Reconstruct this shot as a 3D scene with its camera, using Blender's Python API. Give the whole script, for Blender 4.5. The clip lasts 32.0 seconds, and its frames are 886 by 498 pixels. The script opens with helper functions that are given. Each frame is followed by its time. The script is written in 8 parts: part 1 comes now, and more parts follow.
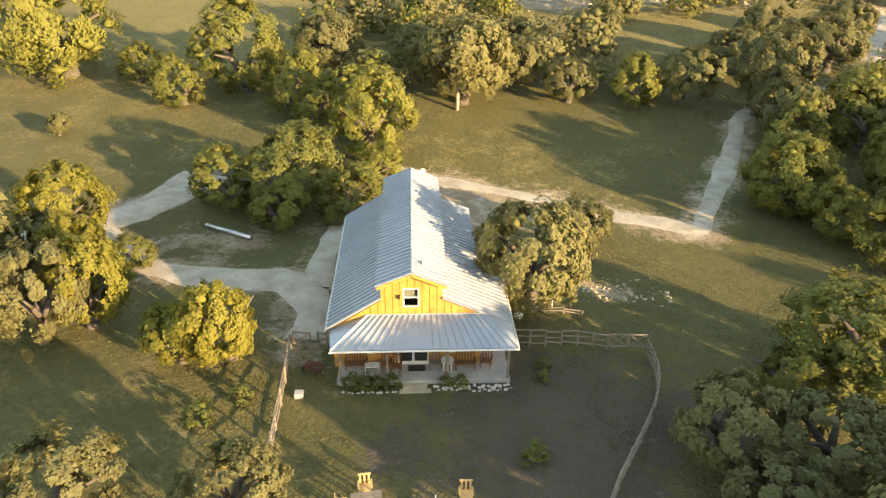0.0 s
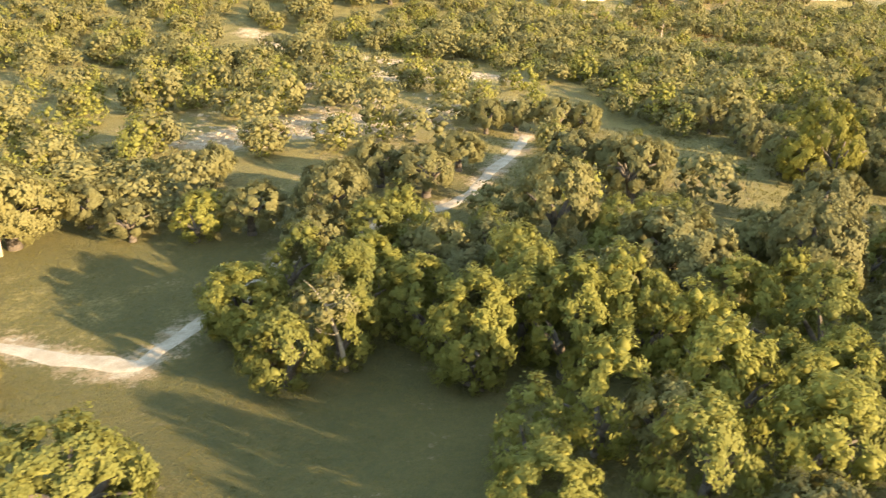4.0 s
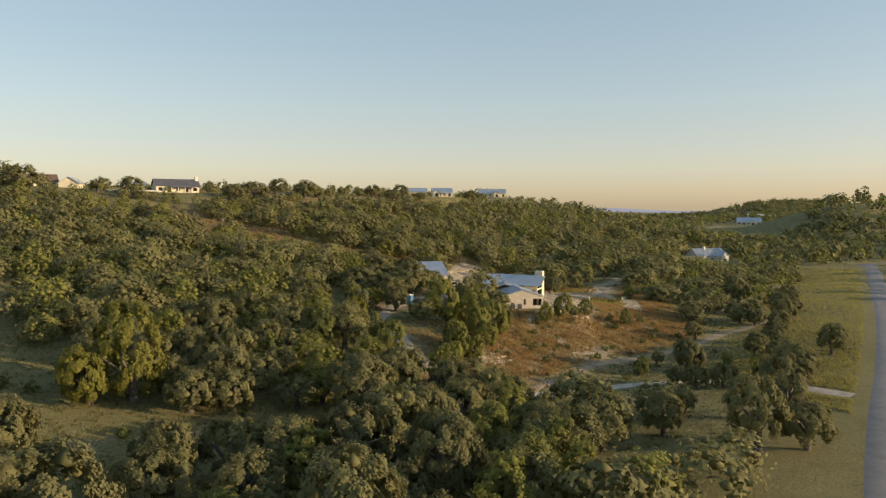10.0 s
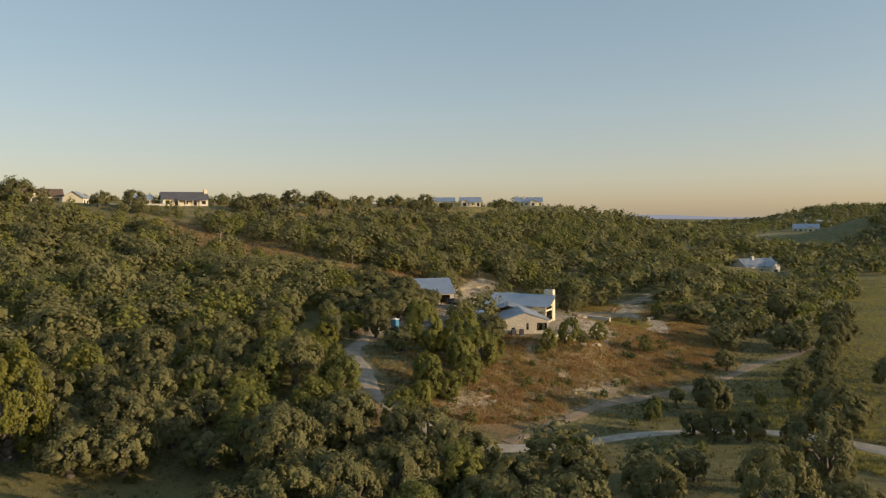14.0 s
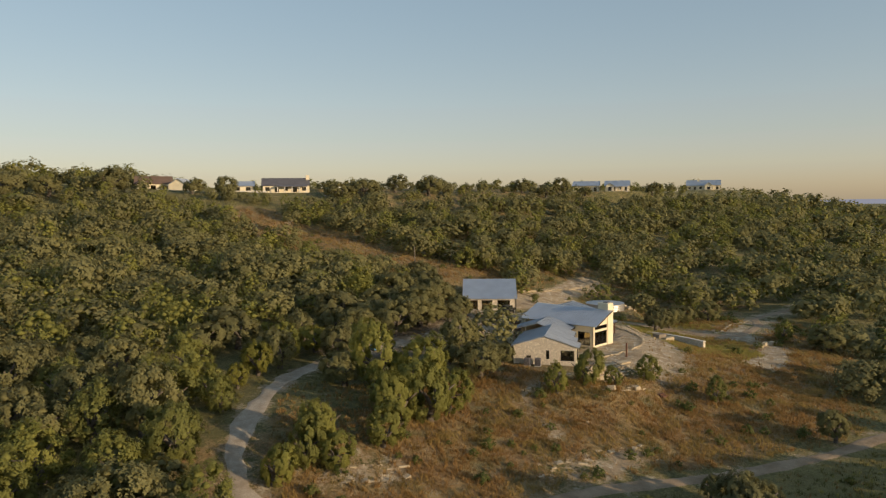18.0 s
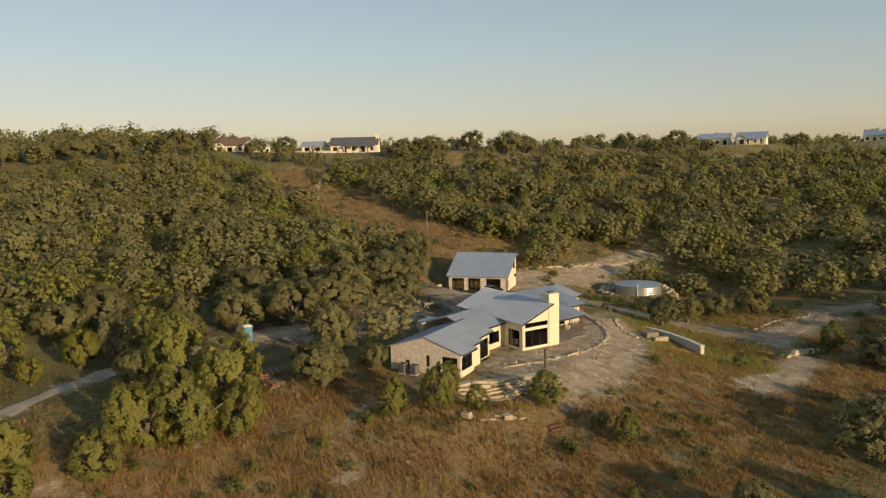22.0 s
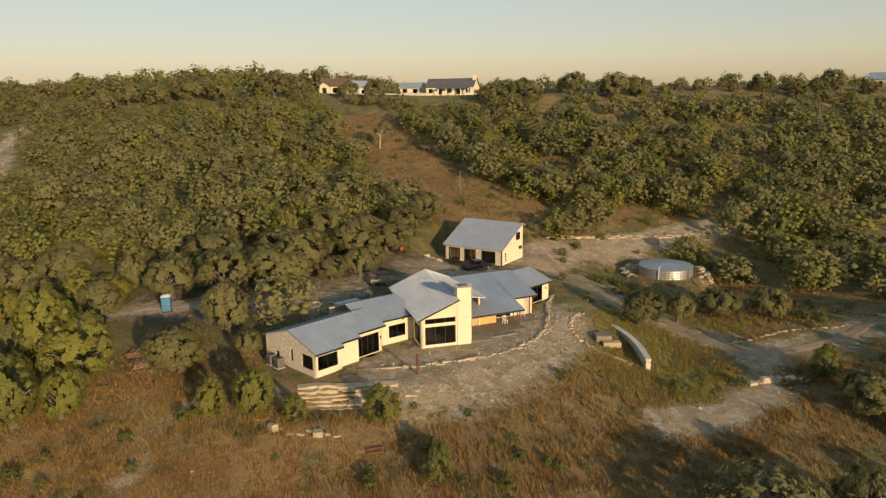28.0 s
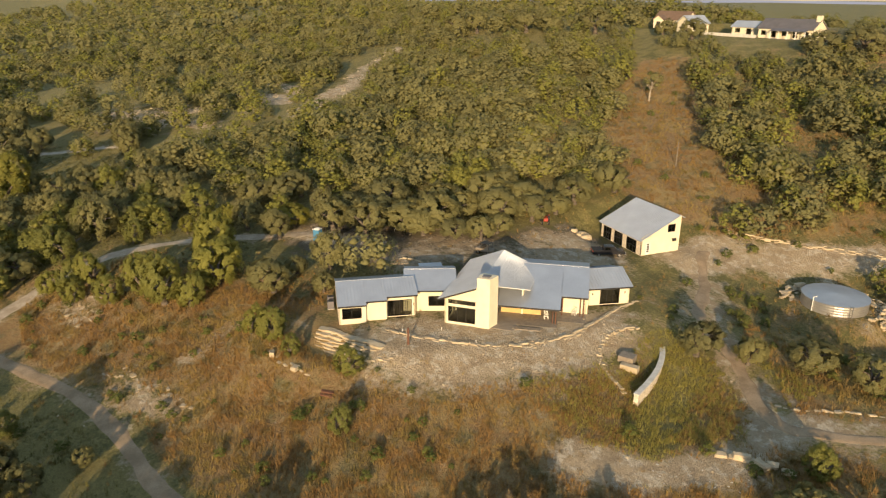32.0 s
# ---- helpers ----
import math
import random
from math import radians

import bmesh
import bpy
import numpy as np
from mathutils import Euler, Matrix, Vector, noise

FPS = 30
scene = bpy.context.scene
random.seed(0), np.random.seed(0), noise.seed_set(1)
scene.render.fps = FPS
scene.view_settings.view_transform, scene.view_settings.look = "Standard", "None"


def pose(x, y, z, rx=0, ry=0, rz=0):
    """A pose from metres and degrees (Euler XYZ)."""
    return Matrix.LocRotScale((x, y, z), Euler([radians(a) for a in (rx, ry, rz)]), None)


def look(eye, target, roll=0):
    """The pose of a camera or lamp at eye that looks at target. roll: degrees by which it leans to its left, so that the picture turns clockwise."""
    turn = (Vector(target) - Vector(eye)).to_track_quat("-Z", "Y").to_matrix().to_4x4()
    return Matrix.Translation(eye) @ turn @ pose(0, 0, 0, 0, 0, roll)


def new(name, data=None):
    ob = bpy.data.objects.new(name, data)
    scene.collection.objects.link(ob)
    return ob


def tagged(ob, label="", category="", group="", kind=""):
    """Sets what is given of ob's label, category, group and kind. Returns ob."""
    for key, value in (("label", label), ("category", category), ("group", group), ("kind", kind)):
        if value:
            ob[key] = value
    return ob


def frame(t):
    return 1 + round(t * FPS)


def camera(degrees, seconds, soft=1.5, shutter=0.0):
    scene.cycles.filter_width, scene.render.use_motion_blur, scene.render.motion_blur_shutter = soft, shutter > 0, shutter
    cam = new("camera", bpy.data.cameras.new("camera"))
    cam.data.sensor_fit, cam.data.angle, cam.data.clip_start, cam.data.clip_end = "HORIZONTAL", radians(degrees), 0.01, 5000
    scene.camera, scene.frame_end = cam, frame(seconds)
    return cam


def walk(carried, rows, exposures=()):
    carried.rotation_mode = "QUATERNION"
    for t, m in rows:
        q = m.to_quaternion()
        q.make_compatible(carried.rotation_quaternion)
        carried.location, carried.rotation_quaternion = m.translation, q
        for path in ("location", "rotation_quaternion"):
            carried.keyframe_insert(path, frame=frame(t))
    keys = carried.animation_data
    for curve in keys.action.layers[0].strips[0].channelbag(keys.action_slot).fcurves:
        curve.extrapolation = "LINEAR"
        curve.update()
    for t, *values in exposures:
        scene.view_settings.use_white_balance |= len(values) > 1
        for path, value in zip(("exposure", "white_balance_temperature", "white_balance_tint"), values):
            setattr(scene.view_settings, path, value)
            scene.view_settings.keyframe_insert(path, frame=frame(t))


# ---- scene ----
cam = camera(63.5, 32.0, soft=1.25, shutter=0.25)
PATH = [
    (0, (0.107, 0.513, 26.304), (0.108, 2.278, 25.363), 0.6),
    (0.5, (2.751, 0.21, 26.331), (2.75, 1.986, 25.411), 0.2),
    (1, (6.64, -0.202, 26.42), (6.664, 1.589, 25.53), -0.0),
    (1.5, (11.447, -0.504, 26.562), (11.498, 1.304, 25.709), -0.2),
    (2, (17.009, -0.91, 26.759), (17.084, 0.917, 25.949), -0.3),
    (2.5, (23.088, -1.305, 26.877), (23.181, 0.542, 26.114), -0.5),
    (3, (29.336, -1.775, 26.968), (29.475, 0.087, 26.251), -0.5),
    (3.5, (35.814, -1.867, 26.791), (36.002, 0.01, 26.126), -0.5),
    (5.5, (62.048, -1.076, 27.499), (62.438, 0.822, 27.004), -1.5),
    (6, (68.402, -1.019, 27.388), (68.84, 0.879, 26.935), -1.6),
    (6.5, (74.47, -1.301, 27.301), (74.956, 0.595, 26.888), -1.4),
    (7, (80.405, -1.939, 27.269), (80.943, -0.049, 26.897), -1.3),
    (7.5, (86.488, -2.587, 27.317), (87.07, -0.702, 26.988), -1.3),
    (8, (92.514, -3.074, 27.335), (93.155, -1.201, 27.053), -1.3),
    (8.5, (98.706, -3.36, 27.257), (99.412, -1.503, 27.025), -1.2),
    (9, (104.847, -3.673, 27.256), (105.617, -1.836, 27.078), -1.1),
    (9.5, (109.29, -4.322, 27.269), (110.15, -2.521, 27.138), -0.1),
    (10, (111.189, -4.855, 27.349), (112.079, -3.068, 27.23), 0.2),
    (10.5, (112.118, -4.717, 27.33), (113.016, -2.934, 27.214), 0.3),
    (11, (112.236, -4.484, 27.382), (113.137, -2.702, 27.264), 0.3),
    (11.5, (112.577, -3.948, 27.462), (113.476, -2.165, 27.346), 0.3),
    (12, (114.13, -2.477, 27.687), (115.026, -0.693, 27.577), 0.3),
    (12.5, (117.012, -0.329, 27.769), (117.901, 1.46, 27.664), -0.0),
    (13, (120.989, 2.235, 27.787), (121.863, 4.031, 27.69), -0.4),
    (13.5, (125.896, 4.872, 27.905), (126.712, 6.695, 27.808), -0.5),
    (14, (131.121, 7.629, 27.907), (131.885, 9.475, 27.814), -0.5),
    (14.5, (136.44, 10.438, 27.876), (137.135, 12.311, 27.783), -0.5),
    (15, (141.919, 13.175, 27.826), (142.549, 15.071, 27.731), -0.6),
    (15.5, (147.39, 16.143, 27.78), (147.95, 18.061, 27.683), -0.7),
    (17.5, (170.151, 28.397, 28.146), (170.446, 30.372, 28.025), -0.5),
    (18, (175.444, 31.067, 28.319), (175.668, 33.05, 28.189), -0.6),
    (18.5, (180.518, 33.77, 28.426), (180.674, 35.76, 28.287), -0.6),
    (19, (185.733, 36.396, 28.466), (185.815, 38.389, 28.315), -0.7),
    (19.5, (190.993, 39.448, 28.47), (191.009, 41.441, 28.306), -0.7),
    (20, (196.307, 42.71, 28.391), (196.266, 44.701, 28.214), -0.8),
    (20.5, (201.528, 45.951, 28.198), (201.424, 47.939, 28.006), -0.9),
    (21, (206.735, 48.821, 28.224), (206.572, 50.803, 28.016), -1.0),
    (21.5, (212.054, 51.539, 28.344), (211.827, 53.513, 28.119), -1.1),
    (22, (217.493, 54.5, 28.475), (217.205, 56.464, 28.234), -1.3),
    (22.5, (223.033, 57.341, 28.621), (222.684, 59.293, 28.362), -1.3),
    (23, (228.398, 60.203, 28.877), (227.997, 62.142, 28.599), -1.4),
    (23.5, (233.77, 62.824, 29.208), (233.316, 64.75, 28.915), -1.2),
    (24, (237.773, 64.567, 29.449), (237.249, 66.474, 29.156), -0.0),
    (24.5, (239.746, 65.194, 29.516), (239.147, 67.076, 29.206), 0.1),
    (25, (240.384, 65.816, 29.668), (239.761, 67.689, 29.344), 0.3),
    (25.5, (240.401, 66.168, 29.795), (239.773, 68.038, 29.463), 0.3),
    (27.5, (245.725, 71.289, 32.359), (245.019, 73.118, 31.963), -0.7),
    (28, (249.719, 73.865, 33.47), (248.932, 75.654, 33.044), -0.9),
    (28.5, (254.36, 76.761, 34.833), (253.473, 78.494, 34.375), -1.0),
    (29, (259.311, 79.778, 36.311), (258.307, 81.436, 35.817), -0.9),
    (29.5, (264.55, 83.114, 37.956), (263.438, 84.69, 37.426), -0.9),
    (30, (269.801, 86.632, 39.574), (268.577, 88.111, 39.012), -0.9),
    (30.5, (275.052, 90.359, 41.286), (273.716, 91.725, 40.695), -0.8),
    (31, (280.5, 94.077, 43.051), (279.062, 95.319, 42.427), -0.7),
    (31.5, (285.686, 97.841, 44.694), (284.166, 98.964, 44.04), -0.4),
    (32, (289.67, 100.392, 45.859), (288.072, 101.389, 45.186), 0.2),
]
EXPOSURES = [(0.0, 2.05, 7600, 17), (2.0, 2.22, 7500, 17), (3.0, 2.36, 7500, 17), (6.0, 1.97, 7000, 17), (7.5, 1.40, 6800, 17), (9.0, 0.93, 6650, 17), (11.0, 0.44, 6550, 17), (13.0, 0.37, 6500, 17), (19.0, 0.29, 6650, 18), (25.0, 0.32, 7000, 18), (28.0, 0.35, 7050, 18), (30.0, 0.57, 7050, 18), (32.0, 0.85, 7050, 18)]
walk(cam, [(t, look(eye, target, roll)) for t, eye, target, roll in PATH], EXPOSURES)

# ---- light ----
SUN_AZ, SUN_EL = math.radians(129.0), math.radians(11.0)    # azimuth from north (+y) towards east (+x)
world = bpy.data.worlds.new("sky")
scene.world = world
world.use_nodes = True
wn = world.node_tree
sky = wn.nodes.new("ShaderNodeTexSky")
sky.sky_type = "NISHITA"
sky.sun_disc = False
sky.sun_elevation, sky.sun_rotation = SUN_EL, SUN_AZ
sky.air_density, sky.dust_density, sky.ozone_density = 1.0, 0.8, 1.2
soft_sky = wn.nodes.new("ShaderNodeHueSaturation")
soft_sky.inputs["Hue"].default_value = 0.487
soft_sky.inputs["Saturation"].default_value = 1.38
soft_sky.inputs["Value"].default_value = 1.6
haze = wn.nodes.new("ShaderNodeGamma")
haze.inputs["Gamma"].default_value = 0.5
wn.links.new(sky.outputs[0], haze.inputs["Color"])
wn.links.new(haze.outputs[0], soft_sky.inputs["Color"])
wn.links.new(soft_sky.outputs[0], wn.nodes["Background"].inputs[0])
wn.nodes["Background"].inputs[1].default_value = 0.137
sun = new("sun", bpy.data.lights.new("sun", "SUN"))
sun.data.energy, sun.data.angle, sun.data.color = 3.7, math.radians(0.6), (1.0, 0.79, 0.48)
sun_dir = Vector((math.sin(SUN_AZ) * math.cos(SUN_EL), math.cos(SUN_AZ) * math.cos(SUN_EL), math.sin(SUN_EL)))
sun.matrix_world = Matrix.Translation(sun_dir * 200) @ sun_dir.to_track_quat("Z", "Y").to_matrix().to_4x4()

# ---- materials ----
def mat(name, rough=0.8, metal=0.0):
    m = bpy.data.materials.new(name)
    m.use_nodes = True
    n = m.node_tree.nodes
    b = n["Principled BSDF"]
    b.inputs["Roughness"].default_value, b.inputs["Metallic"].default_value = rough, metal
    return m, n, m.node_tree.links, b


def mix(n, l, fac, a, b, mode="MIX"):
    """A colour mix; fac, a and b are sockets or values."""
    k = n.new("ShaderNodeMix")
    k.data_type, k.blend_type = "RGBA", mode
    for sock, v in ((k.inputs[0], fac), (k.inputs[6], a), (k.inputs[7], b)):
        if hasattr(v, "is_output"):
            l.new(v, sock)
        else:
            sock.default_value = (*v, 1.0) if isinstance(v, tuple) else v
    return k.outputs[2]


def maths(n, l, op, a, b=0.0, clamp=False):
    k = n.new("ShaderNodeMath")
    k.operation, k.use_clamp = op, clamp
    for sock, v in ((k.inputs[0], a), (k.inputs[1], b)):
        if hasattr(v, "is_output"):
            l.new(v, sock)
        else:
            sock.default_value = v
    return k.outputs[0]


def place(n, l, kind="Object"):
    return n.new("ShaderNodeTexCoord").outputs[kind]


def spots(n, l, co, scale, detail=4.0, rough=0.6, low=0.35, high=0.65):
    """Noise, stretched between low and high."""
    k = n.new("ShaderNodeTexNoise")
    k.inputs["Scale"].default_value, k.inputs["Detail"].default_value, k.inputs["Roughness"].default_value = scale, detail, rough
    l.new(co, k.inputs["Vector"])
    r = n.new("ShaderNodeMapRange")
    r.inputs["From Min"].default_value, r.inputs["From Max"].default_value = low, high
    l.new(k.outputs[0], r.inputs["Value"])
    return r.outputs[0]


def relief(n, l, b, height, strength=0.4, dist=0.05):
    k = n.new("ShaderNodeBump")
    k.inputs["Strength"].default_value, k.inputs["Distance"].default_value = strength, dist
    l.new(height, k.inputs["Height"])
    l.new(k.outputs[0], b.inputs["Normal"])


def attr(n, name):
    k = n.new("ShaderNodeAttribute")
    k.attribute_name = name
    return k.outputs["Fac"]


def world_place(n, l):
    return n.new("ShaderNodeNewGeometry").outputs["Position"]


def simple(name, col, col2=None, scale=2.0, rough=0.8, metal=0.0, bump_scale=0.0, bump_size=0.02, fine=0.15):
    """A surface with stains at one scale and grain at another."""
    m, n, l, b = mat(name, rough, metal)
    co = world_place(n, l)
    col2 = col2 or tuple(c * 0.72 for c in col)
    base = mix(n, l, spots(n, l, co, scale), col, col2)
    grain = spots(n, l, co, scale * 14.0, 3.0)
    base = mix(n, l, maths(n, l, "MULTIPLY", grain, fine), base, tuple(c * 0.45 for c in col))
    l.new(base, b.inputs["Base Color"])
    if bump_scale:
        relief(n, l, b, spots(n, l, co, bump_scale, 3.0), 0.5, bump_size)
    return m


def leaf_material(name, dark, light, pale, sheen=0.25, patch=None):
    """Leaves: colour by plant, by clump and by leaf."""
    m, n, l, b = mat(name, 0.62)
    geo = n.new("ShaderNodeNewGeometry")
    info = n.new("ShaderNodeObjectInfo")
    plant = maths(n, l, "FRACT", maths(n, l, "ADD", info.outputs["Random"], attr(n, "tone")))
    k = mix(n, l, plant, dark, light)
    k = mix(n, l, maths(n, l, "MULTIPLY", geo.outputs["Random Per Island"], 0.24), k, pale)
    wide = spots(n, l, geo.outputs["Position"], 0.035, 2.0, 0.5, 0.38, 0.62)
    k = mix(n, l, maths(n, l, "MULTIPLY", wide, 0.35), k, light)
    if patch:
        k = mix(n, l, maths(n, l, "MULTIPLY", spots(n, l, geo.outputs["Position"], 0.17, 4.0, 0.65, 0.46, 0.6), 0.75), k, patch)
        k = mix(n, l, maths(n, l, "MULTIPLY", spots(n, l, geo.outputs["Position"], 0.31, 4.0, 0.65, 0.5, 0.64), 0.6), k, (0.12, 0.115, 0.045))
    speck = spots(n, l, geo.outputs["Position"], 7.0, 3.0, 0.7, 0.36, 0.64)
    k = mix(n, l, maths(n, l, "MULTIPLY", speck, 0.2), k, tuple(c * 0.65 for c in dark))
    l.new(k, b.inputs["Base Color"])
    b.inputs["Specular IOR Level"].default_value = 0.12
    tr = n.new("ShaderNodeBsdfTranslucent")
    l.new(k, tr.inputs["Color"])
    ms = n.new("ShaderNodeMixShader")
    ms.inputs[0].default_value = sheen
    l.new(b.outputs[0], ms.inputs[1])
    l.new(tr.outputs[0], ms.inputs[2])
    l.new(ms.outputs[0], n["Material Output"].inputs["Surface"])
    return m


OAK_LEAF = leaf_material("oak_leaf", (0.162, 0.159, 0.076), (0.243, 0.23, 0.096), (0.322, 0.297, 0.123), 0.38)
JUNIPER_LEAF = leaf_material("juniper_leaf", (0.162, 0.174, 0.056), (0.264, 0.262, 0.066), (0.338, 0.323, 0.084), 0.38)
# the elm's light green, also sunlight painted into the trees of kind c
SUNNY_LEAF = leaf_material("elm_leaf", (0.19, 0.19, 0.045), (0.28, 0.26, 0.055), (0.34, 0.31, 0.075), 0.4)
SHRUB_LEAF = leaf_material("shrub_leaf", (0.09, 0.115, 0.035), (0.17, 0.18, 0.05), (0.25, 0.24, 0.08), 0.3)
DRY_GRASS = leaf_material("dry_grass", (0.265, 0.152, 0.058), (0.385, 0.234, 0.09), (0.50, 0.355, 0.155), 0.4, patch=(0.43, 0.33, 0.115))
VERGE_GRASS = leaf_material("verge_grass", (0.285, 0.255, 0.072), (0.405, 0.355, 0.10), (0.50, 0.44, 0.15), 0.45)
GREEN_GRASS = leaf_material("green_grass", (0.125, 0.125, 0.04), (0.19, 0.17, 0.055), (0.25, 0.215, 0.085), 0.3)
BARK = simple("bark", (0.16, 0.13, 0.10), (0.09, 0.075, 0.06), 3.0, 0.9, bump_scale=20.0)
PALE_BARK = simple("pale_bark", (0.50, 0.42, 0.32), (0.34, 0.28, 0.21), 3.0, 0.85, bump_scale=20.0)
GRAVEL = simple("caliche_gravel", (0.60, 0.53, 0.43), (0.40, 0.33, 0.24), 0.6, 0.95, bump_scale=9.0, bump_size=0.05, fine=0.6)
DIRT = simple("packed_dirt", (0.40, 0.295, 0.19), (0.24, 0.17, 0.10), 0.4, 0.95, bump_scale=6.0, bump_size=0.05, fine=0.4)
TRACK_DUST = simple("track_dust", (0.50, 0.42, 0.32), (0.31, 0.245, 0.17), 0.6, 0.95, bump_scale=7.0, bump_size=0.05, fine=0.5)
ASPHALT = simple("road_asphalt", (0.23, 0.21, 0.20), (0.18, 0.165, 0.155), 0.6, 0.85, bump_scale=30.0, bump_size=0.01)
LIMESTONE = simple("limestone", (0.60, 0.49, 0.33), (0.40, 0.325, 0.22), 0.9, 0.9, bump_scale=5.0, bump_size=0.05, fine=0.35)
WHITE_STONE = simple("white_limestone", (0.74, 0.70, 0.62), (0.58, 0.54, 0.46), 1.2, 0.9, bump_scale=6.0, bump_size=0.04, fine=0.3)
STUCCO = simple("cream_stucco", (0.76, 0.68, 0.50), (0.70, 0.62, 0.45), 0.7, 0.9, bump_scale=25.0, bump_size=0.008, fine=0.08)


def stone_wall_material():
    """Pale rubble stones of many tones, with recessed joints."""
    m, n, l, b = mat("stone_wall", 0.9)
    co = world_place(n, l)
    cell = n.new("ShaderNodeTexVoronoi")
    cell.inputs["Scale"].default_value = 3.2
    l.new(co, cell.inputs["Vector"])
    tone = n.new("ShaderNodeSeparateColor")
    l.new(cell.outputs["Color"], tone.inputs[0])
    rim = n.new("ShaderNodeTexVoronoi")
    rim.feature = "DISTANCE_TO_EDGE"
    rim.inputs["Scale"].default_value = 3.2
    l.new(co, rim.inputs["Vector"])
    joint = n.new("ShaderNodeMapRange")
    joint.inputs["From Max"].default_value = 0.09
    l.new(rim.outputs["Distance"], joint.inputs["Value"])
    k = mix(n, l, tone.outputs[0], (0.84, 0.74, 0.58), (0.64, 0.54, 0.41))
    k = mix(n, l, maths(n, l, "MULTIPLY", spots(n, l, co, 12.0), 0.3), k, (0.42, 0.35, 0.26))
    k = mix(n, l, joint.outputs[0], (0.46, 0.40, 0.31), k)
    l.new(k, b.inputs["Base Color"])
    relief(n, l, b, joint.outputs[0], 0.7, 0.05)
    return m


STONE_WALL = stone_wall_material()
GALV = simple("galvalume_roof", (0.53, 0.57, 0.62), (0.46, 0.495, 0.545), 0.35, 0.36, 0.5, fine=0.08)
GALV_LIGHT = simple("barn_roof_metal", (0.44, 0.47, 0.505), (0.38, 0.405, 0.44), 0.4, 0.4, 0.45, fine=0.08)
SLATE_ROOF = simple("dark_metal_roof", (0.17, 0.16, 0.17), (0.13, 0.125, 0.13), 0.5, 0.6, 0.2, fine=0.1)
BROWN_ROOF = simple("brown_roof", (0.20, 0.13, 0.09), (0.15, 0.10, 0.07), 0.8, 0.8, fine=0.2)
TRIM_WHITE = simple("white_trim", (0.78, 0.76, 0.70), (0.70, 0.68, 0.62), 2.0, 0.6, fine=0.06)
BLACK_FRAME = simple("black_frame", (0.02, 0.02, 0.022), (0.03, 0.028, 0.026), 3.0, 0.45, fine=0.05)
CONCRETE = simple("concrete", (0.50, 0.47, 0.42), (0.40, 0.37, 0.33), 0.8, 0.9, bump_scale=12.0, bump_size=0.01)
CEDAR = simple("cedar_boards", (0.60, 0.33, 0.075), (0.48, 0.24, 0.05), 1.3, 0.75, bump_scale=14.0, bump_size=0.01, fine=0.25)
BROWN_WOOD = simple("brown_stained_wood", (0.27, 0.13, 0.055), (0.18, 0.085, 0.038), 2.0, 0.75, fine=0.25)
GREY_WOOD = simple("weathered_wood", (0.30, 0.25, 0.19), (0.20, 0.165, 0.125), 2.5, 0.9, bump_scale=14.0, bump_size=0.015, fine=0.3)
OSB = simple("bare_sheathing", (0.66, 0.46, 0.20), (0.55, 0.36, 0.15), 1.5, 0.85, fine=0.3)
STEEL_TANK = simple("tank_steel", (0.42, 0.41, 0.38), (0.35, 0.34, 0.32), 0.6, 0.4, 0.6, fine=0.08)
TRUCK_PAINT = simple("black_car_paint", (0.015, 0.016, 0.02), (0.02, 0.02, 0.024), 1.0, 0.25, fine=0.05)
RUBBER = simple("tyre_rubber", (0.018, 0.018, 0.018), (0.03, 0.028, 0.026), 4.0, 0.85)
RED_PAINT = simple("red_paint", (0.42, 0.05, 0.03), (0.32, 0.04, 0.025), 1.5, 0.45)
BLUE_PLASTIC = simple("blue_plastic", (0.06, 0.22, 0.38), (0.05, 0.18, 0.31), 1.0, 0.5, fine=0.06)
GREEN_PAINT = simple("green_paint", (0.03, 0.17, 0.11), (0.025, 0.13, 0.085), 1.0, 0.5)
CHROME = simple("bright_metal", (0.62, 0.62, 0.62), (0.5, 0.5, 0.5), 2.0, 0.3, 0.9, fine=0.05)
RUST = simple("rusted_steel", (0.17, 0.075, 0.04), (0.11, 0.05, 0.03), 2.0, 0.85, fine=0.3)
ROOM = simple("room_interior", (0.30, 0.26, 0.20), (0.24, 0.2, 0.16), 1.0, 0.9)


def glass_material():
    m, n, l, b = mat("window_glass", 0.05)
    g = n.new("ShaderNodeBsdfGlossy")
    g.inputs["Roughness"].default_value = 0.03
    t = n.new("ShaderNodeBsdfTransparent")
    t.inputs["Color"].default_value = (0.55, 0.58, 0.56, 1)
    f = n.new("ShaderNodeFresnel")
    f.inputs["IOR"].default_value = 1.6
    s = n.new("ShaderNodeMixShader")
    l.new(f.outputs[0], s.inputs[0])
    l.new(t.outputs[0], s.inputs[1])
    l.new(g.outputs[0], s.inputs[2])
    l.new(s.outputs[0], n["Material Output"].inputs["Surface"])
    return m


GLASS = glass_material()


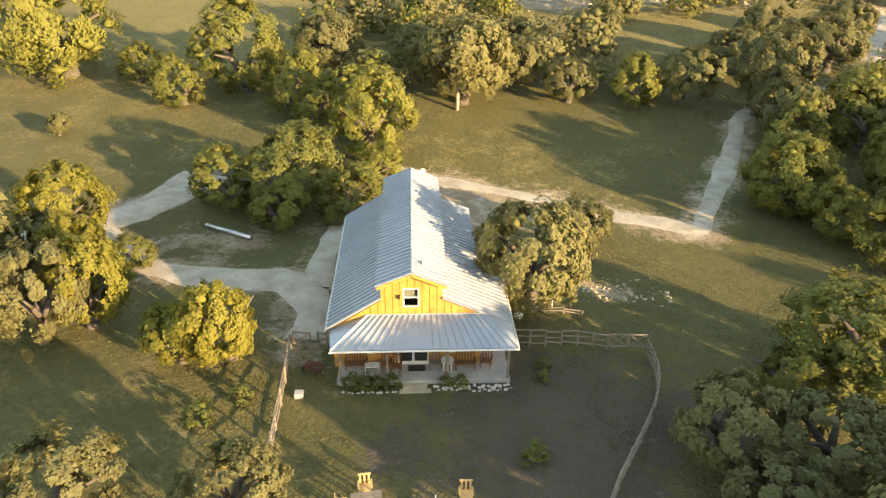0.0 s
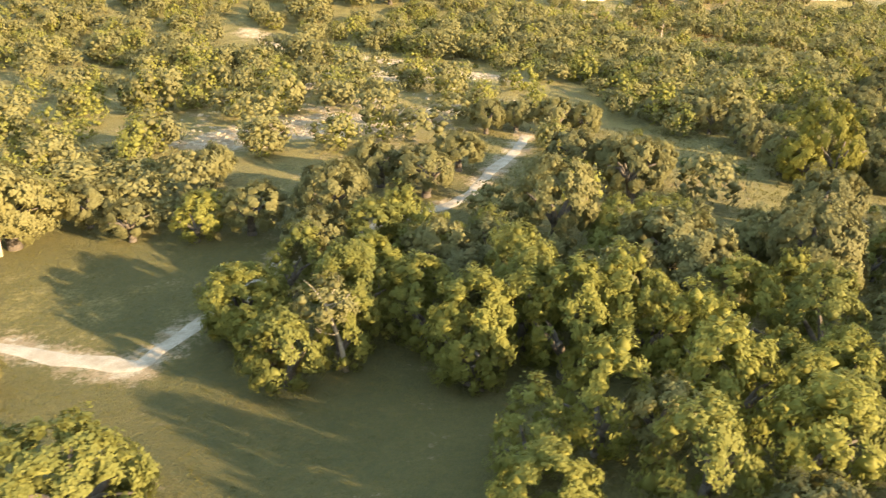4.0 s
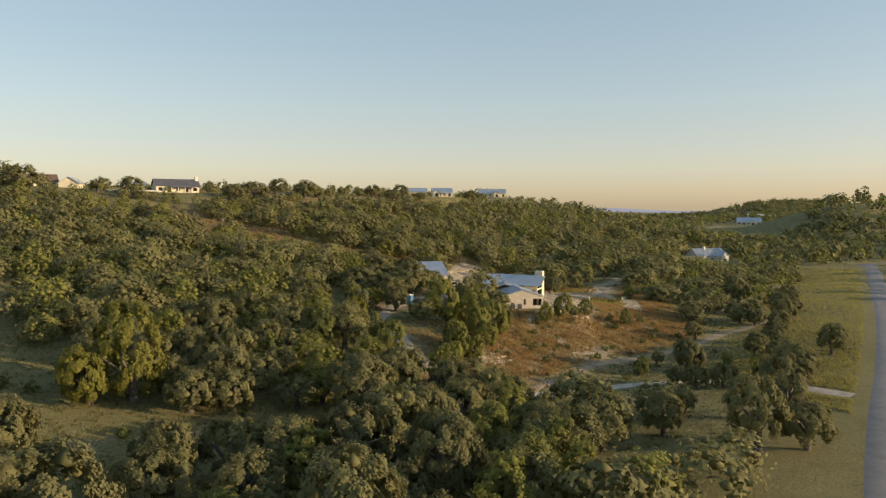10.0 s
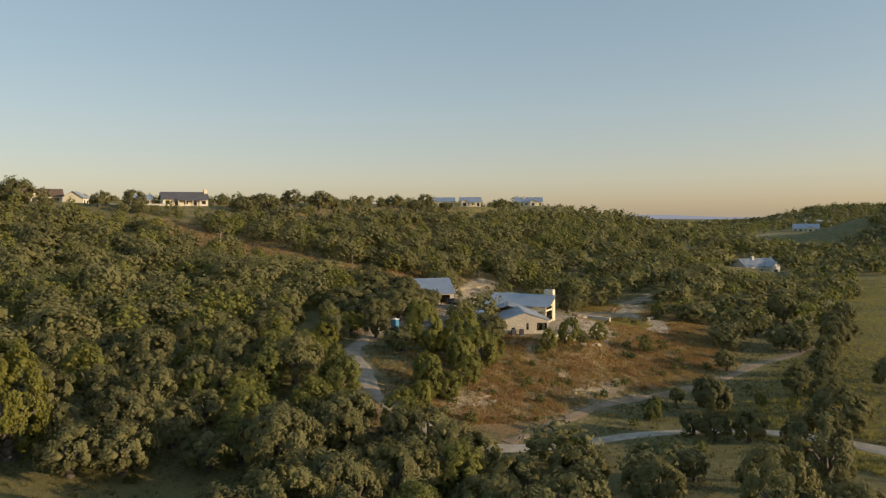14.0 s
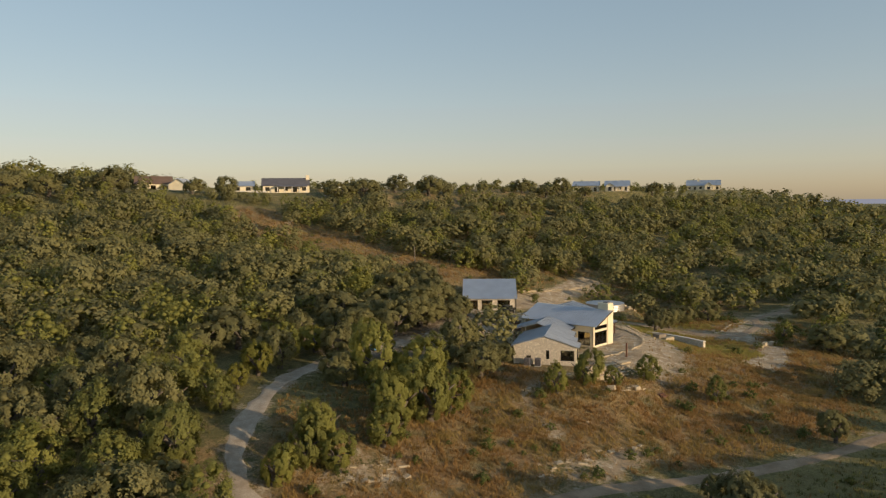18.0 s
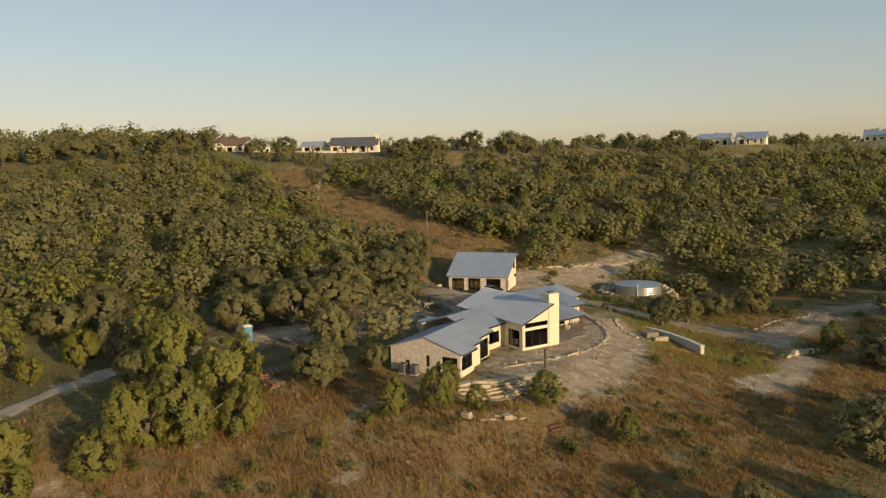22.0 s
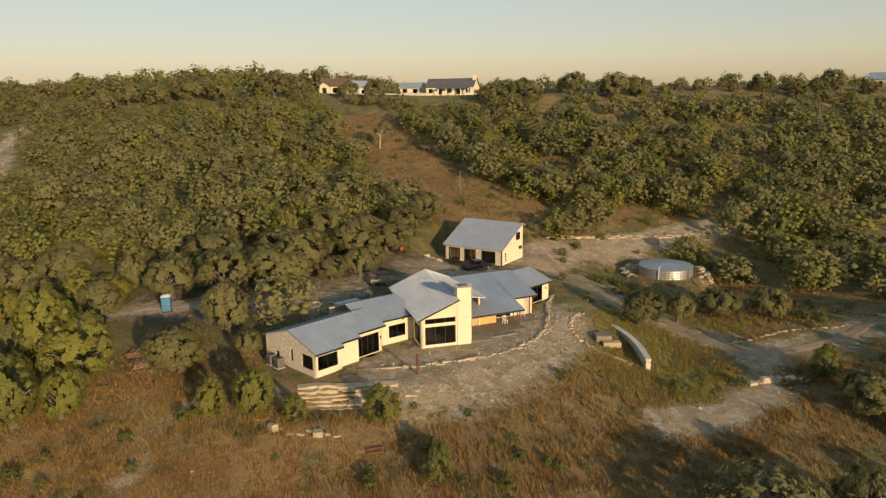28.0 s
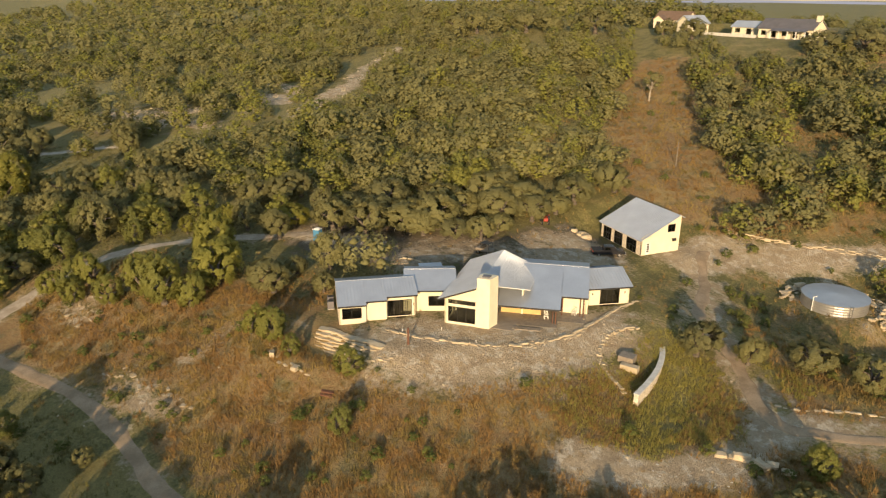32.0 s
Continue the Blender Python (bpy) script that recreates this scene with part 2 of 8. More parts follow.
def ground_material():
    """Soil under grass: green, straw, red-brown grass, bare caliche by what grows there."""
    m, n, l, b = mat("ground_cover", 0.95)
    co = world_place(n, l)
    big, mid, fine = spots(n, l, co, 0.03, 5.0), spots(n, l, co, 0.25, 5.0), spots(n, l, co, 2.2, 4.0, 0.7)
    grit = spots(n, l, co, 7.0, 3.0, 0.7)
    green = mix(n, l, mid, (0.112, 0.116, 0.034), (0.16, 0.146, 0.044))
    green = mix(n, l, maths(n, l, "MULTIPLY", fine, 0.5), green, (0.21, 0.16, 0.044))
    green = mix(n, l, maths(n, l, "MULTIPLY", spots(n, l, co, 0.9, 5.0, 0.7, 0.4, 0.62), 0.45), green, (0.095, 0.105, 0.035))
    straw = mix(n, l, mid, (0.265, 0.228, 0.076), (0.2, 0.172, 0.056))
    straw = mix(n, l, maths(n, l, "MULTIPLY", fine, 0.55), straw, (0.36, 0.305, 0.11))
    rust = mix(n, l, mid, (0.25, 0.136, 0.055), (0.335, 0.198, 0.08))
    rust = mix(n, l, spots(n, l, co, 0.14, 4.0, 0.6, 0.46, 0.7), rust, (0.44, 0.325, 0.125))
    rust = mix(n, l, spots(n, l, co, 0.31, 4.0, 0.65, 0.5, 0.66), rust, (0.15, 0.135, 0.055))
    rust = mix(n, l, maths(n, l, "MULTIPLY", fine, 0.5), rust, (0.43, 0.33, 0.155))
    bare = mix(n, l, mid, (0.68, 0.54, 0.365), (0.45, 0.335, 0.21))
    bare = mix(n, l, spots(n, l, co, 0.7, 4.0, 0.6, 0.5, 0.62), bare, (0.77, 0.68, 0.53))
    bare = mix(n, l, maths(n, l, "MULTIPLY", fine, 0.5), bare, (0.31, 0.24, 0.15))
    wob = maths(n, l, "MULTIPLY", maths(n, l, "SUBTRACT", mid, 0.5), 0.55)
    wob2 = maths(n, l, "MULTIPLY", maths(n, l, "SUBTRACT", fine, 0.5), 0.35)
    wob = maths(n, l, "ADD", wob, wob2)

    def edge(name, lo=0.32, hi=0.62):
        r = n.new("ShaderNodeMapRange")
        r.inputs["From Min"].default_value, r.inputs["From Max"].default_value = lo, hi
        l.new(maths(n, l, "ADD", attr(n, name), wob), r.inputs["Value"])
        return r.outputs[0]

    c = mix(n, l, big, green, mix(n, l, 0.36, green, straw))
    c = mix(n, l, edge("straw"), c, straw)
    c = mix(n, l, edge("rust"), c, rust)
    c = mix(n, l, edge("soil"), c, mix(n, l, mid, (0.155, 0.12, 0.082), (0.125, 0.1, 0.068)))
    c = mix(n, l, edge("bare", 0.3, 0.66), c, bare)
    c = mix(n, l, maths(n, l, "MULTIPLY", grit, 0.3), c, (0.05, 0.045, 0.025))
    l.new(c, b.inputs["Base Color"])
    hsum = maths(n, l, "ADD", maths(n, l, "MULTIPLY", fine, 0.7), maths(n, l, "MULTIPLY", grit, 0.5))
    relief(n, l, b, hsum, 0.9, 0.25)
    return m


GROUND = ground_material()

# ---- building blocks ----
def link(name, bm, material, parent=None, smooth=False):
    me = bpy.data.meshes.new(name)
    if len(bm.faces) < 300:
        bmesh.ops.remove_doubles(bm, verts=bm.verts[:], dist=0.0005)
    bm.normal_update()
    bm.to_mesh(me)
    bm.free()
    me.materials.append(material)
    if smooth:
        me.polygons.foreach_set("use_smooth", [True] * len(me.polygons))
    ob = new(name, me)
    if parent:
        ob.parent = parent
        ob.matrix_parent_inverse = parent.matrix_world.inverted()
    return ob


def part(name, bm, material, parent, label="", smooth=False):
    ob = link(name, bm, material, parent, smooth)
    if label:
        ob["label"] = label
    return ob


def thing(name, m, label, category, group="", kind=""):
    """An empty at a thing's base; its parts are its children."""
    ob = new(name)
    ob.empty_display_size = 0.2
    ob.matrix_world = m
    bpy.context.view_layer.update()
    return tagged(ob, label, category, group, kind)


def box(bm, m, x0, x1, y0, y1, z0, z1, bevel=0.0):
    """A box in the frame m."""
    v = [bm.verts.new(m @ Vector(c)) for c in ((x0, y0, z0), (x1, y0, z0), (x1, y1, z0), (x0, y1, z0), (x0, y0, z1), (x1, y0, z1), (x1, y1, z1), (x0, y1, z1))]
    f = [bm.faces.new([v[i] for i in q]) for q in ((3, 2, 1, 0), (4, 5, 6, 7), (0, 1, 5, 4), (1, 2, 6, 5), (2, 3, 7, 6), (3, 0, 4, 7))]
    if bevel:
        bmesh.ops.bevel(bm, geom=list({e for q in f for e in q.edges}), offset=bevel, segments=1, affect="EDGES")


def prism(bm, m, pts, z0, z1):
    """An upright prism over a counter-clockwise outline."""
    lo = [bm.verts.new(m @ Vector((x, y, z0))) for x, y in pts]
    hi = [bm.verts.new(m @ Vector((x, y, z1))) for x, y in pts]
    bm.faces.new(lo[::-1])
    bm.faces.new(hi)
    for i in range(len(pts)):
        j = (i + 1) % len(pts)
        bm.faces.new((lo[i], lo[j], hi[j], hi[i]))


def slab(bm, m, quad, thick):
    """A sheet through four points, with thickness downwards."""
    top = [m @ Vector(c) for c in quad]
    nrm = (top[1] - top[0]).cross(top[-1] - top[0]).normalized()
    if nrm.z < 0:
        top = top[::-1]
        nrm = -nrm
    a = [bm.verts.new(c) for c in top]
    d = [bm.verts.new(c - nrm * thick) for c in top]
    bm.faces.new(a)
    bm.faces.new(d[::-1])
    for i in range(len(a)):
        j = (i + 1) % len(a)
        bm.faces.new((a[j], a[i], d[i], d[j]))


def tube(bm, a, b, r0, r1=None, n=8):
    """A tapered rod from a to b."""
    a, b = Vector(a), Vector(b)
    r1 = r0 if r1 is None else r1
    q = (b - a).to_track_quat("Z", "Y")
    ring = [[bm.verts.new(p + q @ Vector((r * math.cos(k * 2 * math.pi / n), r * math.sin(k * 2 * math.pi / n), 0))) for k in range(n)] for p, r in ((a, r0), (b, r1))]
    for k in range(n):
        j = (k + 1) % n
        bm.faces.new((ring[0][k], ring[0][j], ring[1][j], ring[1][k]))
    bm.faces.new(ring[0][::-1])
    bm.faces.new(ring[1])


def wall(bm, m, length, height, thick=0.2, holes=()):
    """A wall along x with its outer face at y = 0, from z = 0; holes are (x0, x1, z0, z1) and go right through."""
    xs = sorted({0.0, length, *(h[0] for h in holes), *(h[1] for h in holes)})
    for a, b in zip(xs, xs[1:]):
        gaps = sorted((h[2], h[3]) for h in holes if h[0] <= a + 1e-6 and h[1] >= b - 1e-6)
        z = 0.0
        for g0, g1 in gaps:
            if g0 > z + 1e-6:
                box(bm, m, a, b, 0, thick, z, g0)
            z = g1
        if z < height - 1e-6:
            box(bm, m, a, b, 0, thick, z, height)


def window(parent, m, hole, bars=1, frame_mat=None, rail=False, name="window"):
    """A glazed window or glass door in a wall's hole, with its frame, bars and panes as parts."""
    x0, x1, z0, z1 = hole
    w = 0.07
    bm = bmesh.new()
    box(bm, m, x0, x1, -0.02, 0.12, z0, z0 + w)
    box(bm, m, x0, x1, -0.02, 0.12, z1 - w, z1)
    box(bm, m, x0, x0 + w, -0.02, 0.12, z0 + w, z1 - w)
    box(bm, m, x1 - w, x1, -0.02, 0.12, z0 + w, z1 - w)
    win = part(name, bm, frame_mat or BLACK_FRAME, parent)
    step = (x1 - x0 - 2 * w) / bars
    for k in range(bars):
        a = x0 + w + k * step
        if k:
            bm = bmesh.new()
            box(bm, m, a - 0.03, a + 0.03, 0.0, 0.1, z0 + w, z1 - w)
            part("bar", bm, frame_mat or BLACK_FRAME, win)
        bm = bmesh.new()
        box(bm, m, a + (0.03 if k else 0), a + step - (0.03 if k < bars - 1 else 0), 0.04, 0.06, z0 + w, z1 - w)
        pane = part("pane", bm, GLASS, win)
        pane.visible_shadow = False
    if rail:
        bm = bmesh.new()
        box(bm, m, x0 + w, x1 - w, 0.0, 0.1, (z0 + z1) / 2 - 0.03, (z0 + z1) / 2 + 0.03)
        part("rail", bm, frame_mat or BLACK_FRAME, win)
    return win


def metal_roof(parent, m, quad, material, pitch=0.42, thick=0.06, name="roof", seam=0.075, label=""):
    """A standing-seam slope: quad is eave start, eave end, ridge end, ridge start. Seams run from eave to ridge."""
    e0, e1, r1, r0 = [Vector(c) for c in quad]
    bm = bmesh.new()
    slab(bm, m, quad, thick)
    roof = part(name, bm, material, parent, label)
    nrm = (e1 - e0).cross(r0 - e0).normalized()
    if nrm.z < 0:
        nrm = -nrm
    n = max(2, round(max((e1 - e0).length, (r1 - r0).length) / pitch))
    rib = bmesh.new()
    for k in range(n + 1):
        f = k / n
        a, b = e0.lerp(e1, f), r0.lerp(r1, f)
        if (b - a).length < 0.05:
            continue
        s = (e1 - e0).normalized() * 0.025
        q = [a - s, a + s, b + s, b - s]
        up = nrm * seam
        lo = [rib.verts.new(m @ c) for c in q]
        hi = [rib.verts.new(m @ (c + up)) for c in q]
        rib.faces.new(hi if nrm.dot((q[1] - q[0]).cross(q[3] - q[0])) > 0 else hi[::-1])
        for i in range(4):
            j = (i + 1) % 4
            rib.faces.new((lo[i], lo[j], hi[j], hi[i]))
    part("seams", rib, material, roof)
    return roof


def fan(bm, m, pts, y0, y1):
    """A gable or other upright polygon in the x-z plane, as a plate from y0 to y1."""
    a = [bm.verts.new(m @ Vector((x, y0, z))) for x, z in pts]
    b = [bm.verts.new(m @ Vector((x, y1, z))) for x, z in pts]
    bm.faces.new(a)
    bm.faces.new(b[::-1])
    for i in range(len(pts)):
        j = (i + 1) % len(pts)
        bm.faces.new((a[j], a[i], b[i], b[j]))

# ---- the lie of the land ----
def crest(x):
    """How far north the crest of the ridge lies."""
    s = x - 150.0
    return 320.0 + 0.33 * (s + np.sqrt(s * s + 60.0 ** 2)) - 12.0


KNOT_V = np.array([-420.0, -285.0, -255.0, -225.0, -195.0, -165.0, -140.0, -112.0, -69.0, -40.0, -15.0, 5.0, 80.0, 400.0])
KNOT_Z = np.array([-1.5, -1.0, -2.6, 0.8, 4.6, 7.3, 9.8, 13.3, 20.0, 27.5, 33.8, 35.0, 33.0, 6.0])


def bump(x, y, cx, cy, rx, ry, turn=0.0):
    c, s = math.cos(math.radians(turn)), math.sin(math.radians(turn))
    u, v = (x - cx) * c + (y - cy) * s, (y - cy) * c - (x - cx) * s
    return np.exp(-(u / rx) ** 2 - (v / ry) ** 2)


PADS = [(-1.3, 41.0, 9.0, 11.0, 0.0, -0.1), (212.0, 152.0, 23.0, 9.5, 1.27, 3.3), (205.0, 194.0, 9.0, 7.0, -0.17, 3.6), (236.0, 204.5, 6.5, 6.5, 0.0, 0.9), (128.0, 320.0, 46.0, 11.0, 0.06, 32.6),
        (306.0, 395.0, 20.0, 12.0, 0.5, 33.0), (416.0, 508.0, 20.0, 12.0, 0.5, 35.0), (440.0, 304.0, 18.0, 14.0, 0.6, -4.5)]


def ground(x, y):
    """Height of the ground."""
    x, y = np.asarray(x, float), np.asarray(y, float)
    v = y - crest(x)
    z = sum(np.interp(v + o, KNOT_V, KNOT_Z) for o in (-12.0, -6.0, 0.0, 6.0, 12.0)) / 5.0
    far = 1.0 / (1.0 + np.exp((x - 560.0) / 60.0))          # the ridge ends in the east
    z = (z + 3.0) * (0.12 + 0.88 * far) - 3.0
    z = z + 1.7 / (1.0 + np.exp((x - 12.0) / 8.0)) * np.exp(-((y - 40.0) / 50.0) ** 2)
    z = z + 3.0 * bump(x, y, 208, 146, 26, 17, 30) - 5.5 * bump(x, y, 262, 225, 38, 60, -30) - 1.6 * bump(x, y, 195, 100, 50, 18, 15)
    z = z + 2.2 * bump(x, y, 168, 116, 18, 12, 10) - 2.0 * bump(x, y, 229, 222, 22, 26) + 2.3 * bump(x, y, 52, 172, 40, 25) + 3.5 * bump(x, y, 20, 320, 75, 60) 
    z = z + 0.35 * np.sin(x * 0.071 + 1.3) * np.sin(y * 0.083) + 0.18 * np.sin(x * 0.19 + y * 0.11) * np.sin(y * 0.17 - 0.6)
    z = z + 5.0 * np.sin(x * 0.006 + 2.0) * np.sin(y * 0.0055 + 0.7) / (1.0 + np.exp((420.0 - np.hypot(x - 150, y - 150)) / 50.0))
    z = z - 2.4 * bump(x, y, 207, 193, 17, 14) - 3.3 * bump(x, y, 238, 203, 20, 16)
    z = z + 34.0 * bump(x, y, 705, 392, 125, 72, 38) + 36.0 * bump(x, y, 1265, 885, 330, 150, 40) + 10.0 * bump(x, y, 885, 640, 200, 110, 39)
    z = z - 1.7 * bump(x, y, 241, 165, 9, 11) - 6.5 * bump(x, y, 388, 254, 62, 36, 45)
    # levelled pads under the buildings
    for cx, cy, rx, ry, turn, level in PADS:
        w = np.clip(1.9 - 0.9 * (np.abs((((x - cx) * math.cos(turn) + (y - cy) * math.sin(turn)) / rx)) ** 4 + np.abs(((y - cy) * math.cos(turn) - (x - cx) * math.sin(turn)) / ry) ** 4) ** 0.5, 0.0, 1.0)
        w = w * w * (3.0 - 2.0 * w)
        z = z * (1.0 - w) + level * w
    # the ledge below the house corner
    out, along = (x - 208.6) * 0.45 - (y - 133.2) * 0.89, (x - 208.6) * 0.89 + (y - 133.2) * 0.45
    z = z - 1.9 * np.clip(out / 2.5, 0.0, 1.0) * np.exp(-((along - 3.0) / 6.0) ** 4) * np.exp(-(np.maximum(out, 0.0) / 8.0) ** 2)
    return z


def quads_mesh(name, verts, quads, material, attrs=()):
    """A mesh from arrays of corners and of faces, all with three or all with four corners."""
    me = bpy.data.meshes.new(name)
    verts, quads = np.asarray(verts, np.float32), np.asarray(quads, np.int32)
    me.vertices.add(len(verts))
    me.vertices.foreach_set("co", verts.ravel())
    me.loops.add(quads.size)
    me.loops.foreach_set("vertex_index", quads.ravel())
    me.polygons.add(len(quads))
    me.polygons.foreach_set("loop_start", np.arange(0, quads.size, quads.shape[1], dtype=np.int32))
    me.update(calc_edges=True)
    for key, values in attrs:
        me.attributes.new(key, "FLOAT", "POINT").data.foreach_set("value", np.asarray(values, np.float32))
    me.materials.append(material)
    return me


def near_line(x, y, pts):
    """Distance to a line of points."""
    x, y = np.asarray(x, float), np.asarray(y, float)
    best = np.full(x.shape, 1e9)
    for (ax, ay), (bx, by) in zip(pts, pts[1:]):
        dx, dy = bx - ax, by - ay
        f = np.clip(((x - ax) * dx + (y - ay) * dy) / (dx * dx + dy * dy), 0, 1)
        best = np.minimum(best, np.hypot(x - ax - f * dx, y - ay - f * dy))
    return best


def ramp(d, full, none):
    """1 up to the distance full, 0 from none on."""
    return np.clip((none - d) / (none - full), 0, 1)


# ways: the barn's drives, the lanes in the valley, the tracks round the new house, the highway
DRIVE_NORTH = [(-5.5, 59.0), (-1.3, 65.0), (3.7, 64.3), (9.0, 62.5), (15.8, 59.4), (19.8, 58.3), (22.8, 57.5), (24.9, 61.5), (28.7, 68.8), (32.7, 77.2), (36.0, 84.0), (44.0, 89.6), (52.0, 93.6), (59.0, 99.8), (66.0, 112.0), (71.5, 121.0), (75.0, 130.0)]
DRIVE_WEST = [(-36.0, 47.0), (-30.9, 52.3), (-27.7, 54.8), (-24.7, 59.8), (-23.0, 65.0)]
DRIVE_YARD = [(-29.0, 52.5), (-21.5, 46.7), (-15.6, 45.4), (-10.5, 44.6), (-8.6, 40.8), (-8.6, 37.6)]
DRIVE_SIDE = [(-8.7, 55.0), (-8.9, 49.0), (-8.8, 44.0)]
LANE = [(168.0, 95.0), (172.6, 90.5), (183.0, 88.2), (198.5, 88.0), (206.0, 84.0), (210.0, 76.0), (213.5, 62.5)]
LANE_EAST = [(175.0, 91.5), (187.5, 98.0), (199.8, 103.9), (211.0, 106.6), (220.0, 107.9), (230.5, 110.5), (242.3, 115.1), (262.0, 121.0), (290.0, 133.0)]
TRACK_BEND = [(168.0, 95.0), (163.0, 102.0), (161.6, 109.0), (162.2, 118.0), (163.6, 126.5), (165.9, 134.2), (172.0, 143.0), (182.0, 150.0)]
TRACK_TANK = [(214.1, 201.1), (221.6, 192.1), (230.7, 181.0), (241.1, 175.6), (251.5, 169.0), (258.0, 174.0), (263.0, 181.0), (269.0, 190.0), (286.0, 200.0)]
TRACK_LOW = [(251.5, 169.0), (252.0, 160.0), (248.5, 151.5), (244.0, 146.0)]
HIGHWAY = [(41.6, -56.4), (121.6, -3.4), (188.6, 41.1), (241.6, 73.6), (308.0, 116.1), (446.0, 208.5), (466.0, 224.0), (482.0, 229.0), (510.0, 226.0), (560.0, 205.0)]
FIELD_ROAD = [(554.0, 445.0), (602.0, 483.0), (654.0, 522.0), (724.0, 572.0), (750.0, 574.0), (765.0, 557.0)]
HIGHWAY_EAST = [(222.0, 65.0), (306.4, 118.5), (444.0, 210.0)]
BARN_WAYS = (DRIVE_NORTH, DRIVE_WEST, DRIVE_YARD, DRIVE_SIDE)
HILL_STRIP = [(138.0, 272.0), (150.0, 258.0), (160.0, 246.0), (170.0, 234.0), (184.0, 223.0), (197.0, 214.0), (207.0, 217.0)]
BARE_STRIP = [(214.0, 196.0), (215.5, 203.0), (223.0, 211.0), (234.0, 226.0), (242.0, 233.0)]
VALLEY_OPEN = [(84.0, 133.0), (92.0, 123.0), (98.0, 109.0), (101.0, 98.0), (109.0, 87.5), (121.0, 83.5), (132.0, 84.0)]
BLUFF = [(82.0, 177.5), (72.0, 189.5), (58.0, 203.5), (44.0, 215.5), (27.0, 229.5), (10.0, 249.0)]
TRAIL = [(199.0, 116.0), (198.5, 119.5), (196.3, 123.2), (199.0, 127.5), (204.0, 130.5)]
GLADE = [(76.0, 202.0), (80.0, 189.0), (88.0, 172.0), (88.0, 158.0), (87.0, 145.0), (88.0, 132.0)]
TERRACES = [[(20.0, 138.0), (36.0, 143.0), (48.0, 142.0), (64.0, 151.0), (72.0, 152.0)], [(16.0, 130.0), (30.0, 130.0), (45.0, 135.0), (58.0, 141.0)], [(22.0, 168.0), (36.0, 176.0), (54.0, 183.0), (64.0, 180.0)], [(18.0, 192.0), (34.0, 193.0), (50.0, 191.0)]]
KNOLL_SLOPE = [(172.0, 106.0), (186.0, 114.0), (199.0, 121.0), (214.0, 124.0), (228.0, 130.0), (240.0, 145.0), (247.0, 158.0)]
YARD = [(176.0, 147.0), (183.0, 149.5), (190.0, 154.5), (198.0, 163.0), (201.5, 175.0), (202.0, 184.0)]


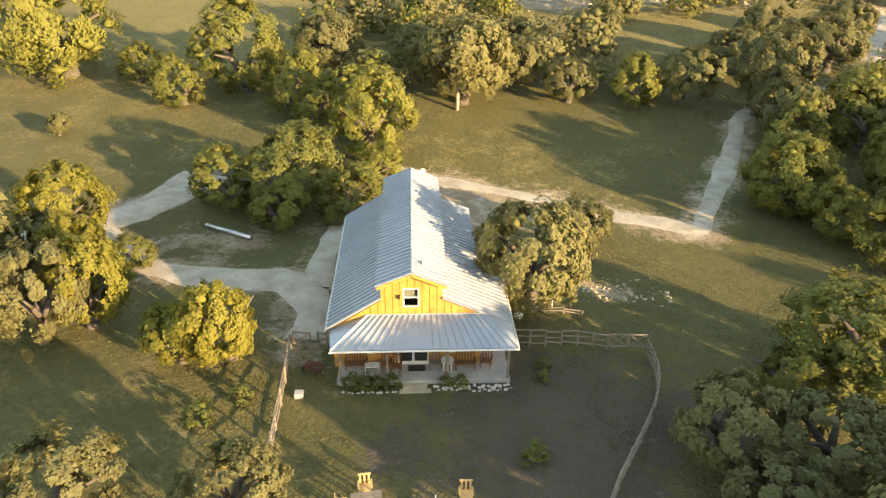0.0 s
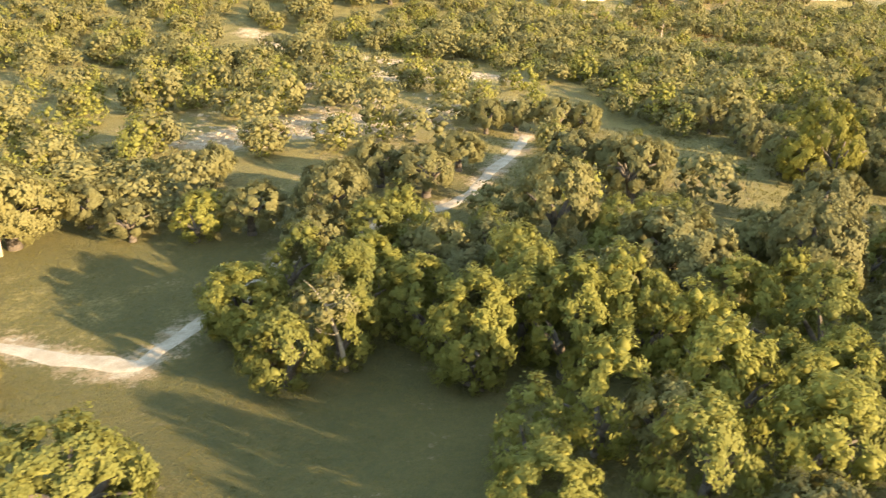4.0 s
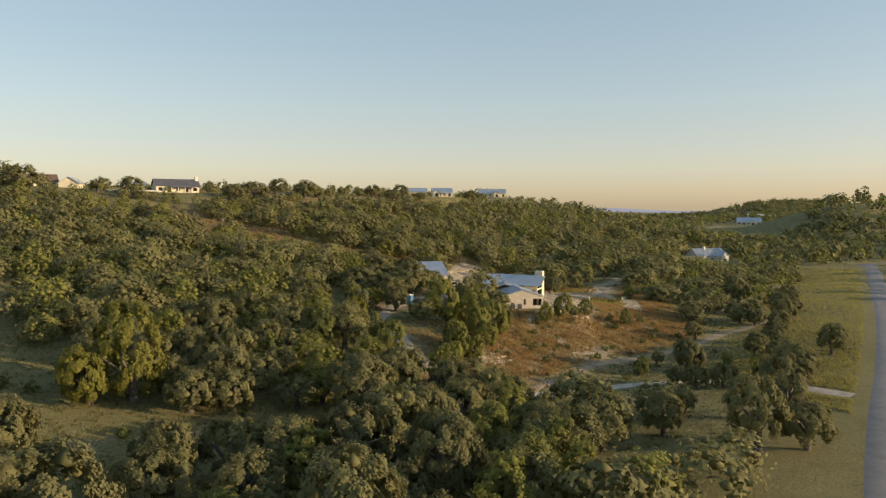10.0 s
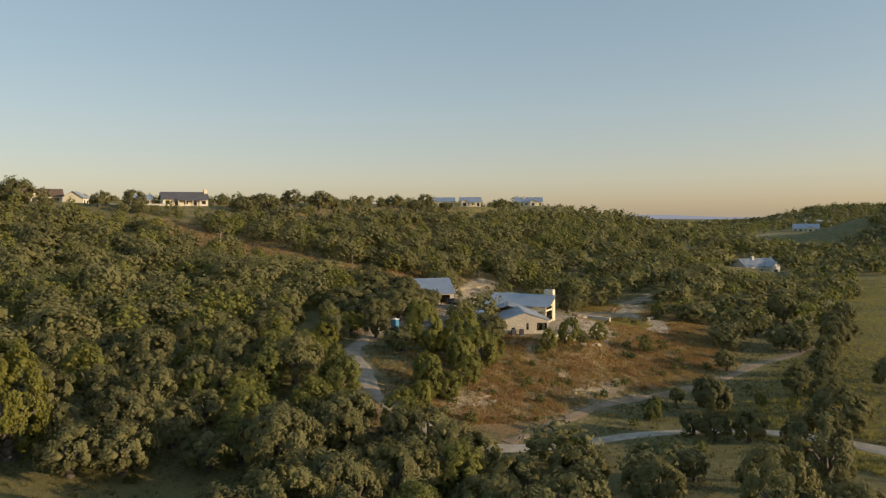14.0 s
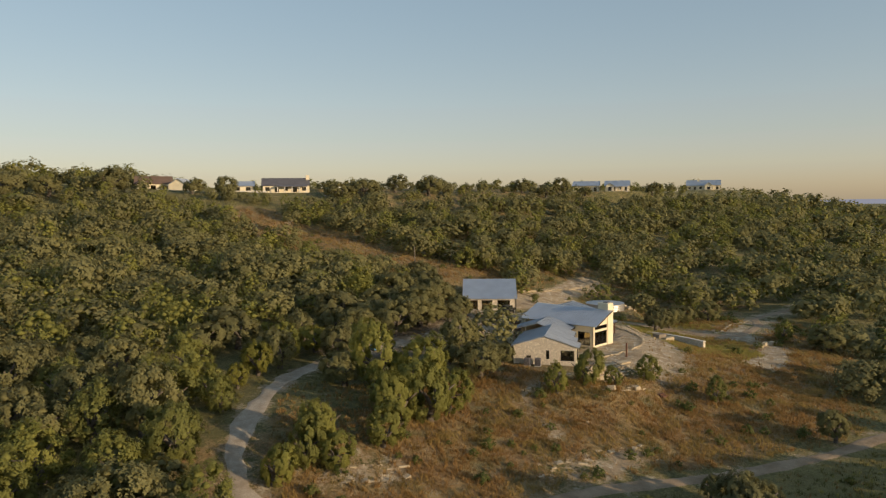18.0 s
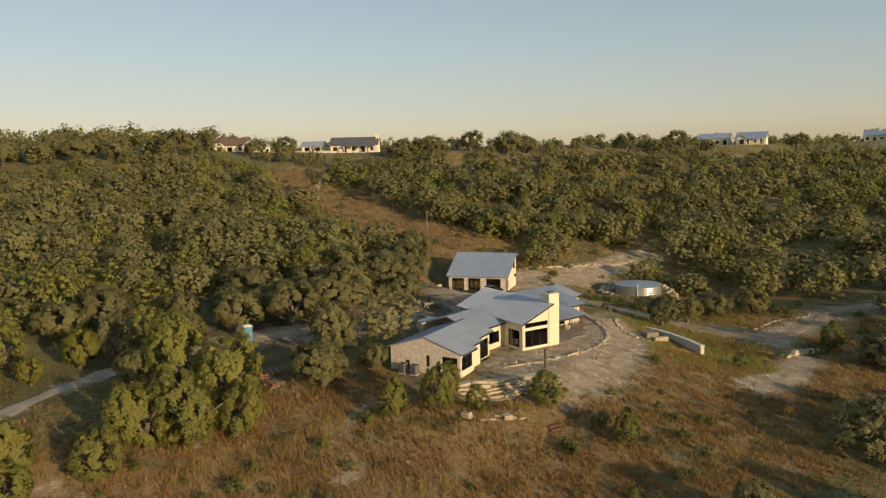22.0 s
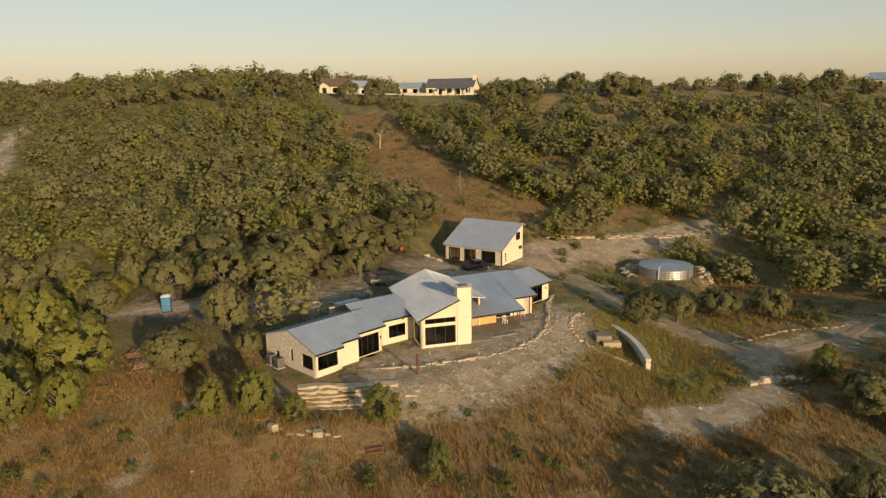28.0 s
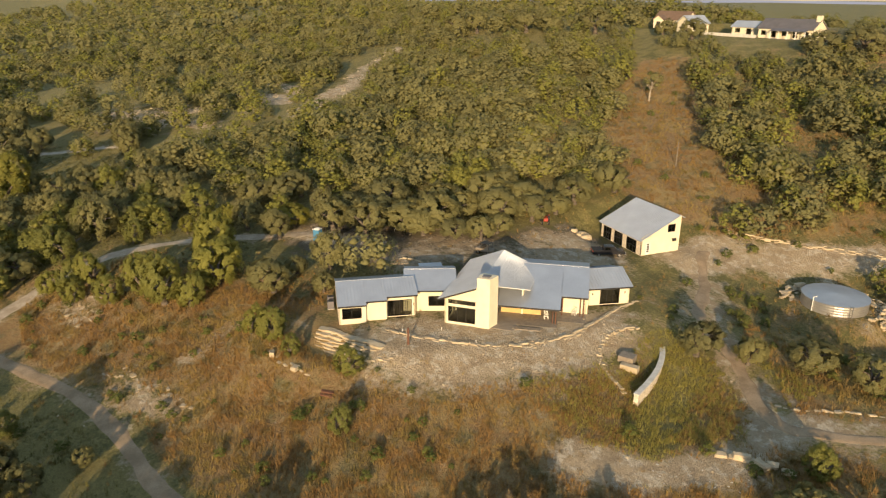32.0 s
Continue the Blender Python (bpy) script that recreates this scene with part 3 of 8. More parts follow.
def cover(x, y):
    """What grows: weights of straw, red-brown grass and bare caliche."""
    wob = np.sin(x * 0.21 + 1.0) * np.sin(y * 0.19) + 0.6 * np.sin(x * 0.47 + y * 0.31)
    straw = 0.42 * bump(x, y, -42, 95, 30, 40) + 0.35 * bump(x, y, 8, 70, 22, 8, -12) + 0.5 * bump(x, y, 20, 150, 60, 50)
    straw = straw + 0.5 * ramp(near_line(x, y, VALLEY_OPEN), 5, 11) + 0.3 * bump(x, y, -18, 30, 12, 12) + 0.3 * bump(x, y, 3, 26, 12, 4)
    straw = straw + 0.85 * ramp(near_line(x, y, GLADE), 3, 12) + 0.55 * ramp(near_line(x, y, HIGHWAY), 30, 42)
    straw = straw + 0.22 * bump(x, y, 215, 90, 40, 20) + 0.45 * bump(x, y, 248, 155, 14, 22) + 0.4 * bump(x, y, 250, 176, 18, 12)
    straw = straw + 0.46 * np.maximum(np.clip((x - 52.0) / 28.0, 0, 1), np.clip((y - 92.0) / 26.0, 0, 1))
    rust = 1.0 * ramp(near_line(x, y, KNOLL_SLOPE), 10, 20) + 1.0 * ramp(near_line(x, y, HILL_STRIP), 6, 13) + 0.55 * bump(x, y, 97, 100, 6, 6)
    rust = rust + 0.5 * bump(x, y, 252, 190, 26, 40) + 0.48 / (1 + np.exp((205.0 - y) / 12.0)) / (1 + np.exp((150.0 - x) / 15.0)) / (1 + np.exp((x - 300.0) / 20.0))
    bare = 0.75 * bump(x, y, 40, 150, 34, 26) * (0.55 + 0.35 * wob) + 0.95 * bump(x, y, 200, 241, 6, 4) + 0.9 * bump(x, y, 52, 178, 9, 5) + 0.9 * bump(x, y, 25, 138, 16, 6, 20)
    bare = bare + ramp(near_line(x, y, YARD), 4, 11) * 0.35 + 0.8 * ramp(near_line(x, y, BARE_STRIP), 2.5, 6.5) + 0.35 * bump(x, y, 199, 150, 6, 13, 20) + 0.3 * bump(x, y, 204, 172, 8, 9) + 0.5 * ramp(near_line(x, y, TRACK_TANK), 2, 6)
    bare = bare + 0.65 * ramp(near_line(x, y, TRACK_LOW), 1.2, 4) + 0.85 * bump(x, y, 222, 150, 9, 16, -14) + 0.8 * bump(x, y, 217, 142, 7, 8) + 0.8 * bump(x, y, 226, 160, 6, 12)
    bare = bare + 0.55 * bump(x, y, 174, 106, 8, 4, 15) + 0.5 * bump(x, y, 198, 109, 9, 3.5, 20) + 0.5 * bump(x, y, 206, 111, 5, 3, 30) + 0.6 * bump(x, y, 118, 84, 11, 3, -5) + 0.55 * bump(x, y, 93, 123, 6, 3)
    bare = bare + 0.85 * bump(x, y, -2, 64.6, 6.0, 2.6, -25) + 0.8 * bump(x, y, 21, 57, 5.5, 2.6, -15) + 0.75 * bump(x, y, 1, 64.5, 6.0, 2.2, -8)
    bare = bare + 0.6 * bump(x, y, 10.5, 46, 3.2, 1.3) + 0.45 * bump(x, y, 15, 45, 3, 1.2) + 0.5 * ramp(near_line(x, y, TRACK_BEND), 1.4, 3.2) + 0.5 * bump(x, y, 207, 183, 9, 6) + 0.45 * bump(x, y, 236, 205, 10, 8)
    bare = bare + (0.78 + 0.25 * wob) * ramp(near_line(x, y, BLUFF), 2, 7) + 0.45 * bump(x, y, 244, 147, 6, 4, 40) + 0.55 * bump(x, y, 253, 156, 8, 3, 50) + 0.75 * bump(x, y, -18, 51.5, 3.5, 2.2)
    bare = bare + 0.3 * ramp(near_line(x, y, LANE_EAST), 1.2, 3.0) + 0.9 * bump(x, y, 3, 59.5, 7.5, 4.2, -38)
    for line in TERRACES:
        bare = bare + (0.75 + 0.3 * wob) * ramp(near_line(x, y, line), 1.0, 4.5)
    for way in BARN_WAYS:
        bare = np.maximum(bare, 0.55 * ramp(near_line(x, y, way), 1.6, 3.4))
    bare = bare + 0.42 * ramp(near_line(x, y, TRAIL), 0.4, 2.6)
    rust = rust * (1 - 0.85 * bump(x, y, 171, 119, 6.5, 9))
    # yellow-green grass along the outside of the curved wall
    side = ramp(near_line(x, y, [(234.5, 172.5), (238.5, 167.5), (241.5, 161.5), (245.0, 155.0)]), 1.8, 4.6)
    rust, straw, bare = rust * (1 - side), straw * (1 - side) + 0.8 * side, bare * (1 - side)
    rust = rust * (1 - np.clip(bare * 1.2, 0, 1) * 0.6)
    return np.clip(straw, 0, 1), np.clip(rust, 0, 1), np.clip(bare, 0, 1)


def soil(x, y):
    """Trodden brown soil in the barn's front yard and, darkened with tree shade, behind the new house."""
    # the YARD term is soil with the trees' shade painted in
    return np.clip(0.75 * ramp(near_line(x, y, YARD), 5, 11) + 1.0 * bump(x, y, 7.5, 31.5, 6, 6) + 0.8 * bump(x, y, 5.5, 26, 4, 4) + 0.5 * bump(x, y, 17, 31, 5, 5) + 0.5 * bump(x, y, -10, 40, 2.5, 6) + 0.45 * bump(x, y, -3, 28, 3, 5), 0, 1)


def axis(lo, hi, step, far):
    """Even steps between lo and hi, ever wider ones beyond."""
    out, d = [], step
    while not out or out[-1] < far:
        d *= 1.12
        out.append((out[-1] if out else 0.0) + d)
    out = np.array(out)
    return np.concatenate([(lo - out)[::-1], np.arange(lo, hi + 1e-6, step), hi + out])


def land():
    xs, ys = axis(-70, 290, 1.6, 4300.0), axis(14, 340, 1.6, 4300.0)
    gx, gy = np.meshgrid(xs, ys)
    gz = ground(gx, gy)
    v = np.stack([gx, gy, gz], -1).reshape(-1, 3)
    n = len(xs)
    i = (np.arange(len(ys) - 1)[:, None] * n + np.arange(n - 1)[None, :]).ravel()
    q = np.stack([i, i + 1, i + n + 1, i + n], -1)
    s, r, b = cover(gx.ravel(), gy.ravel())
    me = quads_mesh("ground", v, q, GROUND, (("straw", s), ("rust", r), ("bare", b), ("soil", soil(gx.ravel(), gy.ravel()))))
    me.polygons.foreach_set("use_smooth", [True] * len(me.polygons))
    tagged(new("ground", me), "rolling hill country ground with grass, dry straw and bare caliche", "ground", kind="structure")


land()


def smooth_line(pts, step=1.5):
    """A rounded line through the points."""
    p = [Vector((*c, 0)) for c in pts]
    p = [2 * p[0] - p[1], *p, 2 * p[-1] - p[-2]]
    out = []
    for a, b, c, d in zip(p, p[1:], p[2:], p[3:]):
        k = max(2, int((c - b).length / step))
        for j in range(k):
            t = j / k
            out.append(0.5 * (2 * b + (c - a) * t + (2 * a - 5 * b + 4 * c - d) * t * t + (3 * b - a - 3 * c + d) * t ** 3))
    return out + [p[-2]]


def strip(name, pts, width, material, label, lift=0.05, ragged=0.35, seed=1):
    """A road laid on the ground, with a crown, uneven edges and thickness."""
    line = smooth_line(pts)
    rnd = random.Random(seed)
    ph = [rnd.uniform(0, 6) for _ in range(4)]
    v, f, cols = [], [], 7
    for i, p in enumerate(line):
        a, b = line[max(0, i - 1)], line[min(len(line) - 1, i + 1)]
        t = (b - a).normalized()
        side = Vector((t.y, -t.x, 0))
        w0 = width / 2 + ragged * (math.sin(i * 0.55 + ph[0]) * 0.5 + math.sin(i * 1.7 + ph[1]) * 0.3 + rnd.uniform(-0.3, 0.3))
        w1 = width / 2 + ragged * (math.sin(i * 0.5 + ph[2]) * 0.5 + math.sin(i * 1.5 + ph[3]) * 0.3 + rnd.uniform(-0.3, 0.3))
        for c in range(cols):
            k = c / (cols - 1) * 2 - 1
            o = p + side * (k * (w1 if k > 0 else w0))
            z = float(ground(o.x, o.y))
            v.append((o.x, o.y, z + (lift if 0 < c < cols - 1 else -0.06) + (0.03 if c in (2, 4) else 0)))
    n = len(line)
    for i in range(n - 1):
        for c in range(cols - 1):
            a = i * cols + c
            f.append((a, a + 1, a + cols + 1, a + cols))
    me = quads_mesh(name, v, f, material)
    me.polygons.foreach_set("use_smooth", [True] * len(me.polygons))
    if me.polygons[0].normal.z < 0:
        me.flip_normals()
    return tagged(new(name, me), label, "road", kind="structure")


strip("road", DRIVE_NORTH, 2.3, GRAVEL, "pale caliche gravel drive across the lawn", 0.05, 0.45, seed=2)
strip("road", DRIVE_WEST, 5.2, GRAVEL, "pale caliche gravel drive beside the oaks", ragged=0.8, seed=3)
strip("road", DRIVE_YARD, 3.2, GRAVEL, "pale caliche gravel drive to the barn house", 0.07, 0.8, seed=4)
strip("road", DRIVE_SIDE, 2.2, GRAVEL, "pale gravel path along the barn house", 0.06, seed=5)
strip("road", LANE, 3.4, GRAVEL, "pale gravel lane through the oak meadow", seed=6)
strip("road", LANE_EAST, 2.3, DIRT, "dirt lane along the foot of the knoll", 0.06, seed=7)
strip("road", TRACK_BEND, 2.9, TRACK_DUST, "pale dirt track bending up the knoll", 0.05, 0.75, seed=8)
strip("road", TRACK_TANK, 2.2, DIRT, "dirt track past the water tank", 0.05, 0.8, seed=9)
strip("road", FIELD_ROAD, 4.5, GRAVEL, "far pale lane curving across an open field", 0.15, 0.2, seed=11)
strip("road", HIGHWAY, 6.4, ASPHALT, "straight grey asphalt county road", 0.12, 0.02, seed=10)

# ---- trees ----
LEAF_CORNERS = np.array([(-1.0, -0.35), (1.0, -0.35), (0.0, 0.85)])


def blob(rng, c, r, squash):
    """The heart of a bough, an uneven lump of twigs and leaves."""
    u = np.array([(1, 0, 0), (0, 1, 0), (-1, 0, 0), (0, -1, 0)], float)
    v = np.concatenate([u, [(0, 0, -0.8), (0, 0, 1.0)]])
    q = [(i, (i + 1) % 4, 5) for i in range(4)] + [((i + 1) % 4, i, 4) for i in range(4)]
    v = v * r * rng.uniform(0.8, 1.12, (len(v), 1))
    v[:, 2] *= squash
    a = rng.uniform(0, 6.28)
    rot = np.array([(math.cos(a), -math.sin(a), 0), (math.sin(a), math.cos(a), 0), (0, 0, 1)])
    return v @ rot.T + c, np.array(q)


def crown_arrays(rng, r, kind, boughs, tufts, leaves, leaf):
    """Boughs of leafy tufts: corners and faces. The crown's foot is at z = 0."""
    vs, qs, n = [], [], 0
    rise, flat, low = {"j": (0.95, 1.1, 0.03), "b": (0.86, 0.9, 0.02), "e": (0.98, 0.98, 0.02)}.get(kind, (0.92, 0.8, 0.06))
    mid = np.array((0.0, 0.0, r * rise))
    big = 1.2 / boughs ** 0.4
    lop = rng.normal(scale=0.13, size=3) * (1, 1, 0.5)
    total = tufts * leaves
    for k in range(boughs):
        # the boughs sit on an uneven shell, more of them above than below
        z = 1 - (k + 0.5) / boughs * (1.72 if kind == "o" else 1.88)
        a = k * 2.39996 + rng.uniform(-0.6, 0.6)
        s = math.sqrt(max(0.0, 1 - z * z))
        if kind == "j":
            s *= 0.74 + 0.26 * (1 - abs(z + 0.4))
        d = np.array((s * math.cos(a), s * math.sin(a), z))
        c = mid + lop * r * (1 + z) + d * r * np.array((1, 1, flat)) * rng.uniform(0.74, 0.9)
        cr = r * big * rng.uniform(0.6, 1.12) * (1.12 if kind == "e" else 0.92 if kind == "j" else 1.0)
        c[2] = max(c[2], r * low + 0.6 * cr)
        bv, bq = blob(rng, c, cr * 0.7, 0.85)
        vs.append(bv)
        qs.append(bq + n)
        n += len(bv)
        # tufts on the bough's outside, each a small spray of leaves round its own middle
        out = rng.normal(size=(tufts, 3)) + d * 0.75 + (0, 0, 0.4)
        out /= np.linalg.norm(out, axis=1)[:, None]
        at = c + out * cr * rng.uniform(0.5, 0.8, (tufts, 1)) * np.array((1, 1, 0.9 if kind not in "jb" else 1.1))
        tr = cr * 1.15 / tufts ** 0.38 * rng.uniform(0.75, 1.25, (tufts, 1))
        at, tr, out = np.repeat(at, leaves, 0), np.repeat(tr, leaves, 0), np.repeat(out, leaves, 0)
        dirs = rng.normal(size=(total, 3)) + out * 0.8 + (0, 0, 0.25)
        dirs /= np.linalg.norm(dirs, axis=1)[:, None]
        pos = at + dirs * tr * rng.uniform(0.45, 1.1, (total, 1))
        nrm = d * 0.95 + out * 0.32 + dirs * 0.15 + rng.normal(scale=0.32, size=(total, 3)) + (0, 0, 0.1)
        nrm /= np.linalg.norm(nrm, axis=1)[:, None]
        t1 = np.cross(nrm, rng.normal(size=(total, 3)))
        if kind == "j":
            t1 = t1 * 0.5 + np.array((0, 0, 0.9)) + dirs * 0.6
            t1 -= nrm * (t1 * nrm).sum(1)[:, None]
        t1 /= np.linalg.norm(t1, axis=1)[:, None] + 1e-9
        t2 = np.cross(nrm, t1)
        size = leaf * rng.uniform(0.6, 1.35, (total, 1))
        cor = [pos + t1 * size * x + t2 * size * y * (0.75 if kind == "j" else 1.1) for x, y in LEAF_CORNERS]
        vs.append(np.stack(cor, 1).reshape(-1, 3))
        qs.append(np.arange(total * 3).reshape(total, 3) + n)
        n += total * 3
    return np.concatenate(vs), np.concatenate(qs)


def trunk_mesh(rng, r, kind, name, material):
    bm = bmesh.new()
    lean = Vector((rng.uniform(-0.12, 0.12), rng.uniform(-0.12, 0.12), 0)) * r
    foot = 0.055 * r + 0.06
    top = r * (0.62 if kind == "o" else 0.5)
    knee = lean * 0.5 + Vector((0, 0, top * 0.55))
    fork = lean + Vector((0, 0, top))
    tube(bm, (0, 0, -0.35), (0, 0, 0.12 * r), foot * 1.55, foot * 1.05, 8)
    tube(bm, (0, 0, 0.12 * r), knee, foot * 1.05, foot * 0.9, 8)
    tube(bm, knee, fork, foot * 0.9, foot * 0.75, 8)
    for k in range(5 if kind != "j" else 3):
        a = k * 1.26 + rng.uniform(-0.3, 0.3)
        out = Vector((math.cos(a), math.sin(a), 0))
        p = fork + out * r * 0.3 + Vector((0, 0, r * 0.28))
        q = fork + out * r * rng.uniform(0.55, 0.7) + Vector((0, 0, r * rng.uniform(0.35, 0.6)))
        tube(bm, fork - Vector((0, 0, foot)), p, foot * 0.6, foot * 0.38, 6)
        tube(bm, p, q, foot * 0.38, foot * 0.15, 5)
    me = bpy.data.meshes.new(name)
    bm.normal_update()
    bm.to_mesh(me)
    bm.free()
    me.materials.append(material)
    me.polygons.foreach_set("use_smooth", [True] * len(me.polygons))
    return me


TREE_KINDS = {"o": ("live_oak", "oak tree", OAK_LEAF), "j": ("juniper", "juniper tree", JUNIPER_LEAF), "b": ("juniper", "juniper tree", JUNIPER_LEAF), "e": ("elm", "elm tree", SUNNY_LEAF), "c": ("cedar_elm", "elm tree", SUNNY_LEAF)}
TREE_LABELS = {"o": "spreading live oak with a rounded olive-green crown", "j": "bushy ashe juniper, yellow-green in the low sun", "b": "broad bushy ashe juniper, green down to the ground", "e": "big dense round-crowned elm at the meadow's edge", "c": "tree with an open uneven crown in a sunlit yellow-green leaf colour"}
MODELS = {}


def tree_model(kind, variant, fine):
    """The meshes of a tree with a crown one metre in radius."""
    key = (kind, variant, fine)
    if key not in MODELS:
        rng = np.random.default_rng(100 * variant + ord(kind) + (7 if fine else 0))
        if fine == 2:
            v, q = crown_arrays(rng, 1.0, kind, 48, 9, 28, 0.034)
        else:
            v, q = crown_arrays(rng, 1.0, kind, 30, 6, 24, 0.047)
        v[:, :2] *= 0.97 / np.percentile(np.hypot(v[:, 0], v[:, 1]), 97)
        crown = quads_mesh("crown", v, q, TREE_KINDS[kind][2], ())
        MODELS[key] = crown, trunk_mesh(rng, 1.0, kind, "trunk", BARK)
    return MODELS[key]


TREE_AT = []


def plant(x, y, r, kind, variant, fine=2, rnd=random.Random(5), squat=1.0, group="", name="", label="", category=""):
    crown, trunk = tree_model(kind, variant, fine)
    nm, cat, _ = TREE_KINDS[kind]
    m = Matrix.LocRotScale((x, y, float(ground(x, y))), Euler((0, 0, rnd.uniform(0, 6.28))), (r * rnd.uniform(0.93, 1.07), r * rnd.uniform(0.93, 1.07), r * rnd.uniform(0.9, 1.12) * squat))
    ob = new(name or nm)
    ob.matrix_world = m
    tagged(ob, label or TREE_LABELS[kind], category or cat, group)
    for me in (trunk, crown):
        k = new(me.name.split(".")[0], me)
        k.parent = ob
    TREE_AT.append((x, y, r))
    return ob


BARN_TREES = [
    (-48.3, 92.7, 8.3, "j"), (-30.8, 83.7, 3.5, "j"), (-39.0, 91.6, 3.0, "j"), (-24.2, 88.2, 6.5, "j"), (-17.6, 80.7, 3.9, "j"), (-13.6, 90.5, 4.6, "o"),
    (-7.7, 71.3, 5.0, "j"), (-13.8, 76.4, 3.2, "j"), (-18.7, 58.0, 3.4, "j"), (-13.9, 59.2, 4.6, "j"), (-8.3, 57.0, 3.5, "j"), (-14.1, 54.6, 2.9, "j"),
    (-6.6, 64.1, 2.7, "j"), (6.0, 41.6, 4.2, "o"), (11.2, 53.4, 2.6, "o"), (-12.6, 35.6, 2.9, "c"), (-15.3, 35.0, 2.1, "c"), (-28.6, 48.9, 3.2, "c"), (-29.6, 45.4, 2.8, "o"), (-25.0, 44.2, 2.7, "c"),
    (-24.4, 36.8, 3.0, "o"), (-22.3, 38.6, 2.7, "c"), (-22.6, 47.1, 1.8, "j"), (-41.1, 73.8, 1.5, "o"), (-16.4, 22.0, 2.9, "o"), (-8.9, 22.6, 2.5, "o")]
DRIVE_TREES = [
    (2.3, 84.6, 6.2, "o"), (-2.9, 91.6, 5.3, "o"), (8.8, 90.9, 4.0, "o"), (15.2, 86.1, 3.7, "o"), (22.9, 85.3, 3.7, "j"), (29.3, 87.5, 4.6, "o"),
    (39.9, 97.5, 5.0, "o"), (21.1, 105.4, 4.3, "o"), (52.8, 99.9, 5.4, "o"), (36.9, 76.2, 4.5, "o"), (32.4, 60.9, 4.7, "j"), (34.5, 56.0, 3.2, "j"),
    (45.3, 74.4, 4.9, "j"), (26.4, 35.4, 6.0, "b"), (20.4, 33.4, 3.4, "b"), (31.7, 29.2, 2.0, "o"), (14.6, 28.0, 3.2, "o"), (51.4, 29.4, 3.8, "j"),
    (31.7, 61.5, 4.3, "j"), (33.9, 55.8, 2.1, "o"), (39.0, 83.2, 3.8, "o"), (19.3, 27.0, 3.6, "o"), (15.4, 23.8, 2.7, "o"), (33.6, 28.0, 2.2, "o")]
WOOD_EDGE = [
    (44.0, 63.2, 4.2, "j"), (48.0, 57.5, 4.2, "j"), (54.3, 63.8, 4.4, "o"), (51.6, 48.7, 3.0, "j"), (57.9, 58.4, 4.8, "j"), (59.0, 50.4, 4.4, "j"),
    (66.8, 58.9, 5.0, "o"), (65.9, 49.8, 4.6, "j"), (73.9, 57.7, 4.9, "o"), (50.9, 49.9, 4.3, "j"), (66.7, 50.7, 3.2, "j"), (56.5, 55.7, 4.4, "j"),
    (42.2, 59.4, 4.3, "j"), (74.7, 51.6, 4.3, "j"), (79.9, 47.1, 4.1, "j"), (83.3, 40.4, 3.8, "o"), (94.3, 45.9, 3.7, "o"), (66.3, 78.9, 5.6, "o"),
    (73.6, 62.4, 5.9, "o"), (90.1, 64.9, 5.4, "o"), (106.4, 55.0, 6.5, "o"), (39.1, 86.4, 5.1, "o"), (59.1, 109.7, 4.0, "o"), (46.4, 104.8, 4.3, "o"),
    (116.4, 98.6, 5.6, "e"), (111.0, 98.4, 3.9, "e")]
VALLEY_TREES = [
    (105.1, 57.6, 5.1, "o"), (114.5, 60.9, 4.6, "o"), (101.5, 79.6, 5.1, "o"), (112.4, 39.4, 4.3, "o"), (129.0, 47.2, 5.2, "o"), (142.3, 56.3, 4.7, "o"),
    (90.1, 62.2, 4.4, "o"), (81.4, 93.2, 5.4, "o"), (194.8, 60.1, 4.6, "o"), (145.4, 65.4, 3.7, "o"),
    (130.4, 63.2, 4.0, "j"), (210.9, 92.1, 3.5, "o"), (223.9, 83.5, 2.5, "o"), (241.6, 85.6, 3.5, "o"), (255.5, 134.6, 2.4, "o"), (260.2, 137.0, 3.2, "o"),
    (201.2, 95.1, 1.9, "j"), (145.0, 85.8, 5.3, "o"), (129.0, 67.0, 4.6, "o"), (135.5, 65.5, 4.8, "o"), (141.5, 68.5, 4.8, "o"), (148.0, 71.0, 4.6, "o"), (154.0, 75.5, 4.4, "o"), (124.0, 62.0, 4.4, "o"), (124.0, 73.0, 3.7, "o"), (118.0, 71.5, 3.7, "o"),
    (67.5, 131.0, 3.8, "o"), (73.8, 133.5, 3.6, "o"), (80.2, 129.4, 4.3, "o"), (85.8, 128.8, 3.6, "o"), (76.6, 104.8, 4.6, "o"), (83.0, 101.0, 4.4, "o"), (88.2, 102.2, 3.6, "o"),
    (212.0, 102.0, 1.6, "o"), (200.6, 85.1, 2.2, "o"), (199.6, 79.9, 2.2, "o"), (202.8, 77.3, 2.5, "o"), (186.5, 69.2, 2.0, "o"), (221.2, 92.8, 1.2, "j"), (219.1, 84.7, 1.3, "j"), (228.2, 86.7, 2.6, "o"),
    (235.1, 114.5, 2.2, "o"),  (261.8, 125.3, 3.6, "o"), (261.5, 120.3, 2.6, "o"), (274.0, 121.5, 3.8, "o"), (288.6, 149.0, 4.4, "o"), (268.6, 139.7, 2.2, "o"),
    (166.3, 72.6, 3.4, "o"), (173.2, 71.4, 3.6, "o"), (177.0, 63.4, 3.4, "o"), (159.7, 65.4, 3.8, "o"), (212.6, 71.9, 4.6, "o"), (249.9, 91.3, 2.6, "o"), (181.5, 52.8, 4.4, "o"), (187.2, 50.6, 3.6, "o")]
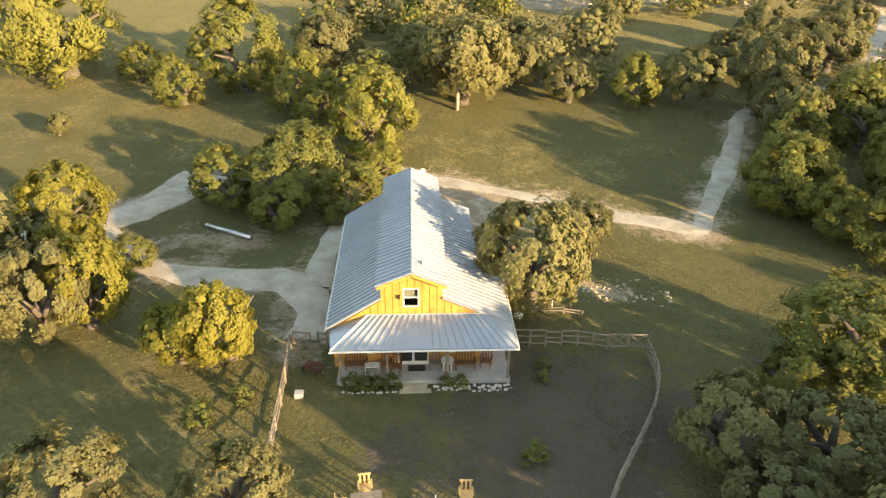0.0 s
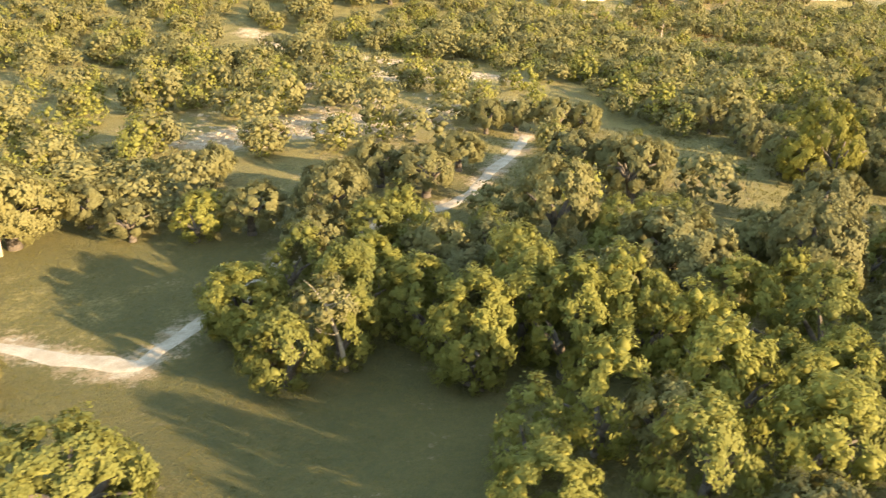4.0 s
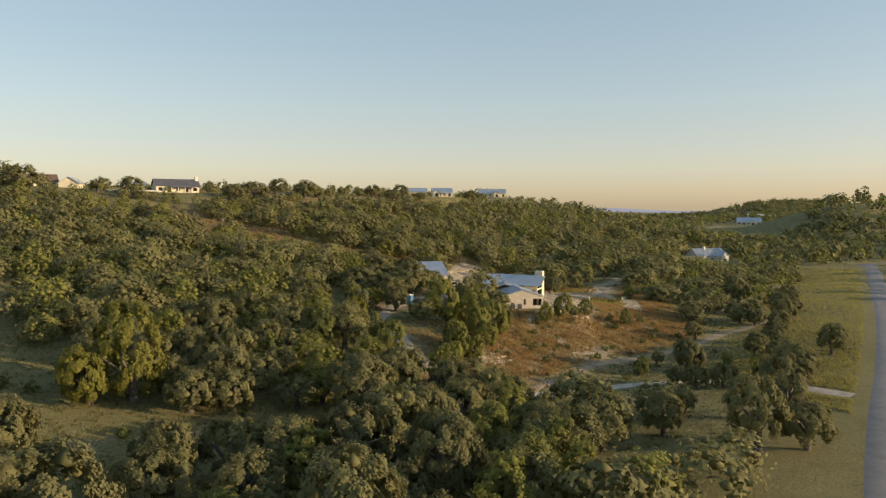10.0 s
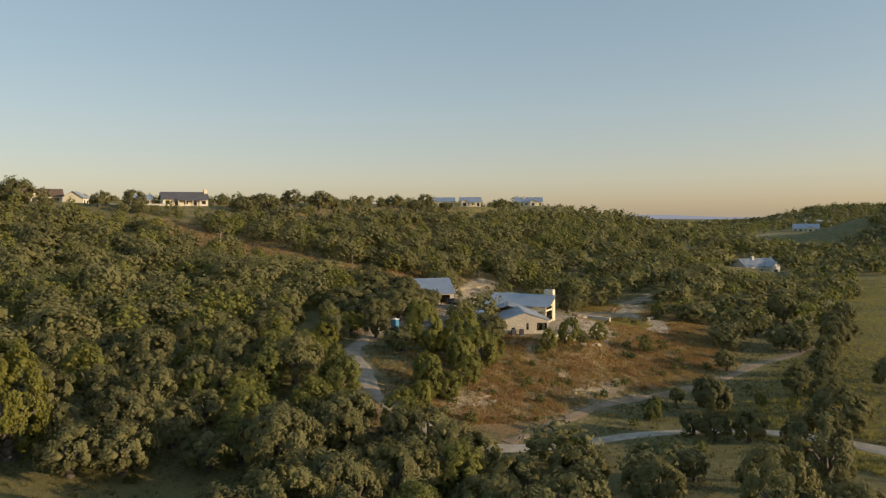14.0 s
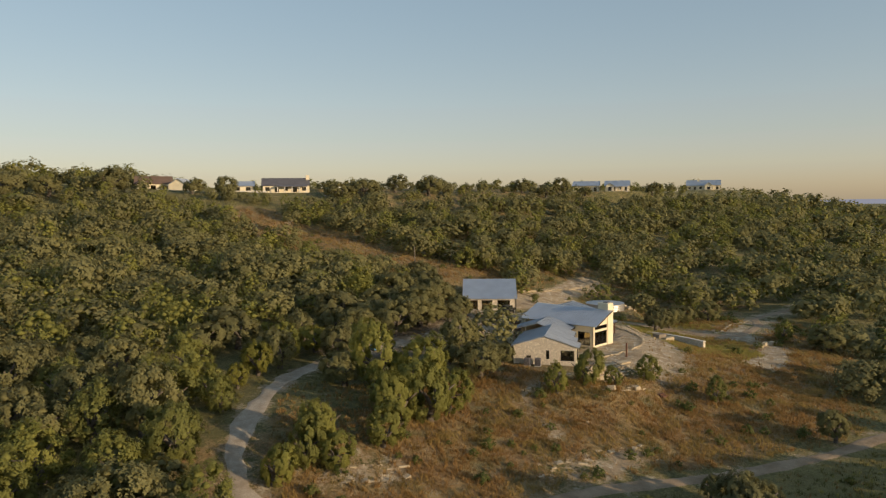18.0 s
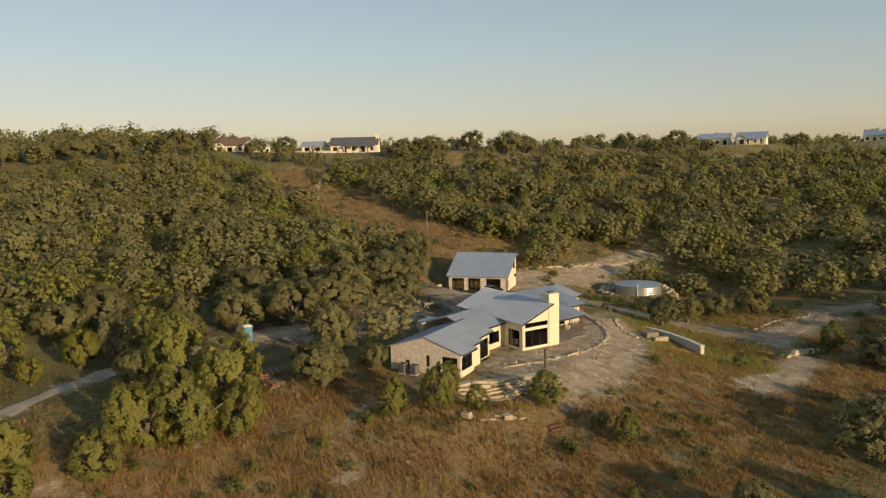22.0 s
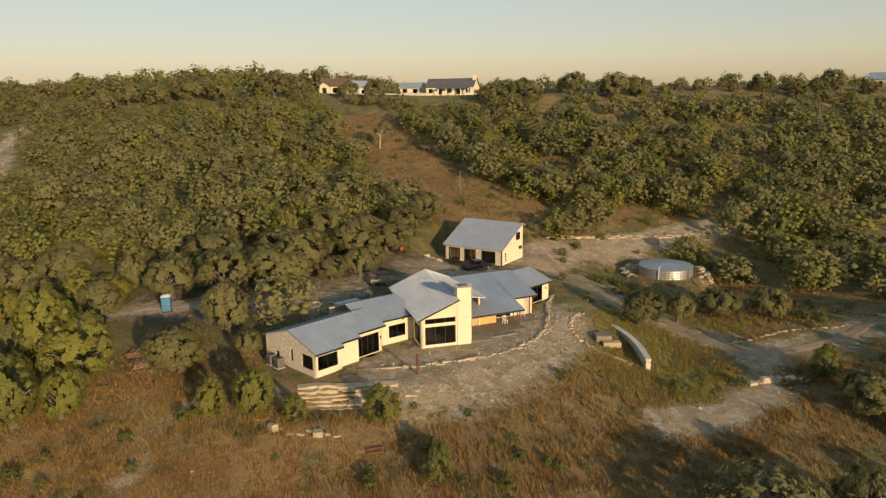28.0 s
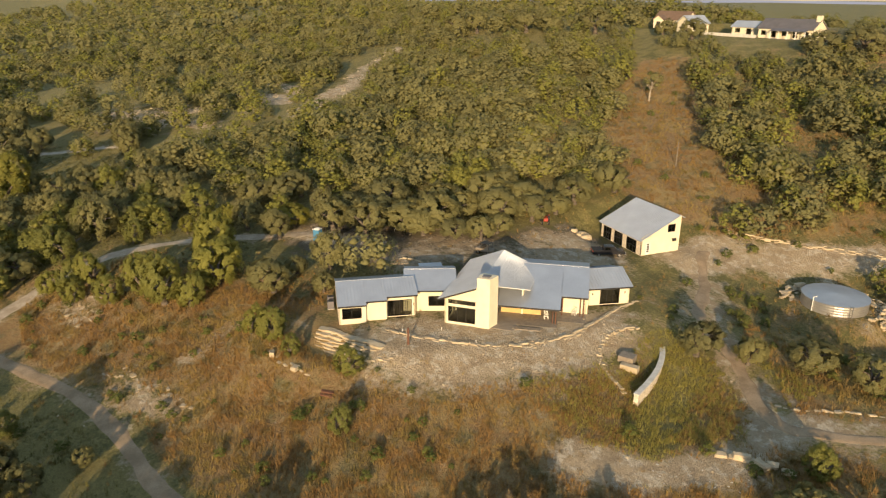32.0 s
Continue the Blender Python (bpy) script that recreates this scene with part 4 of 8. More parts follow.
KNOLL_TREES = [
    (225.2, 126.8, 1.8, "j"), (217.4, 132.2, 2.1, "j"), (205.9, 126.3, 2.6, "b"), (201.5, 124.8, 1.9, "j"), (210.4, 126.9, 1.5, "j"), (236.0, 173.2, 3.5, "o"), (245.8, 183.2, 3.7, "o"), (240.8, 177.4, 2.5, "o"), (253.2, 184.2, 3.0, "o"), (242.6, 213.4, 1.8, "b"), (263.4, 156.6, 4.0, "o"), (258.8, 164.6, 2.1, "j"),
    (186.0, 164.0, 4.6, "o"), (190.0, 175.0, 4.4, "o"), (177.0, 157.0, 4.6, "o"), (181.0, 161.0, 4.4, "o"), (182.6, 125.6, 4.3, "b"), (177.6, 126.4, 4.3, "b"),
    (183.4, 117.2, 4.2, "b"), (179.6, 115.4, 3.6, "b"), (177.4, 110.4, 2.6, "b"), (172.8, 127.6, 3.4, "o"), (186.2, 120.4, 2.9, "b"), (170.6, 109.4, 3.0, "b"), (172.4, 106.0, 2.2, "b"), (169.0, 105.6, 2.6, "b"), (158.4, 117.4, 2.1, "j"),
    (160.6, 133.0, 3.0, "c"), (167.8, 144.2, 3.4, "c"), (158.8, 126.6, 1.6, "c"), (155.7, 106.3, 4.0, "b"),
    (166.2, 102.7, 2.6, "b"), (212.4, 93.3, 3.0, "o")]
YARD_TREES = [
    (180.5, 152.3, 4.4, "o"), (185.5, 158.5, 4.4, "o"), (191.5, 164.0, 3.1, "o"), (193.4, 171.6, 3.1, "o"), (174.0, 149.0, 4.0, "o"), (171.6, 139.6, 3.0, "o"),
    (171.3, 162.0, 4.8, "o"), (179.3, 168.0, 4.8, "o"), (183.0, 177.0, 4.8, "o"), (188.0, 183.0, 4.3, "o"), (189.3, 193.0, 4.4, "o"),
    (190.0, 203.0, 4.4, "o"), (186.2, 180.0, 4.0, "o"), (187.3, 160.2, 3.6, "o"), (194.4, 167.5, 2.8, "o"), (184.0, 169.5, 4.0, "o"),
    (156.0, 99.5, 3.6, "o"), (148.6, 126.0, 3.4, "o"), (192.0, 180.5, 3.8, "o"), (191.0, 187.0, 3.6, "o"), (155.6, 146.3, 4.2, "o"), (152.9, 151.0, 4.2, "o"), (151.2, 142.1, 4.2, "o")]
RIDGE_TREES = [(25.9, 272.0, 6.6), (34.3, 276.1, 6.8), (59.2, 282.1, 7.2), (71.3, 285.3, 6.1), (90.3, 289.0, 7.2), (127.6, 296.2, 5.4), (166.8, 302.7, 5.9), (115.4, 296.2, 4.5), (176.4, 309.0, 6.5), (189.2, 323.5, 5.2),
               (203.0, 325.8, 6.2), (210.5, 332.2, 5.3), (221.1, 344.6, 3.0), (229.5, 347.9, 3.4), (240.5, 353.0, 2.8), (249.8, 359.3, 5.0), (260.8, 357.7, 4.4), (274.0, 374.9, 5.4), (267.7, 371.1, 3.8), (326.2, 390.8, 4.7), (285.1, 374.5, 3.7)]
VERGE_TREES = [(268.2, 117.0, 3.2, "o"), (229.6, 93.6, 3.0, "o"), (238.5, 95.5, 2.6, "o"), (246.5, 103.0, 3.0, "o"), (257.0, 109.5, 2.8, "o"), (283.0, 129.0, 3.3, "o"), (291.0, 137.0, 3.4, "o"), (301.0, 141.0, 3.2, "o"), (214.5, 96.5, 2.0, "o")]
# added mostly out of view, sized to throw shade on porch, yard and lawn
SOUTH_SHADE_TREES = [(19.0, 16.0, 5.6, "o"), (23.5, 18.0, 5.6, "o"), (28.0, 19.0, 5.3, "o"), (33.0, 15.0, 4.0, "o"), (57.0, 21.0, 3.0, "o"), (61.0, 24.0, 3.0, "o"), (52.0, 18.0, 3.0, "o"), (47.0, 15.0, 3.0, "o"), (65.0, 26.0, 3.0, "o")]

for spot, group in ((BARN_TREES, "trees round the barn house"), (DRIVE_TREES, "trees along the drive"), (WOOD_EDGE, "trees of the valley wood"), (VALLEY_TREES, "trees in the valley"), (KNOLL_TREES, "trees on the knoll"), (YARD_TREES, "trees behind the knoll yard"), (SOUTH_SHADE_TREES, "trees south of the barn house"), (VERGE_TREES, "oaks on the road verge")):
    for i, (x, y, r, kind) in enumerate(spot):
        squat = (1.0 if kind == "b" else 0.74) if spot in (KNOLL_TREES, YARD_TREES) and r > 3 else (0.68 if y < 66 else 0.8) if spot is BARN_TREES and kind == "j" else (0.6 if kind == "b" else 0.82) if spot is DRIVE_TREES else 1.0
        plant(x, y, r * (1.09 if spot in (BARN_TREES, WOOD_EDGE) else 1.0), kind, i % 4, 2, squat=squat, group=group)

for i, (x, y, r, squat) in enumerate(((192.0, 131.4, 3.9, 0.78), (196.4, 137.6, 2.0, 1.0), (188.2, 136.6, 2.1, 0.95))):
    plant(x, y, r, "o", (i + 1) % 4, 2, squat=squat, group="trees on the knoll", label="low live oak beside the limestone house")

for i, (x, y, r) in enumerate(RIDGE_TREES):
    plant(x, y, r, "o", i % 4, 1, squat=0.72, group="oaks along the ridge", label="broad dark live oak standing on the ridge skyline")


def pale_tree(x, y, height, r, lean, leafy, label):
    """A tall bare pale trunk with forked limbs, and a crown where it has one."""
    rnd = random.Random(int(x * 10))
    z = float(ground(x, y))
    t = thing("pale_trunk_tree", pose(x, y, z), label, "tree")
    bm = bmesh.new()
    top = Vector((x + lean, y, z + height))
    tube(bm, (x, y, z - 0.4), (x + lean * 0.3, y, z + height * 0.45), 0.26, 0.2, 8)
    tube(bm, (x + lean * 0.3, y, z + height * 0.45), top, 0.2, 0.13, 8)
    part("trunk", bm, PALE_BARK, t, "bare pale trunk", True)
    for k in range(7):
        a = k * 0.9 + rnd.uniform(-0.3, 0.3)
        f = rnd.uniform(0.5, 1.0)
        o = Vector((x + lean * f, y, z + height * f))
        e = o + Vector((math.cos(a) * r * 0.55, math.sin(a) * r * 0.55, rnd.uniform(0.3, 1.1) * r * 0.6))
        bm = bmesh.new()
        tube(bm, o, e, 0.08, 0.035, 6)
        tube(bm, e, e + Vector((math.cos(a + 0.5), math.sin(a + 0.5), 0.9)) * r * 0.3, 0.035, 0.012, 5)
        tube(bm, o.lerp(e, 0.6), o.lerp(e, 0.6) + Vector((math.cos(a - 0.8), math.sin(a - 0.8), 0.7)) * r * 0.3, 0.03, 0.01, 5)
        part("limb", bm, PALE_BARK, t, "", True)
    if leafy:
        rg = np.random.default_rng(int(x * 7) + 3)
        v, q = crown_arrays(rg, r, "o", leafy, 6, 14, 0.06 * r)
        v[:, 2] += height * 0.72 - r * 0.25
        v[:, :2] += (x + lean, y)
        v[:, 2] += z
        k = new("crown", quads_mesh("crown", v, q, OAK_LEAF, ()))
        k.parent, k.matrix_parent_inverse = t, t.matrix_world.inverted()


pale_tree(1.6, 82.4, 6.4, 4.6, 0.3, 40, "tall live oak with a bare pale trunk on the lawn's edge")
pale_tree(41.0, 53.4, 6.2, 2.6, -1.4, 12, "half-dead tree with a leaning pale trunk")
pale_tree(68.5, 45.5, 5.0, 2.4, 1.8, 0, "dead leaning grey tree at the wood's edge")
pale_tree(153.0, 251.0, 5.5, 2.6, 0.8, 14, "half-bare pale tree at the top of the grass strip")

# ---- the woods ----
OPEN_LINES = [(DRIVE_NORTH, 4.0), (DRIVE_WEST, 5.0), (DRIVE_YARD, 5.0), (LANE, 4.5), (LANE_EAST, 6.0), (TRACK_BEND, 5.0), (TRACK_TANK, 6.0), (TRACK_LOW, 7.0), (HIGHWAY, 11.0), (HIGHWAY_EAST, 24.0), (HILL_STRIP, 10.0), (BARE_STRIP, 5.0),
              (VALLEY_OPEN, 11.5), (GLADE, 5.0), *((line, 2.2) for line in TERRACES), (BLUFF, 8.5), (KNOLL_SLOPE, 12.0), (YARD, 5.5)]
OPEN_SPOTS = [(163, 121, 12, 13, 0), (226, 118, 15, 10, 0), (252, 146, 13, 10, 0), (27, 48.5, 6, 7, 0), (0, 44, 24, 26, 0), (-40, 78, 24, 30, 0), (14, 74, 22, 13, 0), (40, 42, 22, 9, 12), (0, 24, 40, 16, 0), (214, 153, 26, 15, 70), (206, 193, 13, 12, 0), (237, 204, 11, 11, 0), (245, 165, 20, 20, 0),
              (201, 241, 7, 5, 0), (108, 47, 9, 8, 0), (150, 312, 26, 14, 10), (306, 390, 22, 14, 30), (416, 504, 22, 14, 30), (405, 272, 48, 18, 43), (232, 145, 16, 16, 0), (-45, 130, 26, 22, 0), (58, 107, 12, 6, 20), (212, 183, 12, 10, 0), (242, 192, 12, 11, 0), (203, 185, 10, 9, 0), (202, 177, 9, 8, 0), (147, 304, 20, 13, 8), (119, 307, 18, 12, 5), (298, 379, 18, 13, 25), (410, 494, 18, 13, 25), (226, 190, 9, 12, 0), (171, 117, 8, 10, 0), (180, 139.5, 6, 5.5, 0)]
SPARSE_SPOTS = [(38, 150, 44, 50, 0, 0.36), (212, 82, 50, 30, 10, 0.3), (250, 184, 24, 22, 0, 0.1), (-45, 150, 60, 60, 0, 0.3), (300, 150, 60, 40, 30, 0.45), (250, 275, 70, 45, 25, 0.85), (52, 108, 30, 18, 0, 0.16), (-20, 250, 70, 50, 0, 0.6), (45, 285, 60, 45, 0, 0.45), (-110, 320, 120, 110, 0, 0.5)]


def wood_density(x, y):
    """The chance that a tree stands at a place, 0 to 1."""
    wob = 1.8 * np.sin(x * 0.33 + 0.7) * np.sin(y * 0.29) + 1.0 * np.sin(x * 0.71 - y * 0.53)
    d = np.full(np.shape(x), 0.95)
    gap = np.sin(x * 0.047 + 0.4) * np.sin(y * 0.052 + 1.1) + 0.7 * np.sin(x * 0.021 - y * 0.027 + 2.0) + 0.5 * np.sin(x * 0.11 + y * 0.09)
    dense = bump(x, y, 130, 195, 65, 75)
    d = np.where((gap > 0.75) & (dense < 0.35), 0.55, d)
    for cx, cy, rx, ry, turn, k in SPARSE_SPOTS:
        d = np.where(bump(x, y, cx, cy, rx, ry, turn) > math.exp(-1), np.minimum(d, k), d)
    d = np.where(near_line(x, y, HIGHWAY_EAST) < 44, np.minimum(d, 0.42), d)
    top = y - crest(x)
    d = np.where((top > -30) & (top < 40) & (x > 84) & (x < 600), np.minimum(d, 0.28), d)
    for pts, w in OPEN_LINES:
        d = np.where(near_line(x, y, pts) < w + wob, 0, d)
    for cx, cy, rx, ry, turn in OPEN_SPOTS:
        d = np.where(bump(x, y, cx, cy, rx, ry, turn) > math.exp(-1), 0, d)
    return d


def scatter(x0, x1, y0, y1, step, rng, near, keep=None):
    """Trees on a jittered grid, thinned by the density; none inside another's crown."""
    gx, gy = np.meshgrid(np.arange(x0, x1, step), np.arange(y0, y1, step))
    gx = (gx + rng.uniform(-0.42, 0.42, gx.shape) * step).ravel()
    gy = (gy + rng.uniform(-0.42, 0.42, gy.shape) * step).ravel()
    ok = rng.uniform(size=gx.shape) < wood_density(gx, gy)
    ok &= keep(gx, gy) if keep else True
    for tx, ty, tr in near:
        ok &= np.hypot(gx - tx, gy - ty) > tr * 0.85 + step * 0.32
    return gx[ok], gy[ok]


def wood(name, px, py, rng, size, fine, label, part_juniper=0.45):
    """Many trees joined into one mesh of leaf clumps, too many to count."""
    vs, qs, tone, n = [], [], [], 0
    for mats in ("o", "j"):
        vs, qs, tone, n = [], [], [], 0
        pick = rng.uniform(size=px.shape) < part_juniper
        pick = pick if mats == "j" else ~pick
        src = []
        for k in range(6):
            r2 = np.random.default_rng(900 + k + ord(mats))
            src.append(crown_arrays(r2, 1.0, mats, *{2: (24, 1, 20, 0.086), 1: (14, 1, 12, 0.15), 0: (8, 1, 8, 0.24)}[fine]))
        for x, y in zip(px[pick], py[pick]):
            v, q = src[rng.integers(6)]
            r = size * rng.uniform(0.72, 1.3) * (0.9 if mats == "j" else 1.05)
            r *= 0.62 if x > 95 and -46 < y - crest(x) < 60 else 1.0
            a = rng.uniform(0, 6.28)
            ca, sa = math.cos(a), math.sin(a)
            w = np.stack([(v[:, 0] * ca - v[:, 1] * sa) * r, (v[:, 0] * sa + v[:, 1] * ca) * r, v[:, 2] * r * rng.uniform(0.68, 1.1)], 1)
            vs.append(w + (x, y, float(ground(x, y)) - 0.1))
            qs.append(q + n)
            tone.append(np.full(len(v), rng.uniform()))
            n += len(v)
        if vs:
            me = quads_mesh(name, np.concatenate(vs), np.concatenate(qs), OAK_LEAF if mats == "o" else JUNIPER_LEAF, (("tone", np.concatenate(tone)),))
            tagged(new(name, me), label.format("live oak" if mats == "o" else "juniper"), "woods", kind="stuff")


rng = np.random.default_rng(11)


def near_wood(x, y):
    """The stretch of wood that the flight passes over."""
    return (near_line(x, y, [(40, 62), (75, 52), (110, 56), (150, 78)]) < 24) | (near_line(x, y, [(165, 115), (180, 150), (188, 172)]) < 15)


ax, ay = scatter(-60, 195, 28, 205, 5.1, rng, TREE_AT, near_wood)
order = np.argsort(near_line(ax, ay, [(40, 45), (80, 40), (120, 45)]) + 0.0)[:285]
rnd = random.Random(3)
for i in order:
    x, y = float(ax[i]), float(ay[i])
    kind = "j" if (x < 84 and rnd.random() < 0.75) or rnd.random() < 0.3 else "o"
    plant(x, y, rnd.uniform(2.7, 4.3), kind, rnd.randrange(4), 1, rnd, group="trees of the valley wood")

# the dense belts on both sides of the valley meadow
for x0, x1, y0, y1, open_ in ((74, 108, 57, 79, 10.5), (112, 160, 93, 137, 8.5), (112, 156, 50, 70, 10.5)):
    gx, gy = np.meshgrid(np.arange(x0, x1, 5.0), np.arange(y0, y1, 5.0))
    for x, y in zip(gx.ravel(), gy.ravel()):
        x, y, r = x + rnd.uniform(-1.8, 1.8), y + rnd.uniform(-1.8, 1.8), rnd.uniform(2.9, 4.1)
        ways = min(float(near_line(np.array(x), np.array(y), w)) - d for w, d in ((VALLEY_OPEN, open_), (TRACK_BEND, 5.5), (GLADE, 5.0)))
        if ways > 0 and all(math.hypot(x - tx, y - ty) > tr * 0.62 + r * 0.5 for tx, ty, tr in TREE_AT):
            plant(x, y, r, "j" if rnd.random() < 0.25 else "o", rnd.randrange(4), 1, rnd, squat=0.95 if y0 == 50 else 0.9, group="trees round the valley meadow")

rest = np.ones(len(ax), bool)
rest[order] = False
wood("valley_woods", ax[rest], ay[rest], rng, 3.5, 2, "dense valley wood of rounded {} crowns")
gx_, gy_ = scatter(62, 200, 12, 112, 5.4, rng, TREE_AT, lambda x, y: ~near_wood(x, y) & (near_line(x, y, [(0, 0), (112, -4), (150, 18), (240, 66), (290, 100)]) <= 46) & (y > 0.6 * x - 56))
wood("valley_woods", gx_, gy_, rng, 3.3, 2, "valley wood of rounded {} crowns")
bx, by = scatter(-75, 265, 30, 300, 5.2, rng, TREE_AT, lambda x, y: ~near_wood(x, y) & (y < crest(x) - 8) & (near_line(x, y, [(0, 0), (112, -4), (150, 18), (240, 66), (290, 100)]) > 46))
wood("hillside_woods", bx, by, rng, 3.4, 2, "dense hillside wood of rounded {} crowns")
cx_, cy_ = scatter(-200, 400, 60, 520, 6.0, rng, [], lambda x, y: ~((x > -75) & (x < 265) & (y > 30) & (y < 300) & (y < crest(x) - 8)) & (y > 0.62 * x - 92) & (y < crest(x) + 60))
wood("ridge_woods", cx_, cy_, rng, 3.3, 1, "scattered {} wood over the ridge and slopes")
def beyond(x, y):
    """The country past the ridge woods, as far as the flight looks."""
    return (np.hypot(x - 120, y) > 250) & (y > 0.42 * (x - 120)) & (y < 2.2 * (x - 120)) & ~((x < 400) & (y > 0.62 * x - 92)) & (bump(x, y, 690, 490, 230, 62, 39) < 0.45) & (np.hypot(x - 970, y - 697) > 45)


dx_, dy_ = scatter(170, 640, -60, 900, 9.5, rng, [], lambda x, y: beyond(x, y) & (y < crest(x) + 70))
wood("far_woods", dx_, dy_, rng, 4.0, 0, "valley woods of {} beyond the county road")
dx_, dy_ = scatter(640, 1500, 0, 1300, 15.0, rng, [], lambda x, y: beyond(x, y) & (y < 1.25 * (x - 120)))
wood("far_woods", dx_, dy_, rng, 4.6, 0, "far hill woods of {} on the horizon")
ex_, ey_ = scatter(-1000, -200, 60, 900, 18.0, rng, [], lambda x, y: y > 40)
wood("far_woods", ex_, ey_, rng, 5.0, 0, "far western woods of {} on the slopes")
fx_, fy_ = scatter(150, 420, -20, 230, 7.5, rng, [], lambda x, y: (y <= 0.62 * x - 92) & (near_line(x, y, HIGHWAY) > 15) & (rng.uniform(size=x.shape) < 0.5) & (near_line(x, y, [(112, -4), (150, 18), (240, 66), (290, 100)]) > 40))
wood("roadside_woods", fx_, fy_, rng, 3.6, 1, "scattered roadside {} trees")

# ---- the barn house ----
def barn_house():
    m = pose(-1.62, 35.0, 0.0, 0, 0, 2.6)
    h = thing("barn_house", m, "cedar-boarded barn house with a raised centre and pale metal roofs", "house")
    # walls
    bm = bmesh.new()
    hole = (-0.5, 0.42, 4.15, 5.4)
    fan(bm, m, [(-4.6, 0), (-0.5, 0), (-0.5, 5.4), (-0.5, 6.16), (-1.75, 5.62), (-1.75, 4.6), (-4.6, 2.75)], 0.0, 0.15)
    fan(bm, m, [(0.42, 0), (4.0, 0), (4.0, 3.6), (1.75, 4.58), (1.75, 5.62), (0.42, 6.2), (0.42, 5.4)], 0.0, 0.15)
    fan(bm, m, [(-0.5, 0), (0.42, 0), (0.42, 4.15), (-0.5, 4.15)], 0.0, 0.15)
    fan(bm, m, [(-0.5, 5.4), (0.42, 5.4), (0.42, 6.2), (0.0, 6.38), (-0.5, 6.16)], 0.0, 0.15)
    part("front_wall", bm, CEDAR, h, "vertical cedar boards")
    bm = bmesh.new()
    box(bm, m, -4.6, -4.45, 0.15, 14.8, 0, 2.85)
    part("side_wall", bm, CEDAR, h, "cedar side wall")
    bm = bmesh.new()
    box(bm, m, 3.85, 4.0, 0.15, 14.0, 0, 3.55)
    part("side_wall", bm, CEDAR, h, "cedar side wall")
    bm = bmesh.new()
    fan(bm, m, [(-4.6, 0), (4.0, 0), (4.0, 3.6), (1.75, 4.58), (1.75, 5.62), (0, 6.38), (-1.75, 5.62), (-1.75, 4.6), (-4.6, 2.75)], 14.65, 14.8)
    part("back_wall", bm, CEDAR, h)
    for x in (-1.75, 1.62):
        bm = bmesh.new()
        box(bm, m, x, x + 0.13, 0.15, 14.65, 4.25, 5.66)
        part("clerestory_wall", bm, CEDAR, h)
    x = -4.4
    while x < 4.0:
        top = 6.38 - abs(x) * 0.43 if abs(x) < 1.75 else (4.6 - (abs(x) - 1.75) * (0.65 if x < 0 else 0.43))
        lo = 2.9
        spans = [(lo, top)] if not -0.6 < x < 0.52 else [(lo, 4.08), (5.47, top)]
        for a, b in spans:
            if b - a > 0.1:
                bm = bmesh.new()
                box(bm, m, x - 0.03, x + 0.03, -0.03, 0.0, a, b - 0.03)
                part("batten", bm, CEDAR, h)
        x += 0.42
    window(h, m, hole, 1, TRIM_WHITE, True)
    bm = bmesh.new()
    box(bm, m, -0.42, 0.34, 0.14, 0.16, 4.8, 5.34)
    part("blind", bm, TRIM_WHITE, h, "white window blind")
    # roofs
    metal_roof(h, m, [(-2.02, -0.4, 5.72), (-2.02, 15.2, 5.72), (0, 15.2, 6.56), (0, -0.4, 6.56)], GALV_LIGHT, 0.42, name="roof")
    metal_roof(h, m, [(2.02, -0.4, 5.72), (2.02, 15.2, 5.72), (0, 15.2, 6.56), (0, -0.4, 6.56)], GALV_LIGHT, 0.42, name="roof")
    metal_roof(h, m, [(-4.95, -0.15, 2.78), (-4.95, 15.0, 2.78), (-1.75, 15.0, 4.8), (-1.75, -0.15, 4.8)], GALV_LIGHT, 0.42, name="roof")
    metal_roof(h, m, [(5.8, -0.1, 2.98), (5.8, 5.0, 2.98), (1.75, 5.0, 4.76), (1.75, -0.1, 4.76)], GALV_LIGHT, 0.42, name="roof")
    metal_roof(h, m, [(4.3, 5.0, 3.64), (4.3, 14.2, 3.64), (1.75, 14.2, 4.76), (1.75, 5.0, 4.76)], GALV_LIGHT, 0.42, name="roof")
    metal_roof(h, m, [(-4.55, -2.0, 2.62), (5.95, -2.0, 2.62), (4.25, -0.02, 3.62), (-2.55, -0.02, 3.62)], GALV_LIGHT, 0.48, name="porch_roof")
    for quad in ([(-4.55, -2.0, 2.62), (-4.75, 0.0, 2.72), (-2.55, -0.02, 3.62)], [(5.95, -2.0, 2.62), (5.8, -0.1, 2.98), (4.25, -0.02, 3.62)]):
        bm = bmesh.new()
        slab(bm, m, quad, 0.05)
        part("porch_roof", bm, GALV_LIGHT, h)
    for a, b in (((0, -0.42, 6.6), (0, 15.2, 6.6)), ((-2.55, -0.02, 3.66), (4.25, -0.02, 3.66)), ((-4.55, -2.0, 2.66), (-2.55, -0.02, 3.66)), ((5.95, -2.0, 2.66), (4.25, -0.02, 3.66))):
        bm = bmesh.new()
        tube(bm, m @ Vector(a), m @ Vector(b), 0.055, n=6)
        part("ridge_cap", bm, GALV_LIGHT, h)
    for a, b in (((-4.6, -2.06, 2.55), (6.0, -2.06, 2.55)), ((-5.0, -0.15, 2.7), (-5.0, 15.0, 2.7)), ((5.98, -2.0, 2.55), (5.85, 5.0, 2.9))):
        bm = bmesh.new()
        tube(bm, m @ Vector(a), m @ Vector(b), 0.06, n=6)
        part("gutter", bm, TRIM_WHITE, h, "white rain gutter")
    bm = bmesh.new()
